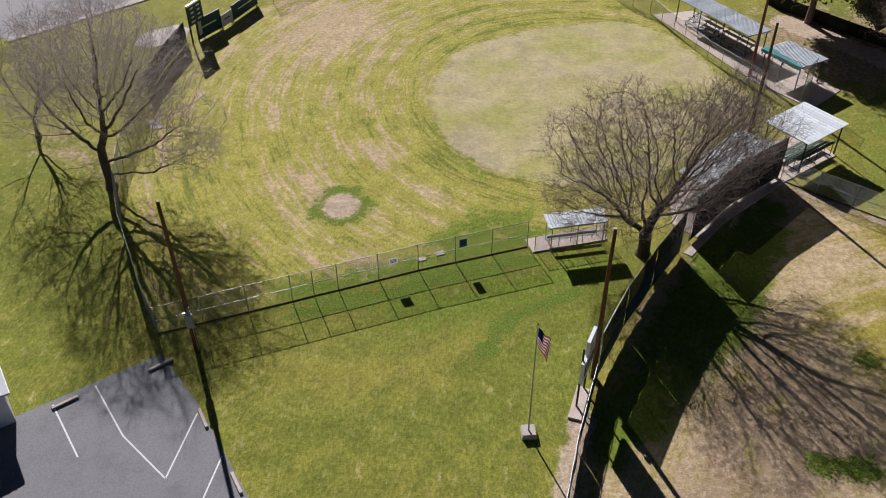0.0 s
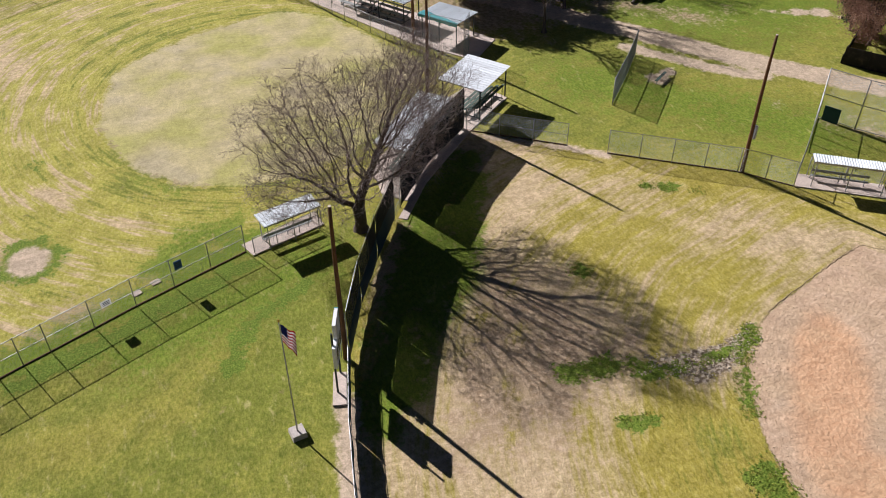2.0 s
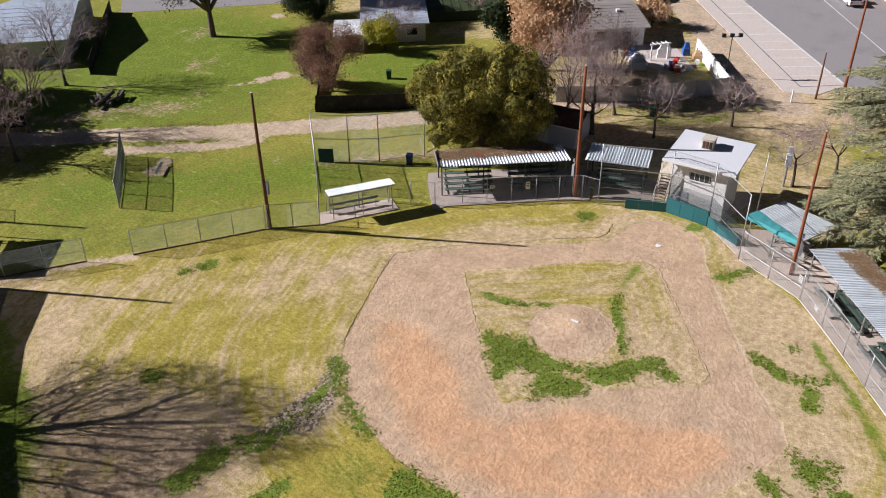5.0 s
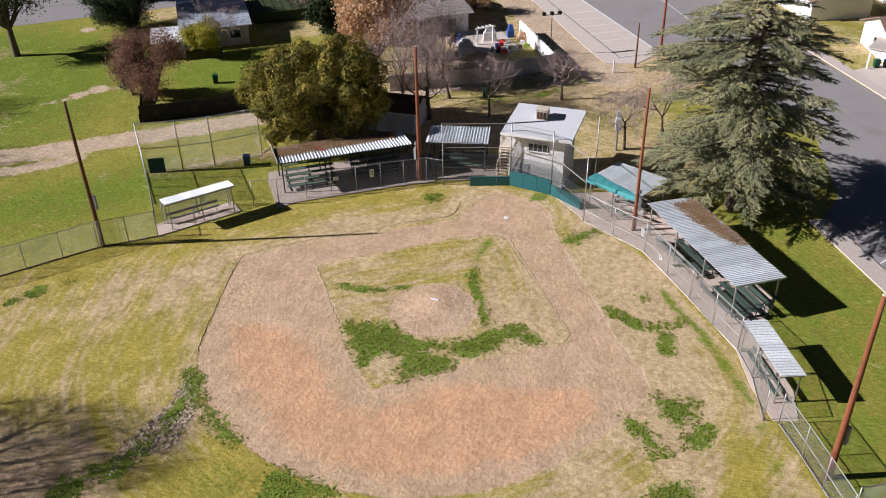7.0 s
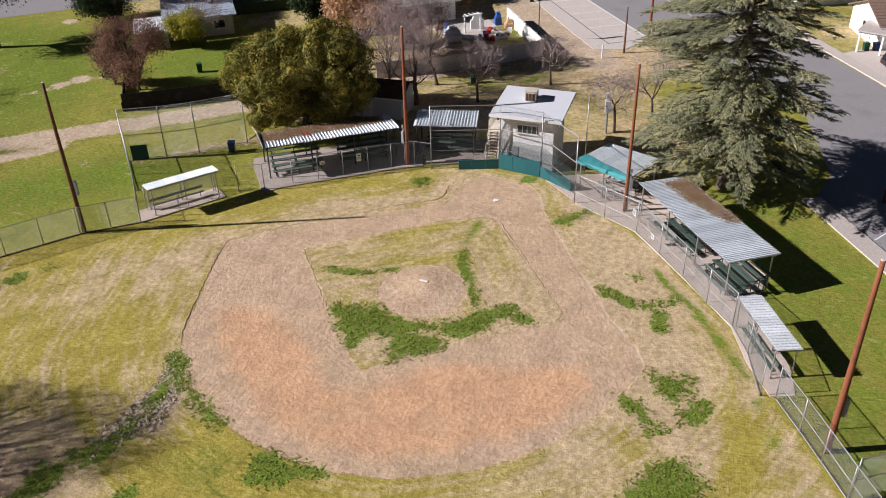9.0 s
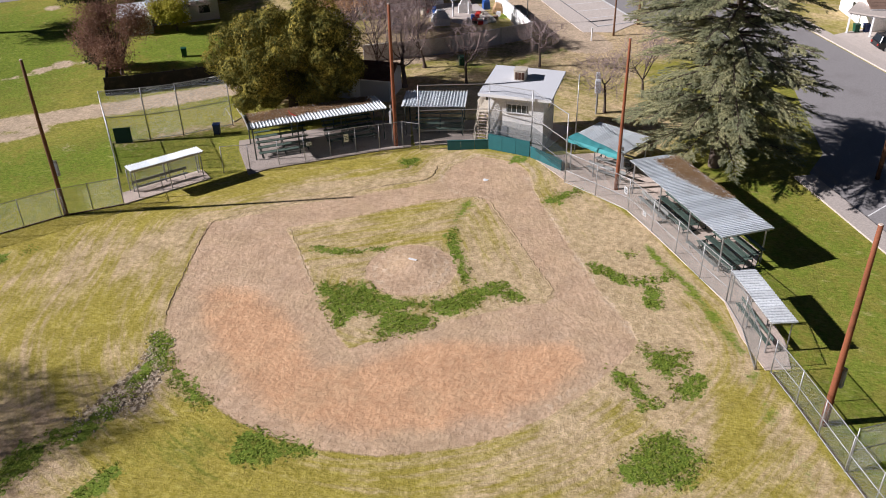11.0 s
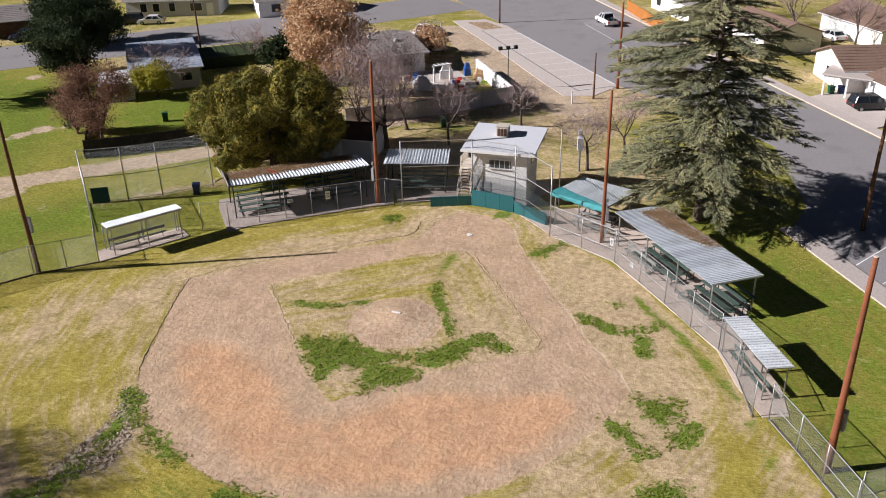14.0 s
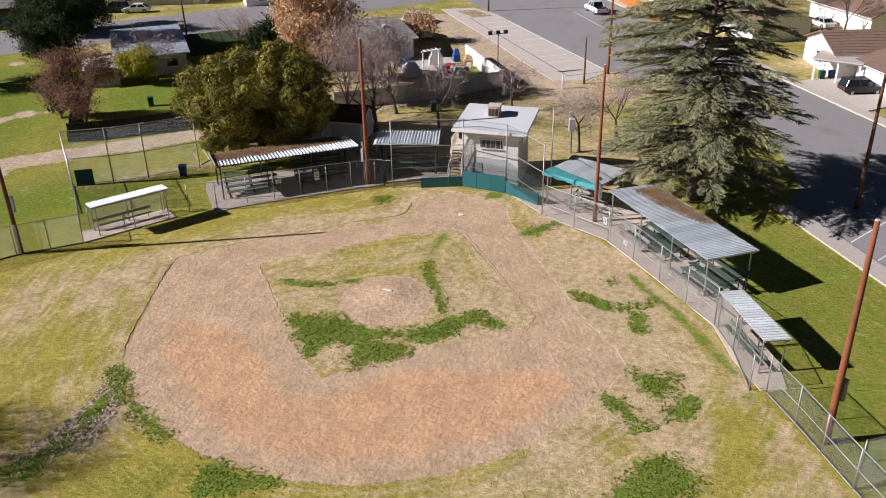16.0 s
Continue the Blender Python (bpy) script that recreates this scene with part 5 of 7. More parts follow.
# signs on the fences
for x, y, turn, z, w, h, mat, label in (
    (-6.9, 47.92, 0.43, 1.4, 0.75, 0.55, "flagwhite", "white and blue notice on a chain-link fence"), (-1.75, 50.15, 0.40, 1.5, 0.6, 0.75, "blue", "pale blue notice on a chain-link fence"),
    (60.0, 34.2, T3, 1.5, 0.45, 0.3, "white", "small white notice on a fence"), (62.0, 31.6, T3, 1.3, 0.4, 0.75, "white", "tall white notice on a fence"),
    (60.9, 6.9, T1, 0.8, 0.5, 0.6, "white", "white notice on the bleacher fence"), (58.0, 5.0, T1, 0.7, 0.4, 0.4, "white", "small white notice on the bleacher fence")):
    root = thing("sign", x, y, z, turn, label, "sign", "fence notices")
    part("board", Geo().box(0, -0.06, 0, w, 0.025, h), M[mat], root)
    for k in range(3):
        part("text_bar", Geo().box(0, -0.078, h * (0.25 + 0.22 * k), w * 0.7, 0.008, h * 0.09), M["car_navy"], root)


# plank bench on the trodden patch beside the practice backstop
bench(46.6, 64.4, math.atan2(1.7, 2.4), 2.4, "dark plank bench on a bare patch beside a backstop", "bench", False, 0.0)
# ---- scorekeeper's booth ----
def booth():
    root = thing("scorer_booth", 69.95, 17.95, 0, radians(2.0), "white two-storey scorer's booth with a flat pale roof", "building")
    w, d, h = 4.6, 4.9, 4.95
    g = Geo().box(0, 0, 0, w, d, h)
    part("wall", g, M["plaster"], root)
    roof = Geo()
    v = [(-3.15, -3.25, 5.05), (2.95, -3.25, 5.45), (2.95, 3.15, 5.45), (-3.15, 3.15, 5.05)]
    roof.add(v + [(x, y, z + 0.2) for x, y, z in v], [(3, 2, 1, 0), (4, 5, 6, 7), (0, 1, 5, 4), (1, 2, 6, 5), (2, 3, 7, 6), (3, 0, 4, 7)])
    part("roof", roof, M["siding"], root, "flat pale blue-grey roof")
    part("fascia", Geo().box(-3.17, -0.05, 5.02, 0.05, 6.42, 0.24), M["white"], root)
    cool = part("cooler", Geo().box(0.6, 0.3, 5.4, 1.0, 1.0, 0.95), M["cream"], root, "rusty cream evaporative cooler")
    for y in (-0.3, 0.0, 0.3):
        part("grille", Geo().box(0.08, 0.3 + y, 5.55, 0.04, 0.22, 0.65), M["darkshingle"], cool)
    part("lid", Geo().box(0.6, 0.3, 6.35, 1.1, 1.1, 0.06), M["cream"], cool)
    win = part("window", Geo().box(-w / 2 - 0.02, -0.1, 3.50, 0.06, 1.9, 0.72), M["darksteel"], root, "wide dark scorer's window with bars")
    for i in range(5):
        part("bar", Geo().box(-w / 2 - 0.07, -0.95 + i * 0.43, 3.50, 0.04, 0.035, 0.72), M["white"], win)
    part("sill", Geo().box(-w / 2 - 0.08, -0.1, 3.42, 0.16, 2.1, 0.07), M["white"], win)
    part("lintel", Geo().box(-w / 2 - 0.06, -0.1, 4.22, 0.12, 2.1, 0.10), M["white"], win)
    door = part("door", Geo().box(0.6, d / 2 + 0.02, 2.65, 0.95, 0.06, 2.05), M["cream"], root)
    part("handle", Geo().box(1.0, d / 2 + 0.08, 3.6, 0.12, 0.05, 0.05), M["steel"], door)
    part("window", Geo().box(0.2, -d / 2 - 0.01, 3.4, 1.2, 0.06, 0.9), M["glass"], root)
    part("ground_door", Geo().box(-w / 2 - 0.01, 1.2, 0.05, 0.06, 1.0, 2.05), M["siding"], root)
    # landing and stair on the left side
    land = part("landing", Geo().box(0.5, d / 2 + 0.75, 2.5, 2.6, 1.4, 0.12), M["cream"], root)
    for x in (-0.7, 1.7):
        part("leg", Geo().beam((x, d / 2 + 1.38, 0), (x, d / 2 + 1.38, 2.5), 0.1, 0.1), M["cream"], land)
    for i in range(7):
        part("baluster", Geo().box(-0.7 + 0.4 * i, d / 2 + 1.4, 2.6, 0.06, 0.06, 0.95), M["cream"], land)
    part("handrail", Geo().beam((-0.8, d / 2 + 1.4, 3.55), (1.8, d / 2 + 1.4, 3.55), 0.1, 0.06), M["cream"], land)
    stair = part("stair", Geo().beam((-0.8, d / 2 + 0.2, 2.45), (-2.4, d / 2 + 0.2, 0.05), 0.06, 0.25).beam((-0.8, d / 2 + 1.3, 2.45), (-2.4, d / 2 + 1.3, 0.05), 0.06, 0.25), M["cream"], root, "steep cream wooden stair")
    for i in range(10):
        k = (i + 0.5) / 10
        part("tread", Geo().box(-2.4 + 1.6 * k, d / 2 + 0.75, 0.05 + 2.4 * k, 0.26, 1.1, 0.05), M["concrete"], stair)
    for y in (0.2, 1.3):
        part("handrail", Geo().beam((-0.8, d / 2 + y, 3.5), (-2.4, d / 2 + y, 1.05), 0.06, 0.06).beam((-2.4, d / 2 + y, 0), (-2.4, d / 2 + y, 1.05), 0.06, 0.06), M["cream"], stair)


booth()
slab("booth_slab", [(67.3, 15.5), (73.5, 14.0), (74.5, 17.5), (72.8, 21.0), (67.4, 20.8)], 0.06, "pale concrete apron round the booth")
for x, y, h in ((68.6, 12.7, 7.2),):
    root = thing("steel_mast", x, y, 0, 0, "thin grey steel mast beside the booth", "mast")
    part("tube", Geo().tube((0, 0, 0), (0, 0, h), 0.05, 0.04, 8), M["steel"], root, "", True)

# ---- bases ----
home = thing("home_plate", 61.1, 18.53, 0.02, radians(176), "dusty white five-sided home plate", "base")
part("plate", Geo().slab([(-0.22, -0.22), (0.0, -0.22), (0.22, 0.0), (0.0, 0.22), (-0.22, 0.22)], 0, 0.03), M["white"], home)
rub = thing("pitcher_plate", 47.55, 19.6, 0.27, radians(-4), "dusty white pitcher's plate on the mound", "base")
part("plate", Geo().box(0, 0, 0, 0.16, 0.62, 0.04), M["white"], rub)

# ---- scoreboard on the slab beside the dividing fence ----
SB = math.atan2(2.6, 0.95)
slab("scoreboard_slab", [(5.75, 34.95), (6.6, 34.75), (7.3, 37.4), (6.5, 37.7)], 0.14, "pale concrete footing under the scoreboard")
sb = thing("scoreboard", 6.45, 36.2, 0.14, SB, "small two-tier scoreboard seen edge-on, pale back and teal edge", "scoreboard")
for x in (-0.3, 1.4):
    part("post", Geo().tube((x, 0, 0), (x, 0, 5.2), 0.07, None, 8), M["darksteel"], sb)
part("lower_board", Geo().box(0.55, -0.12, 2.5, 2.4, 0.24, 1.75), M["white"], sb)
part("upper_board", Geo().box(0.95, -0.12, 4.27, 1.55, 0.22, 1.15), M["white"], sb)
part("edge_trim", Geo().box(1.76, -0.12, 4.27, 0.06, 0.26, 1.17), M["tarp"], sb)
for k in range(3):
    part("digit_panel", Geo().box(-0.2 + 0.75 * k, -0.255, 2.95, 0.5, 0.03, 0.8), M["car_dark"], sb)

# ---- flagpole ----
fp = thing("flagpole", 3.22, 33.55, 0, 0, "slim grey flagpole with a limp striped flag on a concrete block", "flagpole")
part("footing", Geo().box(0, 0, -0.1, 0.95, 0.95, 0.5, pose(0, 0, 0, 0, 0, 8).to_3x3(), 0.9), M["pave"], fp)
part("pole", Geo().tube((0, 0, 0.4), (0, 0, 9.6), 0.055, 0.03, 10), M["steel"], fp, "", True)
part("finial", Geo().tube((0, 0, 9.6), (0, 0, 9.72), 0.09, 0.03, 8).tube((0, 0, 9.52), (0, 0, 9.6), 0.03, 0.09, 8), M["brass"], fp)


def limp(u, v):
    """A point of the hanging cloth: u from the hoist outwards, v downwards."""
    fold = 0.10 * math.sin(u * 9 + v * 1.5) * (0.3 + u)
    return (0.05 + u * 0.75 - 0.12 * u * v, fold, 9.35 - v * 1.35 - u * (0.95 + 0.35 * v))


def cloth(u0, u1, v0, v1):
    g = Geo()
    n, m = max(2, int((u1 - u0) * 12)), max(1, int((v1 - v0) * 10))
    pts = [limp(u0 + (u1 - u0) * i / n, v0 + (v1 - v0) * j / m) for i in range(n + 1) for j in range(m + 1)]
    k = len(pts)
    f = []
    for i in range(n):
        for j in range(m):
            q = i * (m + 1) + j
            f += [(q, q + 1, q + m + 2, q + m + 1), (k + q + m + 1, k + q + m + 2, k + q + 1, k + q)]
    return g.add(pts + [(x, y + 0.008, z) for x, y, z in pts], f)


flag = part("flag", cloth(0, 0.42, 0, 7 / 13), M["flagblue"], fp, "limp red, white and blue striped flag")
for i in range(13):
    part("stripe", cloth(0.42 if i < 7 else 0.0, 1.0, i / 13, (i + 1) / 13), M["flagred" if i % 2 == 0 else "flagwhite"], flag)

# ---- trees ----
def rand_dir(rng):
    z, a = rng.uniform(-1, 1), rng.uniform(0, 2 * math.pi)
    s = math.sqrt(1 - z * z)
    return Vector((s * math.cos(a), s * math.sin(a), z))


def grow(rng, out, p, d, length, r, level, plan):
    """Adds the pieces of a branch and of all that springs from it to out: (from, to, radius, radius, level)."""
    jitter, lift, kids, angle, shrink, thin = plan[level]
    steps = 4 if level < 2 else (3 if level < 4 else 2)
    nodes = []
    for i in range(steps):
        d = (d + rand_dir(rng) * jitter + Vector((0, 0, lift))).normalized()
        q = p + d * (length / steps)
        r2 = r * (1 - 0.42 / steps * (1 + 0.0 * i))
        out.append((p, q, r, r2, level))
        p, r = q, r2
        nodes.append((p.copy(), d.copy(), r))
    if level + 1 >= len(plan):
        return
    for k in range(kids):
        f = (k + rng.random()) / kids
        i = min(steps - 1, int((0.30 + 0.70 * f) * steps)) if level else steps - 1
        at, way, rr = nodes[i]
        side = way.cross(rand_dir(rng))
        if side.length < 1e-3:
            continue
        a = radians(angle) * rng.uniform(0.6, 1.25)
        nd = (way * math.cos(a) + side.normalized() * math.sin(a)).normalized()
        grow(rng, out, at, nd, length * shrink * rng.uniform(0.75, 1.2), max(rr * thin, 0.011), level + 1, plan)


def tubes(segments, sides):
    """Many open tubes in one mesh, made at once."""
    a = np.array([tuple(s[0]) for s in segments])
    b = np.array([tuple(s[1]) for s in segments])
    r = np.array([(s[2], s[3]) for s in segments])
    d = b - a
    d /= np.linalg.norm(d, axis=1, keepdims=True) + 1e-9
    ref = np.where(np.abs(d[:, 2:3]) > 0.8, [[1.0, 0, 0]], [[0, 0, 1.0]])
    u = np.cross(d, ref)
    u /= np.linalg.norm(u, axis=1, keepdims=True) + 1e-9
    w = np.cross(d, u)
    t = 2 * np.pi * np.arange(sides) / sides
    ring = u[:, None] * np.cos(t)[None, :, None] + w[:, None] * np.sin(t)[None, :, None]
    v = np.concatenate([a[:, None] + ring * r[:, :1, None], b[:, None] + ring * r[:, 1:, None]], 1).reshape(-1, 3)
    i = np.arange(sides)
    f = np.stack([i, (i + 1) % sides, sides + (i + 1) % sides, sides + i], 1)
    f = (f[None] + (np.arange(len(a)) * 2 * sides)[:, None, None]).reshape(-1, 4)
    return v, f


def raw_mesh(name, v, f, mat, smooth=False):
    me = bpy.data.meshes.new(name)
    me.from_pydata(np.asarray(v), [], np.asarray(f))
    me.materials.append(mat)
    if smooth:
        me.polygons.foreach_set("use_smooth", [True] * len(me.polygons))
    return me


def leaves(rs, centres, size, flat=0.0, long=1.6, facing=None, way=None):
    """One small pointed leaf or spray at each centre; flat leans them towards level, facing is where they look, way is where they point."""
    n = len(centres)
    nrm = rs.normal(size=(n, 3))
    nrm[:, 2] = nrm[:, 2] + flat * np.sign(nrm[:, 2] + 1e-6) * 2
    nrm /= np.linalg.norm(nrm, axis=1, keepdims=True)
    if facing is not None:
        nrm = nrm * 0.75 + facing
        nrm /= np.linalg.norm(nrm, axis=1, keepdims=True)
    u = np.cross(nrm, rs.normal(size=(n, 3))) if way is None else way + rs.normal(size=(n, 3)) * 0.25
    u /= np.linalg.norm(u, axis=1, keepdims=True)
    w = np.cross(nrm, u)
    w /= np.linalg.norm(w, axis=1, keepdims=True) + 1e-9
    s = size * rs.uniform(0.6, 1.35, (n, 1))
    bend = nrm * s * 0.18
    v = np.stack([centres - u * s * long / 2, centres + w * s / 2 + bend, centres + u * s * long / 2, centres - w * s / 2 + bend], 1).reshape(-1, 3)
    return v, np.arange(4 * n).reshape(-1, 4)


def crown_marks(rs, centre, radii, count, floor):
    """Random places in an egg-shaped crown, thicker towards its skin, that its branches grow to."""
    d = rs.normal(size=(count, 3))
    d /= np.linalg.norm(d, axis=1, keepdims=True)
    rim = 1 + 0.16 * np.sin(d[:, :1] * 4.1 + centre[0]) * np.cos(d[:, 1:2] * 3.7) + 0.10 * np.sin(d[:, 2:] * 6.0)
    p = np.array(centre) + d * rs.uniform(0.08, 1.0, (count, 1)) ** 0.5 * rim * np.array(radii)
    return p[p[:, 2] > floor]


def seek(rs, line, marks, step=0.34, near=0.5, far=4.5, rounds=110):
    """Grows branches from a stem's points towards marks until each is reached; gives the nodes and whom each springs from."""
    nodes = [np.array(q, float) for q in line]
    source = [-1] + list(range(len(line) - 1))
    marks = marks.copy()
    pts = np.array(nodes)
    gap = np.linalg.norm(marks[:, None] - pts[None], axis=2)
    best, dist = gap.argmin(1), gap.min(1)
    for turn in range(rounds):
        shoots = np.bincount(np.maximum(source, 0), minlength=len(nodes))
        live = (dist < (far if turn > 14 else 99)) & (shoots[best] < 4)
        if not live.any():
            break
        pull = marks[live] - np.array(nodes)[best[live]]
        pull /= np.linalg.norm(pull, axis=1, keepdims=True) + 1e-9
        total = np.zeros((len(nodes), 3))
        np.add.at(total, best[live], pull)
        grown = np.unique(best[live])
        way = total[grown] / (np.linalg.norm(total[grown], axis=1, keepdims=True) + 1e-9) + rs.normal(size=(len(grown), 3)) * 0.16
        way /= np.linalg.norm(way, axis=1, keepdims=True) + 1e-9
        fresh = np.array(nodes)[grown] + way * step
        first = len(nodes)
        nodes += list(fresh)
        source += [int(g) for g in grown]
        gap = np.linalg.norm(marks[:, None] - fresh[None], axis=2)
        closer = gap.min(1) < dist
        best, dist = np.where(closer, gap.argmin(1) + first, best), np.minimum(gap.min(1), dist)
        keep = dist > near
        marks, best, dist = marks[keep], best[keep], dist[keep]
        if not len(marks):
            break
    return np.array(nodes), source


def spray(rs, out, p, way, size, fine=0.0082):
    """A twig of three joints with a side shoot at each."""
    d = way + rs.normal(size=3) * 0.42 + np.array([0, 0, 0.22])
    for k in range(3):
        d = d / (np.linalg.norm(d) + 1e-9)
        e = p + d * size / 3
        out.append((p, e, fine - 0.002 * k, fine - 0.002 - 0.002 * k, 0))
        shoot = d + rs.normal(size=3) * 0.7
        shoot /= np.linalg.norm(shoot) + 1e-9
        out.append((e, e + shoot * size * rs.uniform(0.35, 0.65), fine * 0.74, fine * 0.52, 0))
        p, d = e, d + rs.normal(size=3) * 0.3


def spreading_tree(x, y, seed, label, line, clouds, trunk, twig="twig", twigs=3, twig_length=0.95, tip=0.013):
    """A bare tree whose limbs part and part again to fill its crown, ending in fine twigs; clouds: (centre, radii, count, lowest)."""
    rs = np.random.RandomState(seed)
    root = thing("tree", x, y, 0, 0, label, "tree", "bare winter trees")
    nodes, source = seek(rs, line, np.concatenate([crown_marks(rs, *c) for c in clouds]))
    n = len(nodes)
    load, children = np.zeros(n), np.zeros(n, int)
    for i in range(n - 1, -1, -1):
        load[i] = max(load[i], tip ** 2.05)
        if source[i] >= 0:
            load[source[i]] += load[i]
            children[source[i]] += 1
    r = load ** (1 / 2.05)
    r *= 1 + (trunk / r[0] - 1) * np.clip((r - tip) / (r[0] - tip), 0, 1) ** 0.7
    thick, thin = [], []
    for i in range(1, n):
        q = source[i]
        seg = (nodes[q], nodes[i], min(r[q], r[i] * 1.6), r[i], 0)
        (thick if r[i] > 0.055 else thin).append(seg)
        if r[i] < 0.045 and i > len(line):
            way = nodes[i] - nodes[q]
            way /= np.linalg.norm(way) + 1e-9
            for _ in range(twigs if children[i] == 0 else 1 + (i % 2)):
                spray(rs, thin, nodes[i], way, twig_length * rs.uniform(0.6, 1.25))
    thick.append((np.array([0, 0, -0.1]), np.array(line[1]) * 0.6, trunk * 1.5, trunk * 1.02, 0))
    part("trunk", raw_mesh("trunk", *tubes(thick, 7), M["bark"], True), None, root)
    part("crown", raw_mesh("crown", *tubes(thin, 3), M[twig]), None, root, "crown of bare twigs")
    return root


def bare_tree(x, y, seed, stem, limb, r, label, plan, lean=(0, 0), twig="twig", name="tree"):
    rng = random.Random(seed)
    out = []
    root = thing(name, x, y, 0, 0, label, "tree", "bare winter trees")
    shift = [list(row) for row in plan]
    shift[0][4] = limb / stem
    grow(rng, out, Vector((0, 0, -0.1)), Vector((lean[0], lean[1], 1)).normalized(), stem, r, 0, shift)
    # root flare
    out.append((Vector((0, 0, -0.1)), Vector((lean[0] * 0.3, lean[1] * 0.3, 0.5)), r * 1.6, r * 1.02, 0))
    thick = [s for s in out if s[4] <= 2]
    thin = [s for s in out if s[4] > 2]
    part("trunk", raw_mesh("trunk", *tubes(thick, 7), M["bark"], True), None, root)
    part("crown", raw_mesh("crown", *tubes(thin, 3), M[twig]), None, root, "crown of bare twigs")
    return root


def leaf_tree(x, y, seed, h, rad, r, leaf, label, clumps=150, per=170, size=0.22, base=0.25, squash=0.75, bark="bark", thin_out=0.0, clump=0.10):
    """A trunk with limbs and a crown of leaf clumps round an uneven shell."""
    rng, rs = random.Random(seed), np.random.RandomState(seed)
    root = thing("tree", x, y, 0, 0, label, "tree", "leafy trees")
    mid = h * (base + (1 - base) / 2)
    half = h * (1 - base) / 2
    out, spots = [], []
    lobes = []
    for i in range(max(7, clumps // 11)):
        d = rand_dir(rng)
        k = rng.uniform(0.45, 0.80)
        lobes.append((Vector((d.x * rad * k, d.y * rad * k, mid + d.z * half * k * (1.0 if d.z > 0 else squash))), rng.uniform(0.24, 0.40)))
    for i in range(clumps):
        at, size_k = lobes[i % len(lobes)]
        d = rand_dir(rng)
        d.z = d.z * 0.9 + 0.25
        spots.append(at + Vector((d.x * rad * size_k, d.y * rad * size_k, d.z * half * size_k * 1.1)) * rng.uniform(0.7, 1.05))
    fork = Vector((0, 0, h * base * 0.9))
    out.append((Vector((0, 0, -0.1)), fork, r * 1.25, r * 0.85, 0))
    for s in spots[:: max(1, clumps // 26)]:
        m = fork.lerp(s, 0.5) + Vector((0, 0, 0.08 * h)) + rand_dir(rng) * 0.04 * h
        out += [(fork, m, r * 0.5, r * 0.28, 1), (m, s, r * 0.28, r * 0.06, 1)]
    part("trunk", raw_mesh("trunk", *tubes(out, 7), M[bark], True), None, root)
    c = np.array([tuple(s) for s in spots])
    sizes = rs.uniform(0.6, 1.3, len(c)) * rad * clump
    pts = np.repeat(c, per, 0) + rs.normal(size=(clumps * per, 3)) * np.repeat(sizes, per)[:, None] * np.array([1, 1, 0.8])
    if thin_out:
        pts = pts[rs.uniform(size=len(pts)) > thin_out]
    pts = pts[pts[:, 2] > h * 0.06]
    look_out = pts - np.array([0, 0, mid])
    look_out /= np.linalg.norm(look_out, axis=1, keepdims=True) + 1e-9
    part("crown", raw_mesh("crown", *leaves(rs, pts, size, facing=look_out * 0.5 + [0, 0, 0.3]), M[leaf]), None, root)
    return root


def lobed_tree(x, y, seed, h, rad, r, leaf, label, lobes=92, per=2000, size=0.125):
    """A trunk with limbs and a round crown of many leaf-covered lobes with dark gaps between them."""
    rng, rs = random.Random(seed), np.random.RandomState(seed)
    root = thing("tree", x, y, 0, 0, label, "tree", "leafy trees")
    fork = Vector((0, 0, 1.2))
    out, pts, ways = [(Vector((0, 0, -0.1)), fork, r * 1.25, r * 0.85, 0)], [], []
    mid, half = h * 0.50, h * 0.42
    for i in range(lobes):
        z = 1 - 1.86 * (i + 0.5) / lobes
        a = i * 2.39996 + rng.uniform(-0.35, 0.35)
        s = math.sqrt(max(0.0, 1 - z * z))
        k = (rng.uniform(0.72, 1.0) if i % 4 else rng.uniform(0.42, 0.6)) * (1.0 + 0.12 * noise.noise((math.cos(a) * s * 1.7, math.sin(a) * s * 1.7, z * 1.7)))
        at = Vector((math.cos(a) * s * rad * k, math.sin(a) * s * rad * k, mid + z * half * k))
        m = fork.lerp(at, 0.5) + rand_dir(rng) * 0.04 * h
        out += [(fork, m, r * 0.4, r * 0.2, 1), (m, at, r * 0.2, r * 0.05, 1)]
        size_k = rad * rng.uniform(0.14, 0.26)
        d = rs.normal(size=(per, 3))
        d /= np.linalg.norm(d, axis=1, keepdims=True)
        bump = 1 + 0.35 * np.sin(d[:, :1] * 5 + i) * np.sin(d[:, 1:2] * 5 + 2 * i) * np.cos(d[:, 2:] * 4)
        ways.append(d)
        pts.append(np.array(tuple(at)) + d * bump * size_k * rs.uniform(0.84, 1.06, (per, 1)) * np.array([1, 1, 0.9]))
    part("trunk", raw_mesh("trunk", *tubes(out, 7), M["bark"], True), None, root)
    pts, ways = np.concatenate(pts), np.concatenate(ways)
    ways = ways[pts[:, 2] > 0.5]
    pts = pts[pts[:, 2] > 0.5]
    part("crown", raw_mesh("crown", *leaves(rs, pts, size, facing=ways * 2.0), M[leaf]), None, root)
    return root


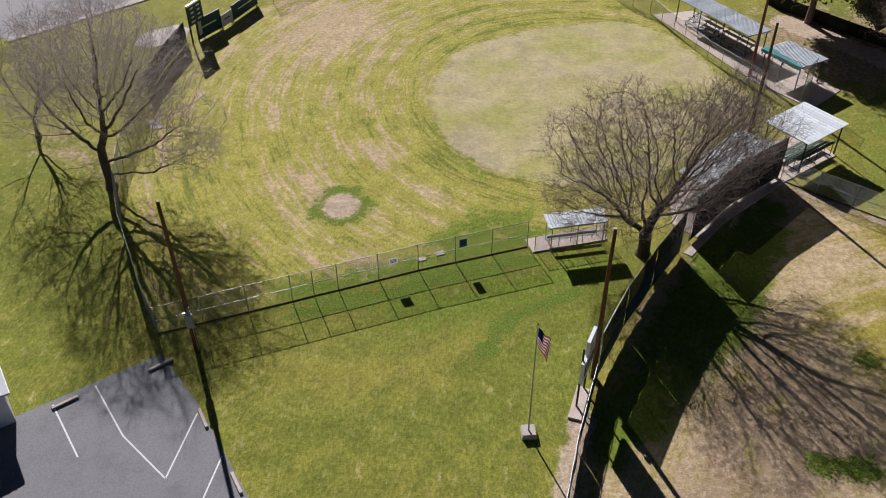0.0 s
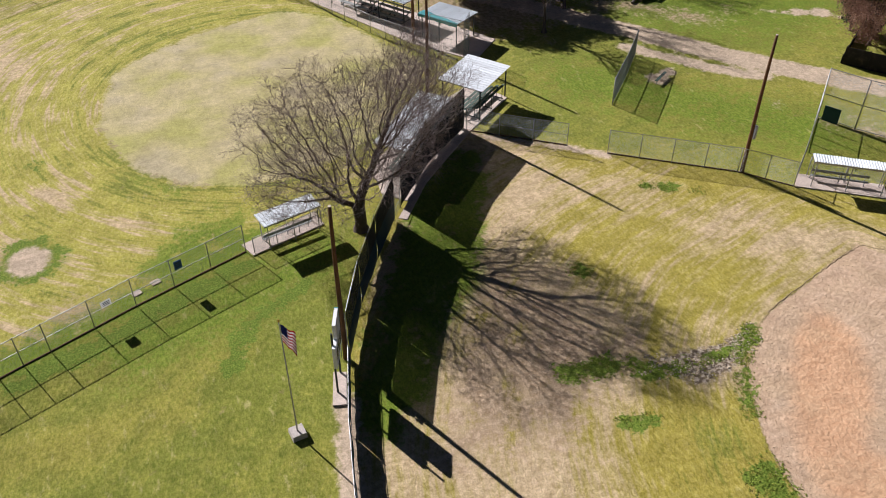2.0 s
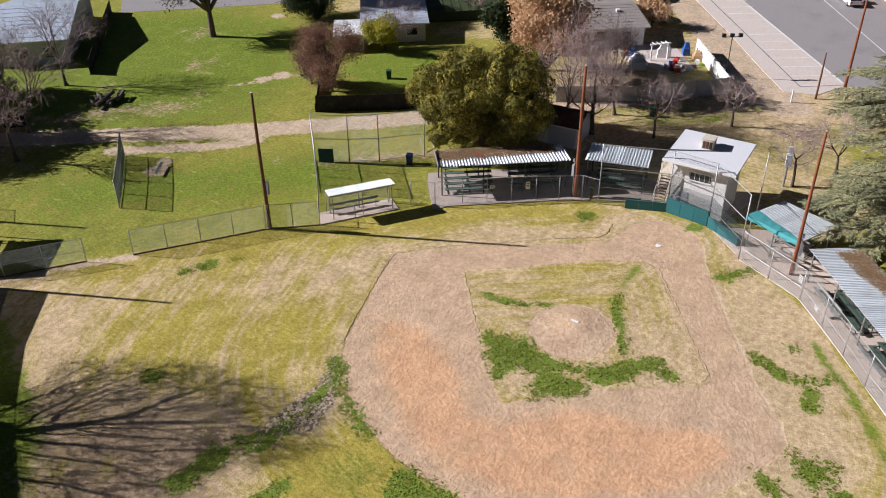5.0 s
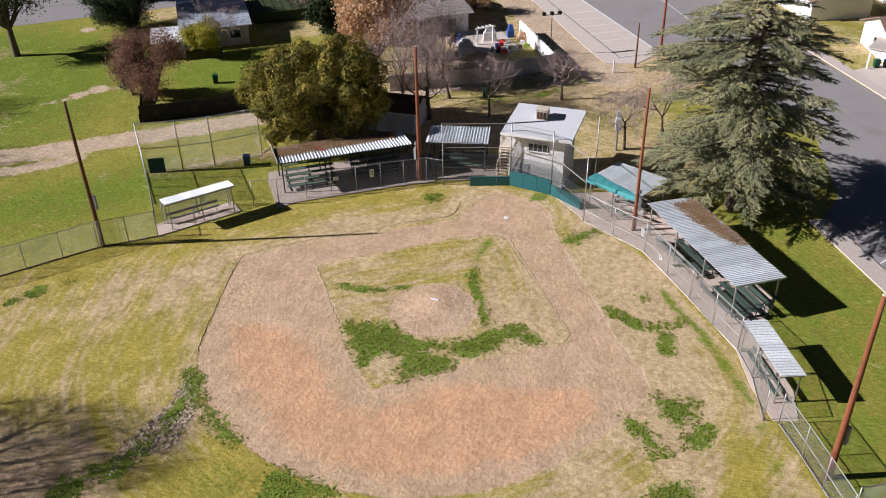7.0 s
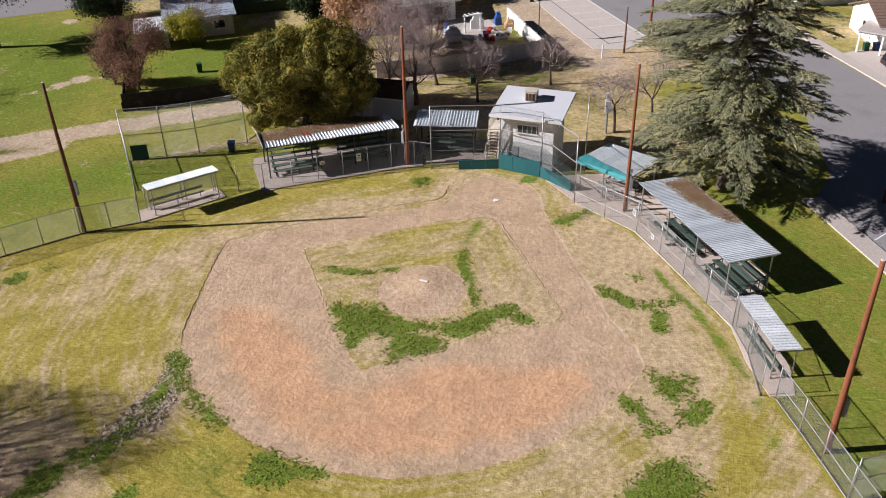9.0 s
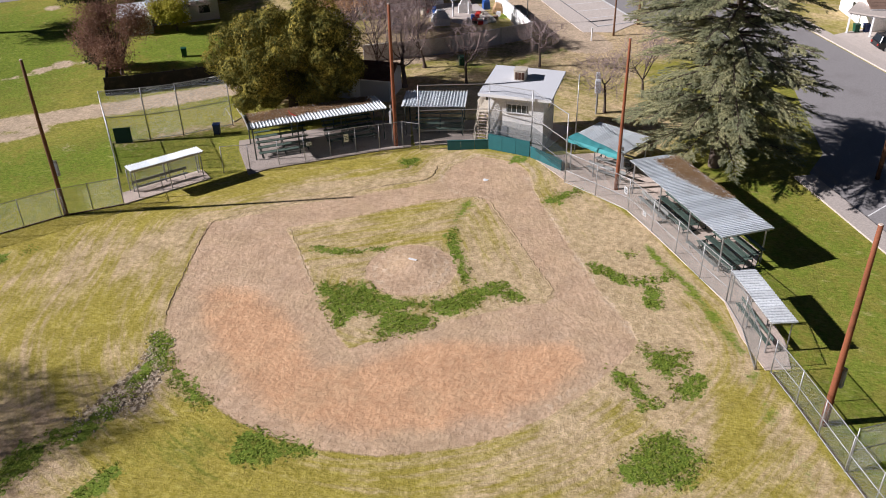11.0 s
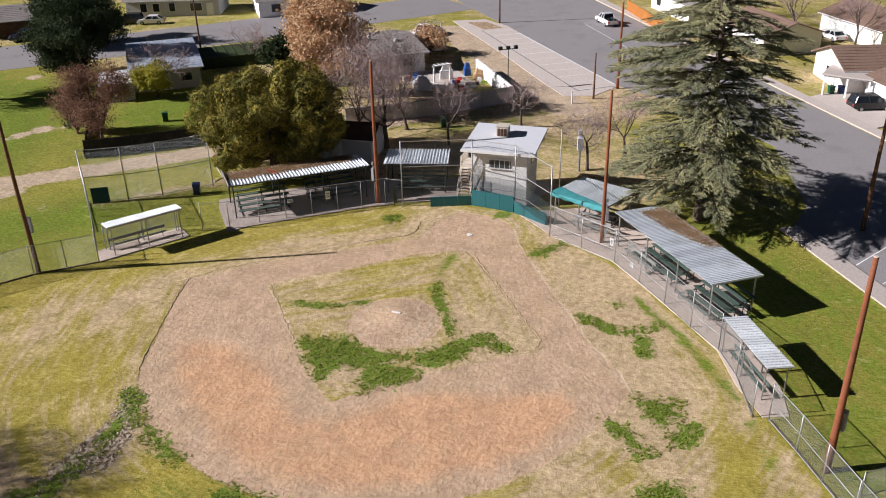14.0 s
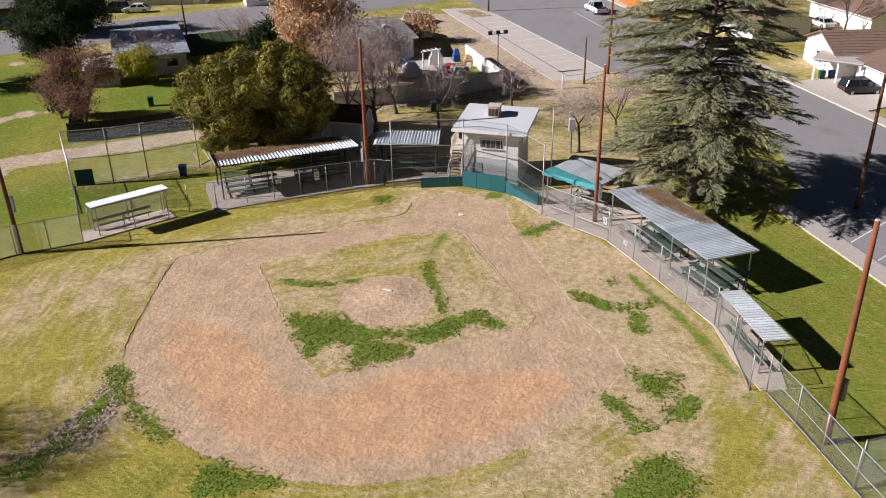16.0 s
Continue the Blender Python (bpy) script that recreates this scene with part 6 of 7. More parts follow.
def cedar(x, y, seed, h, rad, label):
    """Tiers of broad flat boughs, each a plate of branchlets with tufts of short needles and drooping tips."""
    rng, rs = random.Random(seed), np.random.RandomState(seed)
    root = thing("cedar_tree", x, y, 0, 0, label, "tree")
    part("trunk", raw_mesh("trunk", *tubes([(Vector((0, 0, -0.1)), Vector((0.2, 0.1, h * 0.5)), 0.55, 0.34, 0), (Vector((0.2, 0.1, h * 0.5)), Vector((0.1, 0, h)), 0.34, 0.05, 0)], 10), M["bark"], True), None, root)
    boughs, pts, ways = [], [], []

    def tuft(at, way, side, spread, count):
        for _ in range(count):
            a = rng.uniform(-1.0, 1.0) * spread
            d = way * math.cos(a) + side * math.sin(a)
            o = rng.uniform(0.02, 0.24)
            pts.append((at.x + d.x * o + rng.gauss(0, 0.025), at.y + d.y * o + rng.gauss(0, 0.025), at.z - 0.16 * o + rng.gauss(0, 0.022)))
            ways.append((d.x, d.y, -0.22 + rng.gauss(0, 0.12)))

    def branchlet(p, way, side, length, droop):
        m = max(2, int(length / 0.20))
        last = p
        for j in range(m):
            o = length * (j + 1) / m
            at = p + way * o + Vector((0, 0, 0.05 * o - droop * o * o))
            tuft(at, way, side, 0.85, 9)
            if j % 2 == 0 and rng.random() < 0.2:
                tuft(at + Vector((0, 0, -1)) * rng.uniform(0.1, 0.3), way, side, 1.0, 4)
            last = at
        boughs.append((p, last, 0.025, 0.008, 1))

    z, turn = 2.6, 0.0
    while z < h - 0.5:
        k = (z - 1.9) / (h - 1.9)
        reach = rad * float(np.interp(k, (0.0, 0.10, 0.66, 0.78, 0.88, 1.0), (0.90, 1.0, 0.98, 0.64, 0.42, 0.08)))
        count = 8 if k < 0.7 else 6
        for i in range(count):
            turn += 2.39996
            a = turn + rng.uniform(-0.3, 0.3)
            L = reach * (0.92 + 0.55 * noise.noise((math.cos(a) * 1.6, math.sin(a) * 1.6, z * 0.33)) + rng.uniform(-0.12, 0.16)) * (1 + 0.13 * (0.95 * math.sin(a) - 0.32 * math.cos(a)))
            zz = z + rng.uniform(-0.35, 0.35)
            way = Vector((math.cos(a), math.sin(a), 0))
            side = Vector((-way.y, way.x, 0))
            rise, fall, curl = rng.uniform(0.10, 0.30), rng.uniform(0.20, 0.36), rng.uniform(-0.10, 0.10)
            n = max(5, int(L / 0.34))
            p = Vector((0.1, 0.05, zz))
            for j in range(n):
                s = (j + 1) / n
                q = Vector((way.x * L * s, way.y * L * s, zz + L * (rise * s - fall * s * s))) + side * curl * L * s * s
                boughs.append((p, q, 0.10 * (1 - 0.85 * s) + 0.012, 0.095 * (1 - s) + 0.01, 1))
                if s > 0.16:
                    width = (0.20 * L + 0.25) * math.sin(math.pi * min(1.0, 0.20 + (s - 0.16) * 0.84)) + 0.15
                    for sign in (-1, 1):
                        if rng.random() < 0.9:
                            fan = (side * sign * rng.uniform(0.6, 0.95) + way * rng.uniform(0.85, 1.2)).normalized()
                            branchlet(q, fan, Vector((-fan.y, fan.x, 0)), width * rng.uniform(0.6, 1.2), rng.uniform(0.06, 0.16))
                p = q
            branchlet(p, way, side, 0.8, 0.3)
        z += rng.uniform(0.80, 1.10) if k < 0.6 else 0.72
    part("bough_frame", raw_mesh("bough_frame", *tubes(boughs, 4), M["bark"], True), None, root)
    part("crown", raw_mesh("crown", *leaves(rs, np.array(pts), 0.060, 1.1, 5.2, way=np.array(ways)), M["leaf_cedar"]), None, root, "flat tufted grey-green needle sprays")
    return root


# big bare trees on the far field
spreading_tree(12.4, 51.9, 14, "large bare spreading tree beside a windscreen fence", [(0, 0, -0.1), (0.0, 0.05, 0.7), (0.0, 0.15, 1.4), (-0.05, 0.2, 1.9)],
               [((0.2, 1.4, 8.2), (7.8, 7.2, 5.0), 2000, 2.6), ((-4.5, 0.5, 5.0), (4.0, 4.0, 2.2), 800, 2.2), ((6.0, 4.4, 10.0), (2.8, 2.7, 4.4), 1300, 4.0), ((3.6, 1.0, 5.2), (4.2, 3.0, 1.8), 260, 3.0), ((5.0, -0.8, 11.4), (3.4, 3.0, 2.9), 1000, 5.0)], 0.50, "twig", 5, 1.15)
spreading_tree(-32.9, 58.2, 23, "large bare tree at the outfield fence", [(0, 0, -0.1), (-0.1, 0.2, 1.2), (-0.3, 0.5, 2.4), (-0.4, 0.8, 3.4)],
               [((0.2, 3.0, 10.8), (6.2, 5.6, 6.2), 3200, 4.0), ((-6.0, 1.5, 7.2), (3.4, 3.0, 4.2), 420, 3.6), ((7.2, -1.2, 6.0), (4.4, 4.0, 3.0), 760, 3.2), ((5.2, 1.8, 10.0), (4.6, 4.4, 4.8), 760, 5.0)], 0.40, "greytwig", 4, 1.1)
SMALL = [(0.08, 0.02, 5, 38, 1.0, 0.62), (0.15, 0.07, 5, 38, 0.68, 0.58), (0.18, 0.05, 5, 40, 0.62, 0.58), (0.22, 0.04, 4, 42, 0.62, 0.6), (0.25, 0.03, 3, 40, 0.6, 0.6), (0.25, 0.02, 0, 0, 0, 0)]

# trees behind the diamond
for x, y, seed, stem, limb, r, label, lean in (
    (84.6, 33.0, 47, 2.2, 3.8, 0.18, "bare tree before a block wall", (0, 0)), (90.5, 36.2, 53, 2.0, 3.2, 0.2, "bare tree in a walled yard", (0, 0)),
    (79.5, 36.8, 59, 2.2, 4.2, 0.2, "bare tree behind the bleachers", (0.1, -0.1)), (83.0, 9.0, 61, 2.0, 2.6, 0.16, "bare tree beside a cedar", (0, 0.1))):
    bare_tree(x, y, seed, stem, limb, r, label, SMALL, lean, "paletwig")
for x, y, seed, label, fork, cloud, r in (
    (78.6, 32.9, 31, "bare many-branched tree behind the bleachers", 1.5, ((0.2, 0.6, 5.8), (4.4, 4.2, 3.6), 800, 2.0), 0.24), (81.2, 27.0, 37, "small bare tree on dry grass", 2.0, ((0.2, 0, 4.6), (2.7, 2.7, 2.1), 360, 2.2), 0.13),
    (88.4, 21.0, 41, "small bare tree on dry grass", 1.9, ((0, 0, 4.0), (2.6, 2.6, 1.8), 320, 2.0), 0.12), (78.1, 11.9, 43, "small bare tree with a pale trunk", 1.8, ((-0.3, 0.3, 4.0), (2.7, 2.7, 2.0), 360, 2.0), 0.13)):
    spreading_tree(x, y, seed, label, [(0, 0, -0.1), (0.03, 0.02, fork * 0.5), (0, 0.08, fork)], [cloud], r, "paletwig", 5, 0.7)
for x, y, seed, stem, limb, label in ((46.3, 84.5, 67, 2.4, 4.0, "dark bare tree beside the dirt path"), (57.0, 93.0, 71, 2.6, 4.2, "pale bare tree before a white house"), (51.0, 95.0, 73, 2.4, 3.6, "pale bare tree before a white house"),
                                      (41.3, 79.3, 77, 3.2, 3.4, "bare twiggy tree in shade"), (-43.0, 66.0, 79, 2.0, 4.4, "bare tree beyond the outfield fence"), (107.0, 65.4, 83, 0.5, 2.2, "bare multi-stemmed shrub before a hedge")):
    bare_tree(x, y, seed, stem, limb, 0.22, label, SMALL, (0, 0), "paletwig")
lobed_tree(70.2, 41.4, 101, 10.6, 6.9, 0.45, "leaf_olive", "big round olive-green tree behind the bleachers")
cedar(69.5, 0.9, 103, 21.0, 6.9, "huge grey-green cedar with drooping boughs")
leaf_tree(73.0, 64.2, 107, 8.0, 4.5, 0.2, "leaf_red", "tree with reddish-brown dead leaves", 150, 170, 0.11, 0.10, 1.0, thin_out=0.25, clump=0.13)
leaf_tree(86.5, 42.8, 109, 13.5, 5.0, 0.3, "leaf_tan", "tall tree with tan dead leaves", 150, 130, 0.21, 0.22, 1.0, thin_out=0.2, clump=0.12)
leaf_tree(92.5, 46.5, 111, 12.5, 4.6, 0.3, "leaf_tan", "tall tree with tan dead leaves", 130, 130, 0.21, 0.25, 1.0, thin_out=0.25, clump=0.12)
leaf_tree(116.5, 41.5, 112, 4.2, 2.6, 0.12, "leaf_tan", "low tree with tan dead leaves beside parked cars", 60, 60, 0.2, 0.15, 1.0, thin_out=0.2, clump=0.22)
leaf_tree(87.9, 67.4, 113, 4.6, 2.9, 0.14, "leaf_yellow", "yellow-green shrub before a blue-roofed house", 80, 80, 0.16, 0.15, 0.9, clump=0.13)
bare_tree(88.5, 67.9, 115, 1.2, 3.0, 0.12, "pale bare shrub against a blue roof", SMALL, (0, 0), "paletwig", "shrub")
leaf_tree(93.5, 84.0, 117, 13.0, 6.2, 0.4, "leaf_dark", "dark dense pine tree beside a street", 260, 320, 0.15, 0.0, 1.0, clump=0.10)
leaf_tree(79.7, 91.4, 119, 11.0, 6.4, 0.4, "leaf_hedge", "half-bare dark tree on a green lawn", 130, 110, 0.18, 0.35, 0.9, thin_out=0.3, clump=0.13)
leaf_tree(36.5, 96.0, 121, 11.5, 7.5, 0.4, "leaf_hedge", "dark dense evergreen behind far bleachers", 170, 150, 0.26, 0.25, 0.9, clump=0.10)
leaf_tree(47.0, 101.0, 123, 9.5, 5.0, 0.4, "leaf_hedge", "dark dense evergreen beside the dirt path", 140, 140, 0.26, 0.22, 0.9, clump=0.10)
leaf_tree(98.5, 55.0, 127, 6.0, 4.0, 0.2, "leaf_dark", "dark tree before a side street", 90, 110, 0.22, 0.08, 0.9, clump=0.13)
leaf_tree(73.5, 67.8, 131, 5.0, 1.6, 0.15, "leaf_dark", "dark ivy-clad shrub at a yard fence", 50, 80, 0.18, 0.05, 1.0, clump=0.25)
leaf_tree(108.5, 97.5, 133, 11.5, 5.4, 0.35, "leaf_dark", "dark dense pine tree beside a street", 130, 140, 0.26, 0.05, 1.0, clump=0.10)
leaf_tree(43.5, 93.5, 161, 5.5, 3.4, 0.15, "leaf_hedge", "dark shrubs behind a black fence", 80, 90, 0.18, 0.05, 1.0, clump=0.15)
leaf_tree(47.6, 92.6, 163, 6.5, 3.0, 0.15, "leaf_hedge", "dark half-bare shrub beside a dirt path", 70, 80, 0.16, 0.08, 1.0, thin_out=0.3, clump=0.16)
for x, y, seed in ((126, -22, 141), (134, -16, 143), (139, -8, 147), (147, -2, 149), (152, 5, 151), (130, -30, 153), (160, 12, 157)):
    bare_tree(x, y, seed, 2.4, 3.4, 0.2, "bare pinkish tree behind houses", SMALL, (0, 0), "paletwig")

# ---- houses, walls and yards ----
def house(x, y, turn, w, d, h, rise, wall, roof, label, windows=(), doors=(), over=0.5, chimney=False, ridge_x=True):
    """A gabled house: local x along its front (front at y 0), depth along y; windows and doors: (side, along, width, sill, height)."""
    root = thing("house", x, y, 0, turn, label, "house", "houses")
    g = Geo()
    if ridge_x:
        v = [(0, 0, 0), (w, 0, 0), (w, d, 0), (0, d, 0), (0, 0, h), (w, 0, h), (w, d, h), (0, d, h), (0, d / 2, h + rise), (w, d / 2, h + rise)]
        g.add(v, [(0, 1, 5, 4), (2, 3, 7, 6), (1, 2, 6, 9, 5), (3, 0, 4, 8, 7), (3, 2, 1, 0)])
        k = rise / (d / 2)
        planes = [[(-over, -over, h - over * k), (w + over, -over, h - over * k), (w + over, d / 2, h + rise), (-over, d / 2, h + rise)],
                  [(w + over, d + over, h - over * k), (-over, d + over, h - over * k), (-over, d / 2, h + rise), (w + over, d / 2, h + rise)]]
    else:
        v = [(0, 0, 0), (w, 0, 0), (w, d, 0), (0, d, 0), (0, 0, h), (w, 0, h), (w, d, h), (0, d, h), (w / 2, 0, h + rise), (w / 2, d, h + rise)]
        g.add(v, [(0, 1, 5, 8, 4), (2, 3, 7, 9, 6), (1, 2, 6, 5), (3, 0, 4, 7), (3, 2, 1, 0)])
        k = rise / (w / 2)
        planes = [[(-over, d + over, h - over * k), (-over, -over, h - over * k), (w / 2, -over, h + rise), (w / 2, d + over, h + rise)],
                  [(w + over, -over, h - over * k), (w + over, d + over, h - over * k), (w / 2, d + over, h + rise), (w / 2, -over, h + rise)]]
    part("wall", g, M[wall], root)
    for p in planes:
        top = [(a, b, c + 0.16) for a, b, c in p]
        q = part("roof", Geo().add([(a, b, c + 0.02) for a, b, c in p] + top, [(3, 2, 1, 0), (4, 5, 6, 7), (0, 1, 5, 4), (1, 2, 6, 5), (2, 3, 7, 6), (3, 0, 4, 7)]), M[roof], root)
        # shingle courses or sheet laps
        a, b, c, e = (Vector(t) for t in top)
        for i in range(1, 9):
            s = i / 9
            part("course", Geo().beam(a.lerp(e, s) + Vector((0, 0, 0.01)), b.lerp(c, s) + Vector((0, 0, 0.01)), 0.10, 0.03), M[roof], q)
        part("gutter", Geo().beam(a + Vector((0, 0, -0.08)), b + Vector((0, 0, -0.08)), 0.10, 0.12), M["white"], q)
    for kind, rows in (("window", windows), ("door", doors)):
        for side, s, ww, z, hh in rows:
            mid, a = {"front": ((s, -0.01), 0), "back": ((s, d + 0.01), math.pi), "right": ((w + 0.01, s), math.pi / 2), "left": ((-0.01, s), -math.pi / 2)}[side]
            o = part(kind, Geo().box(0, 0, z, ww, 0.06, hh), M["white" if kind == "door" else "glass"], root, at=(mid[0], mid[1], 0), turn=a)
            f = Geo().box(0, 0, z - 0.09, ww + 0.2, 0.11, 0.09).box(0, 0, z + hh, ww + 0.2, 0.11, 0.09)
            f.box(-ww / 2 - 0.05, 0, z, 0.09, 0.11, hh).box(ww / 2 + 0.05, 0, z, 0.09, 0.11, hh)
            part("frame", f, M["white"], o, at=(0, 0, 0))
    if chimney:
        part("vent", Geo().box(w * 0.3, d * 0.4, h + rise * 0.7, 0.4, 0.4, 0.9), M["white"], root)
        part("vent", Geo().box(w * 0.7, d * 0.3, h + rise * 0.5, 0.5, 0.5, 0.6), M["white"], root)
    return root


def walling(name, points, h, mat, label, thick=0.2, bay=2.4):
    """A free-standing wall or board fence in bays."""
    root = thing(name, points[0][0], points[0][1], 0, 0, label, "wall", "yard walls")
    base = Vector((*points[0], 0))
    for a, b in zip(points, points[1:]):
        a, b = Vector((*a, 0)) - base, Vector((*b, 0)) - base
        run, turn = (b - a).length, math.atan2((b - a).y, (b - a).x)
        n = max(1, round(run / bay))
        for i in range(n):
            part("panel", Geo().box((i + 0.5) * run / n, 0, 0, run / n - 0.015, thick, h + random.uniform(-0.02, 0.02)), M[mat], root, at=a, turn=turn)
            part("post", Geo().box(i * run / n, 0, 0, 0.16, thick + 0.08, h + 0.08), M[mat], root, at=a, turn=turn)
    return root


W = math.atan2
house(88.7, 71.5, W(-0.787, 0.617), 8.3, 16.5, 2.6, 0.45, "siding", "blueroof", "pale house with a blue-grey metal roof and vents", [("front", 1.6, 1.0, 0.9, 1.1), ("front", 6.5, 1.4, 1.0, 1.0)], [("front", 4.0, 0.95, 0.05, 2.0)], 0.5, True)
house(102.4, 45.6, W(-0.75, 0.66), 8.4, 13.5, 2.7, 1.1, "plaster", "greyshingle", "low white house with a grey shingle roof", [("front", 2.0, 2.2, 0.9, 1.3), ("front", 6.0, 1.2, 1.0, 1.0)], [("front", 4.3, 0.95, 0.05, 2.0)], 0.6, True)
house(96.5, 51.5, W(-6.0, 3.0), 5.5, 6.0, 2.5, 1.1, "plaster", "greyshingle", "small white outbuilding with a grey roof", [("front", 2.5, 1.2, 0.9, 1.0)], [], 0.4)
house(84.0, 72.6, W(-0.787, 0.617), 3.7, 6.0, 2.2, 0.2, "siding", "roof", "small white sheet-roofed garden shed", [], [("front", 1.8, 0.9, 0.05, 1.9)], 0.3)
house(73.9, 38.4, W(-5.2, 0.4), 5.6, 4.0, 2.4, 0.9, "siding", "darkshingle", "small shed with a dark red-brown roof in shade", [], [("front", 2.0, 0.9, 0.05, 1.9)], 0.4)
house(119.6, -10.0, W(-3.0, -8.8), 9.3, 11.0, 2.9, 1.7, "plaster", "shingle", "white stucco house with a brown shingle roof", [("front", 4.6, 1.6, 0.9, 1.2)], [], 0.5, False, False)
house(109.6, -15.2, W(-3.2, -6.0), 9.0, 8.0, 2.6, 1.2, "plaster", "shingle", "white house front with garage door and brown roof", [("front", 6.5, 1.8, 0.9, 1.2)], [("front", 2.5, 3.6, 0.05, 2.1)], 0.5)
house(137.0, 2.6, W(-0.52, -0.854), 12.0, 9.0, 2.8, 1.5, "plaster", "shingle", "white house behind an orange board fence", [("front", 3, 1.5, 0.9, 1.2)], [], 0.5)
house(158.0, 15.0, W(-0.52, -0.854), 14.0, 9.0, 2.8, 1.5, "plaster", "greyshingle", "pale house beside the far street", [("front", 3, 1.5, 0.9, 1.2)], [], 0.5)
house(146.0, -12.0, W(-0.52, -0.854), 14.0, 9.0, 2.8, 1.7, "plaster", "shingle", "brown-roofed house behind bare trees", [], [], 0.5)
house(128.4, 102.6, W(-15.0, 5.9), 16.2, 9.0, 2.9, 1.8, "siding", "greyshingle", "long pale blue house across the side street", [("front", 3.0, 1.1, 0.9, 1.4), ("front", 5.2, 1.1, 0.9, 1.4), ("front", 8.0, 1.0, 0.9, 1.4), ("front", 12.2, 2.0, 0.9, 1.3)], [("front", 14.6, 1.1, 0.05, 2.1)], 0.5)
house(133.5, 79.0, W(-12.0, 9.0), 13.0, 9.0, 2.9, 1.8, "plaster", "greyshingle", "pale house with a front path across the side street", [("front", 3, 1.6, 0.9, 1.3), ("front", 9.5, 1.6, 0.9, 1.3)], [("front", 6.5, 1.1, 0.05, 2.1)], 0.5)
house(107.0, 116.0, W(-12.0, 9.0), 13.0, 8.0, 2.8, 1.6, "darkshingle", "greyshingle", "dark red house behind trees", [("front", 3, 1.6, 0.9, 1.3)], [], 0.5)
house(55.6, 106.2, W(-6.7, 6.6), 9.6, 20.0, 3.2, 1.8, "siding", "blueroof", "white house seen through bare trees", [("front", 4, 1.6, 0.9, 1.3), ("front", 7.4, 1.4, 0.9, 1.3), ("right", 6, 1.6, 0.9, 1.3), ("right", 13, 1.6, 0.9, 1.3)], [("right", 9.5, 1.0, 0.05, 2.1)], 0.5)
house(-29.5, 32.4, W(3.9, -3.0), 11.0, 7.0, 2.75, 0.25, "white", "siding", "low white flat-roofed park building", [("front", 3, 1.2, 1.0, 1.0)], [("front", 6, 1.0, 0.05, 2.0)], 0.35)

carport = thing("carport", 109.4, -10.4, 0, W(-3.4, -1.0), "white carport with a flat pale roof beside a house", "carport")
part("roof", Geo().box(2.6, 2.2, 2.55, 5.6, 4.8, 0.16), M["pave"], carport)
part("beam", Geo().beam((0, 0.1, 2.45), (5.2, 0.1, 2.45), 0.14, 0.2), M["white"], carport)
for px, py in ((0.15, 0.1), (2.7, 0.1), (5.1, 0.1), (0.15, 4.2), (5.1, 4.2)):
    part("post", Geo().box(px, py, 0, 0.2, 0.2, 2.45), M["white"], carport)
walling("yard_wall", [(97.7, 24.5), (109.0, 32.3)], 1.9, "plaster", "sunlit white plastered yard wall")
walling("yard_wall", [(97.3, 24.6), (94.6, 27.3), (91.6, 30.2), (88.8, 33.4), (84.4, 40.2)], 1.9, "block", "grey block yard wall")
walling("yard_fence", [(67.3, 61.6), (72.9, 54.2), (78.0, 49.0)], 1.9, "blackcloth", "yard fence covered with black cloth", 0.05, 2.6)
walling("yard_fence", [(67.3, 61.8), (79.3, 71.0), (86.0, 76.5)], 0.9, "blackcloth", "side yard fence covered with black cloth", 0.05, 2.6)
walling("yard_fence", [(61.0, 93.5), (79.5, 113.0)], 1.9, "blackcloth", "dark board fence along a lawn", 0.05, 2.6)
walling("yard_fence", [(33.0, 101.0), (40.0, 93.3), (47.2, 85.9)], 1.5, "blackcloth", "low dark fence beside a dirt path", 0.05, 2.6)
walling("hedge", [(103.6, 71.6), (110.4, 63.2)], 1.5, "leaf_dark", "broad clipped dark hedge beside the side street", 7.0, 1.2)
walling("board_fence", [(154.0, 18.6), (135.0, 9.6)], 1.8, "orange_wood", "new orange wooden board fence", 0.06, 0.35)


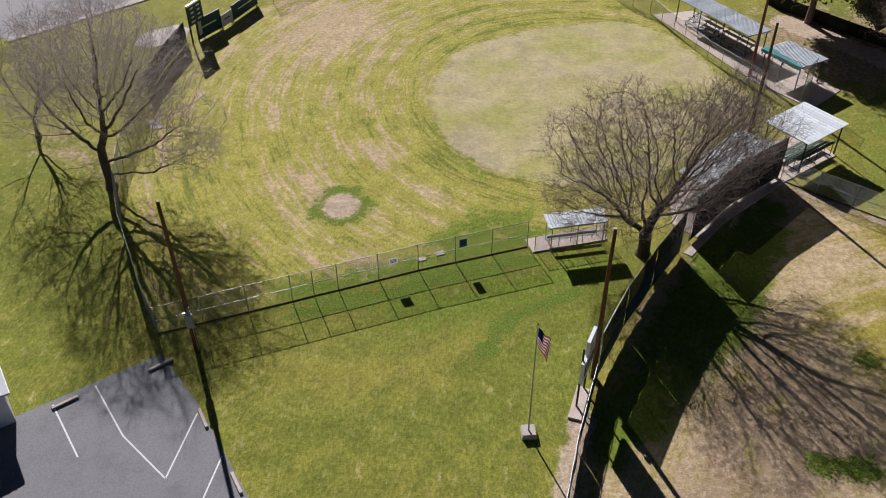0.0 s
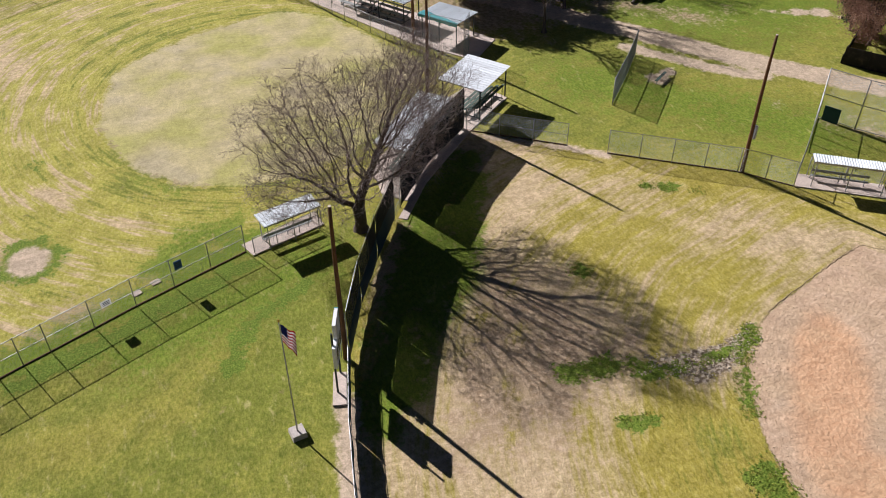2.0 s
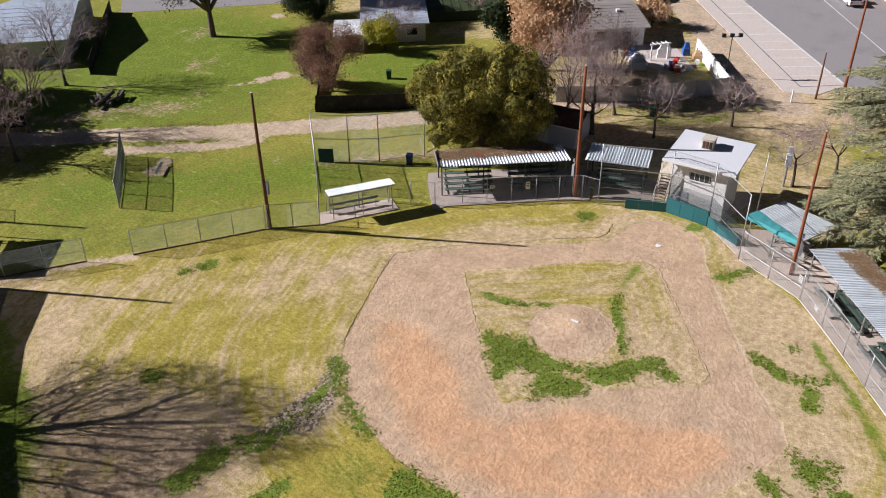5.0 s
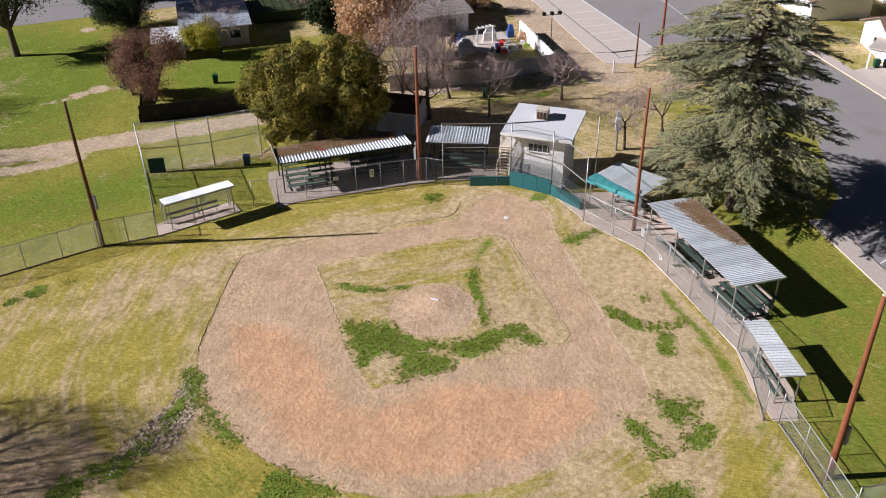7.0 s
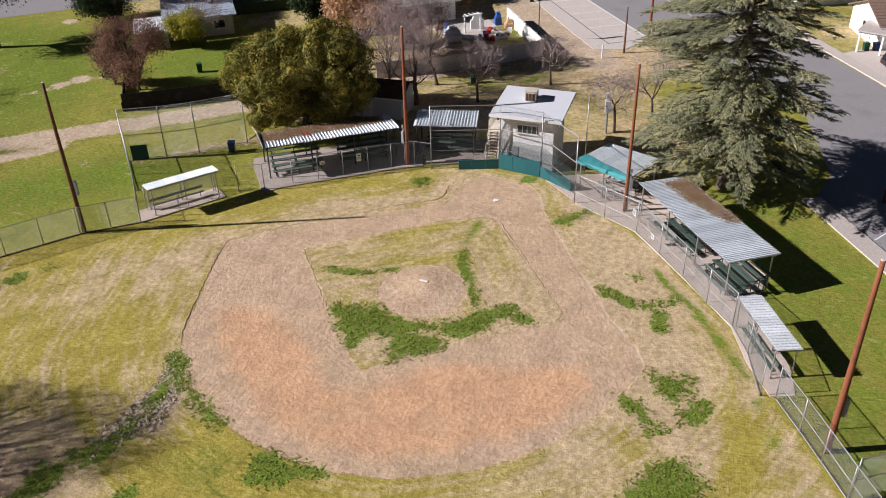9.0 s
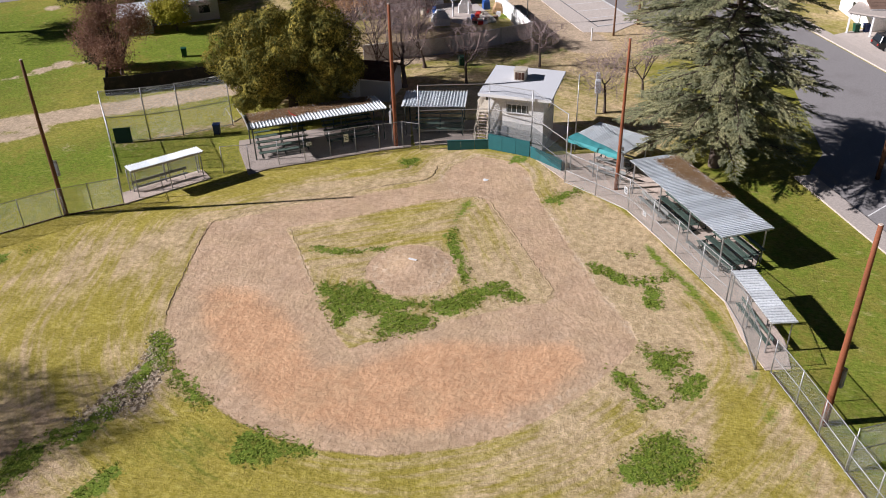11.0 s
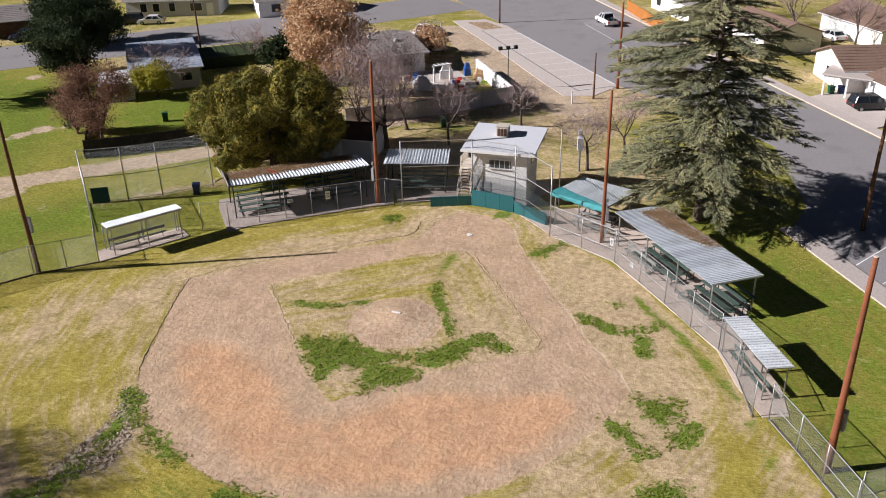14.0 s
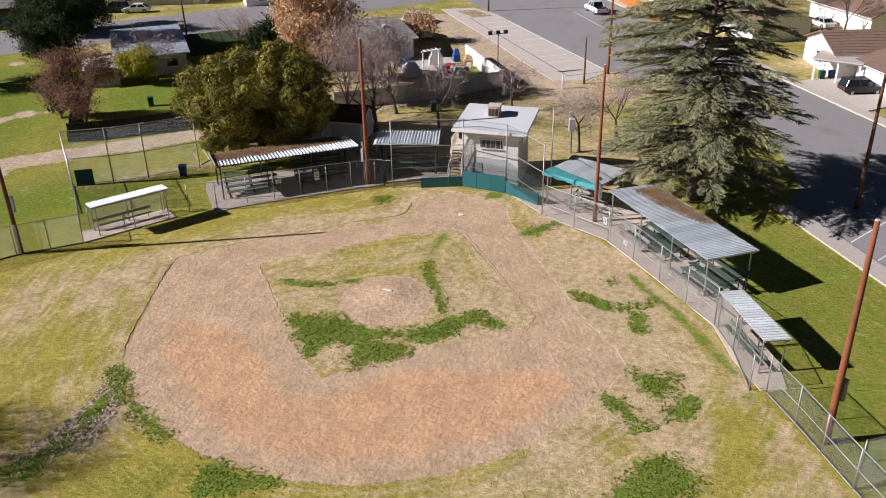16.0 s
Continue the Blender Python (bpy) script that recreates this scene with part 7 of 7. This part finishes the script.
# ---- vehicles ----
def car(x, y, turn, mat, label, kind="sedan", group="parked vehicles"):
    """A car with its nose along local x."""
    root = thing("car" if kind != "pickup" else "pickup_truck", x, y, 0.03, turn, label, "car", group)
    L, w = {"sedan": (4.6, 1.8), "suv": (4.7, 1.9), "pickup": (5.4, 1.95)}[kind]
    low, belt, roof = {"sedan": (0.25, 0.92, 1.42), "suv": (0.32, 1.05, 1.75), "pickup": (0.36, 1.08, 1.80)}[kind]
    c0, c1, t0, t1 = {"sedan": (-1.75, 1.15, -1.15, 0.35), "suv": (-2.2, 1.2, -1.95, 0.45), "pickup": (-0.75, 1.35, -0.55, 0.70)}[kind]
    g = Geo()
    prof = [(-L / 2, low + 0.15), (-L / 2 + 0.05, belt - 0.08), (-L / 2 + 0.3, belt), (c1, belt), (L / 2 - 0.25, belt - 0.14), (L / 2, belt - 0.40), (L / 2 - 0.03, low + 0.05), (L / 2 - 0.3, low), (-L / 2 + 0.3, low)]
    n = len(prof)
    for s, k in ((-1, 0.5), (1, 0.5)):
        g.v += [(px, s * w * k, pz) for px, pz in prof]
    g.f += [tuple(range(n)), tuple(reversed(range(n, 2 * n)))] + [(i, n + i, n + (i + 1) % n, (i + 1) % n) for i in range(n)]
    body = part("body", g, M[mat], root)
    cab = Geo()
    k = 0.5 * w - 0.06
    lower, upper = [(c0, -k), (c1, -k), (c1, k), (c0, k)], [(t0, -k + 0.16), (t1, -k + 0.16), (t1, k - 0.16), (t0, k - 0.16)]
    cab.add([(a, b, belt + 0.002) for a, b in lower] + [(a, b, roof - 0.05) for a, b in upper], [(0, 1, 5, 4), (1, 2, 6, 5), (2, 3, 7, 6), (3, 0, 4, 7), (4, 5, 6, 7)])
    part("cabin_glass", cab, M["glass"], root)
    top = [(t0 - 0.05, -k + 0.14), (t1 + 0.05, -k + 0.14), (t1 + 0.05, k - 0.14), (t0 - 0.05, k - 0.14)]
    part("roof", Geo().slab(top, roof - 0.07, roof), M[mat], root)
    for sx in (-1, 1):
        for a, b, c, e in ((c0, sx * k, t0, sx * (k - 0.16)), (c1, sx * k, t1, sx * (k - 0.16)), ((c0 + c1) / 2, sx * k, (t0 + t1) / 2, sx * (k - 0.16))):
            part("pillar", Geo().beam((a, b, belt), (c, e, roof - 0.03), 0.09, 0.09), M[mat], root)
    if kind == "pickup":
        part("bed", Geo().box(-1.75, 0, belt - 0.5, 1.7, w - 0.25, 0.52), M["car_dark"], root)
    for sx in (-1, 1):
        for px in (-L * 0.30, L * 0.31):
            t = part("wheel", Geo().tube((px, sx * (w / 2 - 0.20), 0.32), (px, sx * (w / 2 + 0.02), 0.32), 0.33, None, 14), M["rubber"], root)
            part("rim", Geo().tube((px, sx * (w / 2 + 0.02), 0.32), (px, sx * (w / 2 + 0.035), 0.32), 0.2, 0.16, 10), M["steel"], t)
        part("headlight", Geo().box(L / 2 - 0.05, sx * w * 0.36, belt - 0.42, 0.1, 0.32, 0.16), M["white"], root)
        part("tail_light", Geo().box(-L / 2, sx * w * 0.40, belt - 0.36, 0.08, 0.22, 0.2), M["red"], root)
        part("mirror", Geo().box(c1 - 0.25, sx * (w / 2 + 0.08), belt + 0.02, 0.12, 0.16, 0.14), M[mat], root)
    return root


ED = math.atan2(0.52, 0.854)
car(142.6, 20.3, ED, "car_white", "white pickup parked at the far kerb", "pickup")
car(105.2, -15.4, ED - 1.75, "car_dark", "dark grey four-wheel-drive on a driveway", "suv")
car(124.3, 99.0, 2.0, "car_dark", "dark four-wheel-drive on a driveway", "suv")
car(125.1, 95.2, 2.0, "car_white", "white saloon on a driveway")
car(109.4, 107.8, 2.3, "car_navy", "dark blue car parked in the side street", "suv")
truck = car(127.8, 46.3, 2.5, "car_white", "white service pickup with a ladder rack", "pickup")
for sy in (-0.7, 0.7):
    part("rack", Geo().beam((-2.5, sy, 1.95), (1.2, sy, 1.95), 0.08, 0.08).beam((-2.4, sy, 1.0), (-2.4, sy, 1.95), 0.06, 0.06), M["white"], truck)
barrel = thing("drum", 125.2, 44.4, 0, 0.3, "bright orange plastic drum beside parked vehicles", "drum")
part("body", Geo().tube((0, 0, 0), (0, 0, 0.95), 0.36, 0.30, 14), M["orange"], barrel)
part("lid", Geo().tube((0, 0, 0.95), (0, 0, 1.02), 0.31, 0.24, 14), M["orange"], barrel)
car(119.8, 41.9, 0.6, "car_silver", "silver saloon in a driveway")
car(126.5, 62.0, 2.2, "car_teal", "dark teal saloon in the side street")
car(140.0, -13.5, 0.5, "car_white", "white car beside brown-roofed houses")


# ---- bins, lamps, clutter ----
def wheelie_bin(x, y, turn, mat, label):
    root = thing("wheelie_bin", x, y, 0.0, turn, label, "bin", "bins")
    part("body", Geo().box(0, 0, 0.08, 0.5, 0.52, 0.9, None, 1.2), M[mat], root)
    part("lid", Geo().box(0.02, 0, 0.98, 0.66, 0.66, 0.07), M[mat], root)
    for s in (-1, 1):
        part("wheel", Geo().tube((-0.26, s * 0.22, 0.12), (-0.26, s * 0.28, 0.12), 0.12, None, 10), M["rubber"], root)


wheelie_bin(62.4, 45.2, 0.4, "bin_blue", "blue plastic wheelie bin on worn grass")
wheelie_bin(80.0, 60.9, 0.6, "bin_green", "dark green wheelie bin on a lawn")
wheelie_bin(110.3, -11.6, 0.5, "bin_green", "green wheelie bin beside a carport")
wheelie_bin(110.6, -12.7, 0.5, "bin_blue", "blue wheelie bin beside a carport")
wheelie_bin(86.4, 29.3, 0.5, "bin_green", "dark park bin under a bare tree")

lamp = thing("flood_lamp", 102.3, 26.2, 0, radians(35), "tall dark post with three floodlights", "lamp")
part("pole", Geo().tube((0, 0, 0), (0, 0, 5.2), 0.07, 0.05, 8), M["darksteel"], lamp)
part("crossbar", Geo().beam((0, -1.1, 5.1), (0, 1.1, 5.1), 0.07, 0.07), M["darksteel"], lamp)
for s in (-1, 0, 1):
    part("head", Geo().box(0.1, s * 1.0, 5.05, 0.35, 0.45, 0.4), M["darksteel"], lamp)

meter = thing("transformer", 77.5, 12.6, 0, 0.3, "pale grey electric boxes on a short post", "electric box")
part("post", Geo().tube((0, 0, 0), (0, 0, 3.4), 0.1, None, 8), M["steel"], meter)
part("box", Geo().box(0, 0, 2.2, 0.6, 0.5, 1.2), M["siding"], meter)
part("box", Geo().box(0.35, 0, 3.3, 0.35, 0.35, 0.7), M["siding"], meter)
pst = thing("bollard", 98.6, 17.4, 0, 0, "white post at the corner of the bays", "bollard")
part("post", Geo().tube((0, 0, 0), (0, 0, 1.6), 0.09, None, 8), M["white"], pst)

rngc = random.Random(7)
for i in range(16):
    a = rngc.uniform(-0.5, 0.7)
    lg = thing("log", 56.6 + rngc.uniform(-1.8, 1.8), 84.4 + rngc.uniform(-1.3, 1.3), 0.15 + 0.16 * (i % 4), a + 0.6, "cut grey log in a heap", "log", "log heap")
    part("log_body", Geo().tube((-0.9, 0, 0), (0.9, 0, 0.08), rngc.uniform(0.14, 0.24), None, 9), M["log"], lg)
for x, y, mat, sx, sy, h, label in ((107.6, 33.2, "blue", 1.1, 0.9, 1.6, "blue plastic sheet over junk in a yard"), (106.4, 31.3, "leaf_tan", 1.2, 1.1, 1.2, "orange-brown heap of dead leaves in a yard"), (102.9, 31.2, "flagwhite", 1.9, 1.3, 0.4, "pale heap of junk in a yard"),
                                    (100.2, 36.8, "siding", 2.6, 2.0, 1.5, "pale blue covered trailer in a yard"), (105.0, 35.2, "plaster", 0.5, 1.8, 2.0, "white door panel leaning in a yard"), (97.0, 41.5, "bluescreen", 2.0, 1.4, 1.0, "dark blue covered table in a yard")):
    root = thing("yard_clutter", x, y, 0, 0.5, label, "clutter", "yard clutter")
    part("lower", Geo().box(0, 0, 0, sx, sy, h * 0.6, None, 0.92), M[mat], root)
    part("upper", Geo().box(0.06, -0.05, h * 0.6, sx * 0.8, sy * 0.8, h * 0.4, None, 0.6), M[mat], root)
rngc = random.Random(19)
for i in range(30):
    x, y = (rngc.uniform(100.8, 106.5), rngc.uniform(30.4, 34.2)) if i % 2 else (rngc.uniform(99.5, 106.0), rngc.uniform(35.0, 41.5))
    if (x - 97.7) * 7.8 - (y - 24.5) * 11.3 > -14:
        y += 2.6
    mat, what = rngc.choice((("white", "white box"), ("red", "red tub"), ("siding", "pale grey crate"), ("shingle", "brown board stack"), ("blue", "blue tub"), ("concrete", "pale paver stack"), ("darkshingle", "dark timber offcut"), ("cream", "cream carton")))
    root = thing("yard_clutter", x, y, 0.05, rngc.uniform(0, 3), what + " lying among junk in a yard", "clutter", "yard clutter")
    sx, sy, h = rngc.uniform(0.3, 0.9), rngc.uniform(0.25, 0.6), rngc.uniform(0.15, 0.55)
    part("body", Geo().box(0, 0, 0, sx, sy, h, None, rngc.uniform(0.8, 1.0)), M[mat], root)
    part("rim", Geo().box(0, 0, h, sx * 0.96, sy * 0.96, 0.05), M[mat], root)
arb = thing("arbour", 104.6, 34.6, 0, 2.4, "white timber arbour frame in a yard", "arbour")
for x in (0.0, 2.3):
    part("post", Geo().beam((x, 0, 0), (x, 0, 2.1), 0.16, 0.16), M["white"], arb)
part("lintel", Geo().beam((-0.25, 0, 2.15), (2.55, 0, 2.15), 0.18, 0.16), M["white"], arb)
for x in (0.3, 0.9, 1.5, 2.1):
    part("slat", Geo().beam((x, -0.5, 2.28), (x, 0.5, 2.28), 0.06, 0.08), M["white"], arb)

# loose pipe frame leaning by the practice cage
lean = thing("pipe_frame", 65.3, 45.2, 0, math.atan2(-0.1, 1.2), "loose grey pipe frame leaning beside a cage", "frame")
for a, b in (((0, 0, 0.04), (1.3, 0, 0.04)), ((1.3, 0, 0.04), (2.1, 1.5, 0.9)), ((2.1, 1.5, 0.9), (0.8, 1.5, 0.9)), ((0.8, 1.5, 0.9), (0, 0, 0.04)), ((0.8, 1.5, 0.9), (0.8, 1.9, 0.02)), ((2.1, 1.5, 0.9), (2.1, 1.9, 0.02))):
    part("pipe", Geo().tube(a, b, 0.03, None, 6), M["steel"], lean)

for x, y, turn in ((-21.8, 37.8, 0.72), (-27.0, 34.1, 0.72), (-17.6, 33.4, -1.0), (-14.2, 28.7, -0.98)):
    root = thing("wheel_stop", x, y, 0.03, turn, "grey concrete wheel stop in a car park", "wheel stop", "wheel stops")
    part("block", Geo().box(0, 0, 0, 1.8, 0.2, 0.14, None, 0.93), M["concrete"], root)

# scoreboards on the far outfield fence
for a, b, z0, z1, mat, label, bars in (((-33.55, 87.03), (-31.85, 90.42), 0.2, 2.5, "boardgreen", "dark green advertising board on the outfield fence", 1),
                                       ((-31.68, 90.27), (-30.97, 92.12), 0.3, 1.7, "siding", "pale blue-white board on the outfield fence", 1), ((-30.98, 92.41), (-29.29, 97.24), 0.2, 2.0, "boardgreen", "long dark green board with white writing", 1)):
    run = math.dist(a, b)
    root = thing("advertising_board", a[0], a[1], 0, math.atan2(b[1] - a[1], b[0] - a[0]), label, "board", "outfield boards")
    part("board", Geo().box(run / 2, 0, z0, run, 0.12, z1 - z0), M[mat], root)
    for x in (0.1, run - 0.1):
        part("post", Geo().beam((x, 0.12, 0), (x, 0.12, z1), 0.12, 0.12), M["darksteel"], root)
    part("text_bar", Geo().box(run / 2, -0.07, z0 + (z1 - z0) * 0.5, run * 0.6, 0.02, 0.14), M["white" if mat == "boardgreen" else "bin_blue"], root)
score = thing("scoreboard", -33.85, 85.84, 0, math.atan2(2.39, 0.79), "tall dark green scoreboard with pale panels on posts", "scoreboard")
part("board", Geo().box(1.26, 0, 2.3, 2.52, 0.2, 2.2), M["boardgreen"], score)
part("top_trim", Geo().box(1.26, 0, 4.5, 2.62, 0.26, 0.18), M["white"], score)
part("lower_panel", Geo().box(1.81, -0.02, 0.7, 0.9, 0.1, 1.55), M["cream"], score)
for px in (0.2, 2.32):
    part("post", Geo().beam((px, 0.18, 0), (px, 0.18, 4.5), 0.14, 0.14), M["darksteel"], score)
for row, (width, z) in enumerate(((0.6, 4.1), (0.45, 3.6), (0.45, 3.1), (0.7, 2.6))):
    for sx in (0.68, 1.81):
        part("text_bar", Geo().box(sx, -0.12, z, width, 0.03, 0.16), M["white"], score)
for x, y in ((-5.0, 49.0), (-3.6, 49.8)):
    root = thing("paper_scrap", x, y + 1.2, 0.01, 0.4, "pale flattened carton lying on grass", "litter")
    part("sheet", Geo().box(0, 0, 0, 0.7, 0.5, 0.05), M["concrete"], root)

# ---- weeds, tufts and fallen leaves ----
def scatter(name, mat, label, count, size, seed, inside, box, z=0.03, flat=0.3, blades=5, category="plants", roof=None):
    """Small leaf rosettes where inside(x, y) says how likely they are."""
    rs = np.random.RandomState(seed)
    px, py = rs.uniform(box[0], box[2], count), rs.uniform(box[1], box[3], count)
    keep = rs.uniform(size=count) < inside(px, py)
    px, py = px[keep], py[keep]
    n = len(px)
    pz = np.full(n, z)
    if roof:
        (ax, ay), (bx, by), fall = roof
        k = math.dist((ax, ay), (bx, by))
        pz = z - fall * ((bx - ax) * (py - ay) - (by - ay) * (px - ax)) / k
    c = np.stack([px, py, pz], 1)
    c = np.repeat(c, blades, 0) + np.concatenate([rs.normal(size=(n * blades, 2)) * size * 0.7, np.abs(rs.normal(size=(n * blades, 1))) * size * 0.45], 1)
    ob = new(name, raw_mesh(name, *leaves(rs, c, size, flat), M[mat]))
    return tagged(ob, label, category, "", "stuff")


def in_weeds(px, py):
    d = np.full(px.shape, -50.0)
    for bed in WEED_BEDS:
        d = np.maximum(d, signed(px, py, bed))
    for line, half in WEED_LINES:
        d = np.maximum(d, along(px, py, line, half * 0.85))
    for x, y, r in WEED_SPOTS:
        d = np.maximum(d, spot(px, py, x, y, r * 0.9))
    patch = np.array([noise.noise((a * 0.8, b * 0.8, 3.0)) + 0.7 * noise.noise((a * 2.3, b * 2.3, 1.0)) for a, b in zip(px, py)])
    return np.clip(0.55 + d * 0.6 + patch * 1.15, 0, 1) * (d > -0.4)


scatter("weeds", "leaf_weed", "low broad-leaved green weeds on bare soil", 90000, 0.06, 3, in_weeds, (18, -3, 64, 51), 0.015, 1.2)
scatter("fallen_leaves", "leaf_litter", "brown fallen leaves heaped on a zinc roof", 34000, 0.065, 5, lambda x, y: np.clip(signed(x, y, [(61.7, 37.0), (59.3, 39.7), (61.4, 41.3), (68.6, 32.4), (66.9, 31.4)]) * 1.2 + 0.35, 0, 1), (58, 29, 70, 42), 3.30, 3.0, 4, "leaves", ((58.1, 38.75), (65.85, 29.25), 0.105))
scatter("fallen_leaves", "leaf_litter", "brown fallen leaves on the silver bleacher roof", 26000, 0.06, 6, lambda x, y: np.clip(signed(x, y, [(63.0, 5.2), (64.4, 3.6), (58.8, -1.0), (58.2, -0.2), (60.6, 3.0)]) * 1.3 + 0.25, 0, 1), (57, -2, 66, 7), 3.0, 3.0, 4, "leaves", ((62.4, 7.1), (52.6, -0.7), 0.024))


def clods(mat, label, count, low, high, seed, inside, box):
    """Rough lumps of soil, each a dented eight-sided stone half sunk in the ground."""
    rs = np.random.RandomState(seed)
    px, py = rs.uniform(box[0], box[2], count), rs.uniform(box[1], box[3], count)
    keep = rs.uniform(size=count) < inside(px, py)
    px, py = px[keep], py[keep]
    n = len(px)
    corner = np.array([(1, 0, 0), (0, 1, 0), (-1, 0, 0), (0, -1, 0), (0, 0, 0.8), (0, 0, -0.5)])
    size = low + (high - low) * rs.uniform(size=(n, 1, 1)) ** 2.5
    v = corner[None] * size * rs.uniform(0.65, 1.3, (n, 6, 1)) + np.stack([px, py, np.full(n, 0.01)], 1)[:, None]
    f = np.array([(0, 1, 4), (1, 2, 4), (2, 3, 4), (3, 0, 4), (1, 0, 5), (2, 1, 5), (3, 2, 5), (0, 3, 5)])
    f = (f[None] + (np.arange(n) * 6)[:, None, None]).reshape(-1, 3)
    return tagged(new("soil_clods", raw_mesh("soil_clods", v.reshape(-1, 3), f, M[mat])), label, "soil", "", "stuff")


def on_ring(px, py):
    d = np.minimum(signed(px, py, DIRT), -signed(px, py, INNER))
    patch = np.array([noise.noise((a * 0.5, b * 0.5, 7.0)) for a, b in zip(px, py)])
    return np.clip(np.exp(-np.abs(d - 0.7) / 1.3) * (0.65 + patch) - 0.5 * np.clip(signed(px, py, CLAY) * 0.4 + 0.3, 0, 1), 0, 1) * (d > -0.4)


clods("clod", "loose lumps of raked soil round the infield", 22000, 0.02, 0.05, 21, on_ring, (28, 2.5, 67, 37))


def in_clods(px, py):
    d = along(px, py, [(34.2, 31.3), (31.6, 30.0), (28.6, 29.8), (26.4, 31.2)], 0.75)
    patch = np.array([noise.noise((a * 1.1, b * 1.1, 5.0)) for a, b in zip(px, py)])
    return np.clip(0.30 + d * 0.5 + patch * 1.2, 0, 0.8) * (d > -0.5)


clods("paleclod", "pale dry lumps of turned soil among weeds", 2600, 0.035, 0.11, 22, in_clods, (25, 28, 35.5, 33))
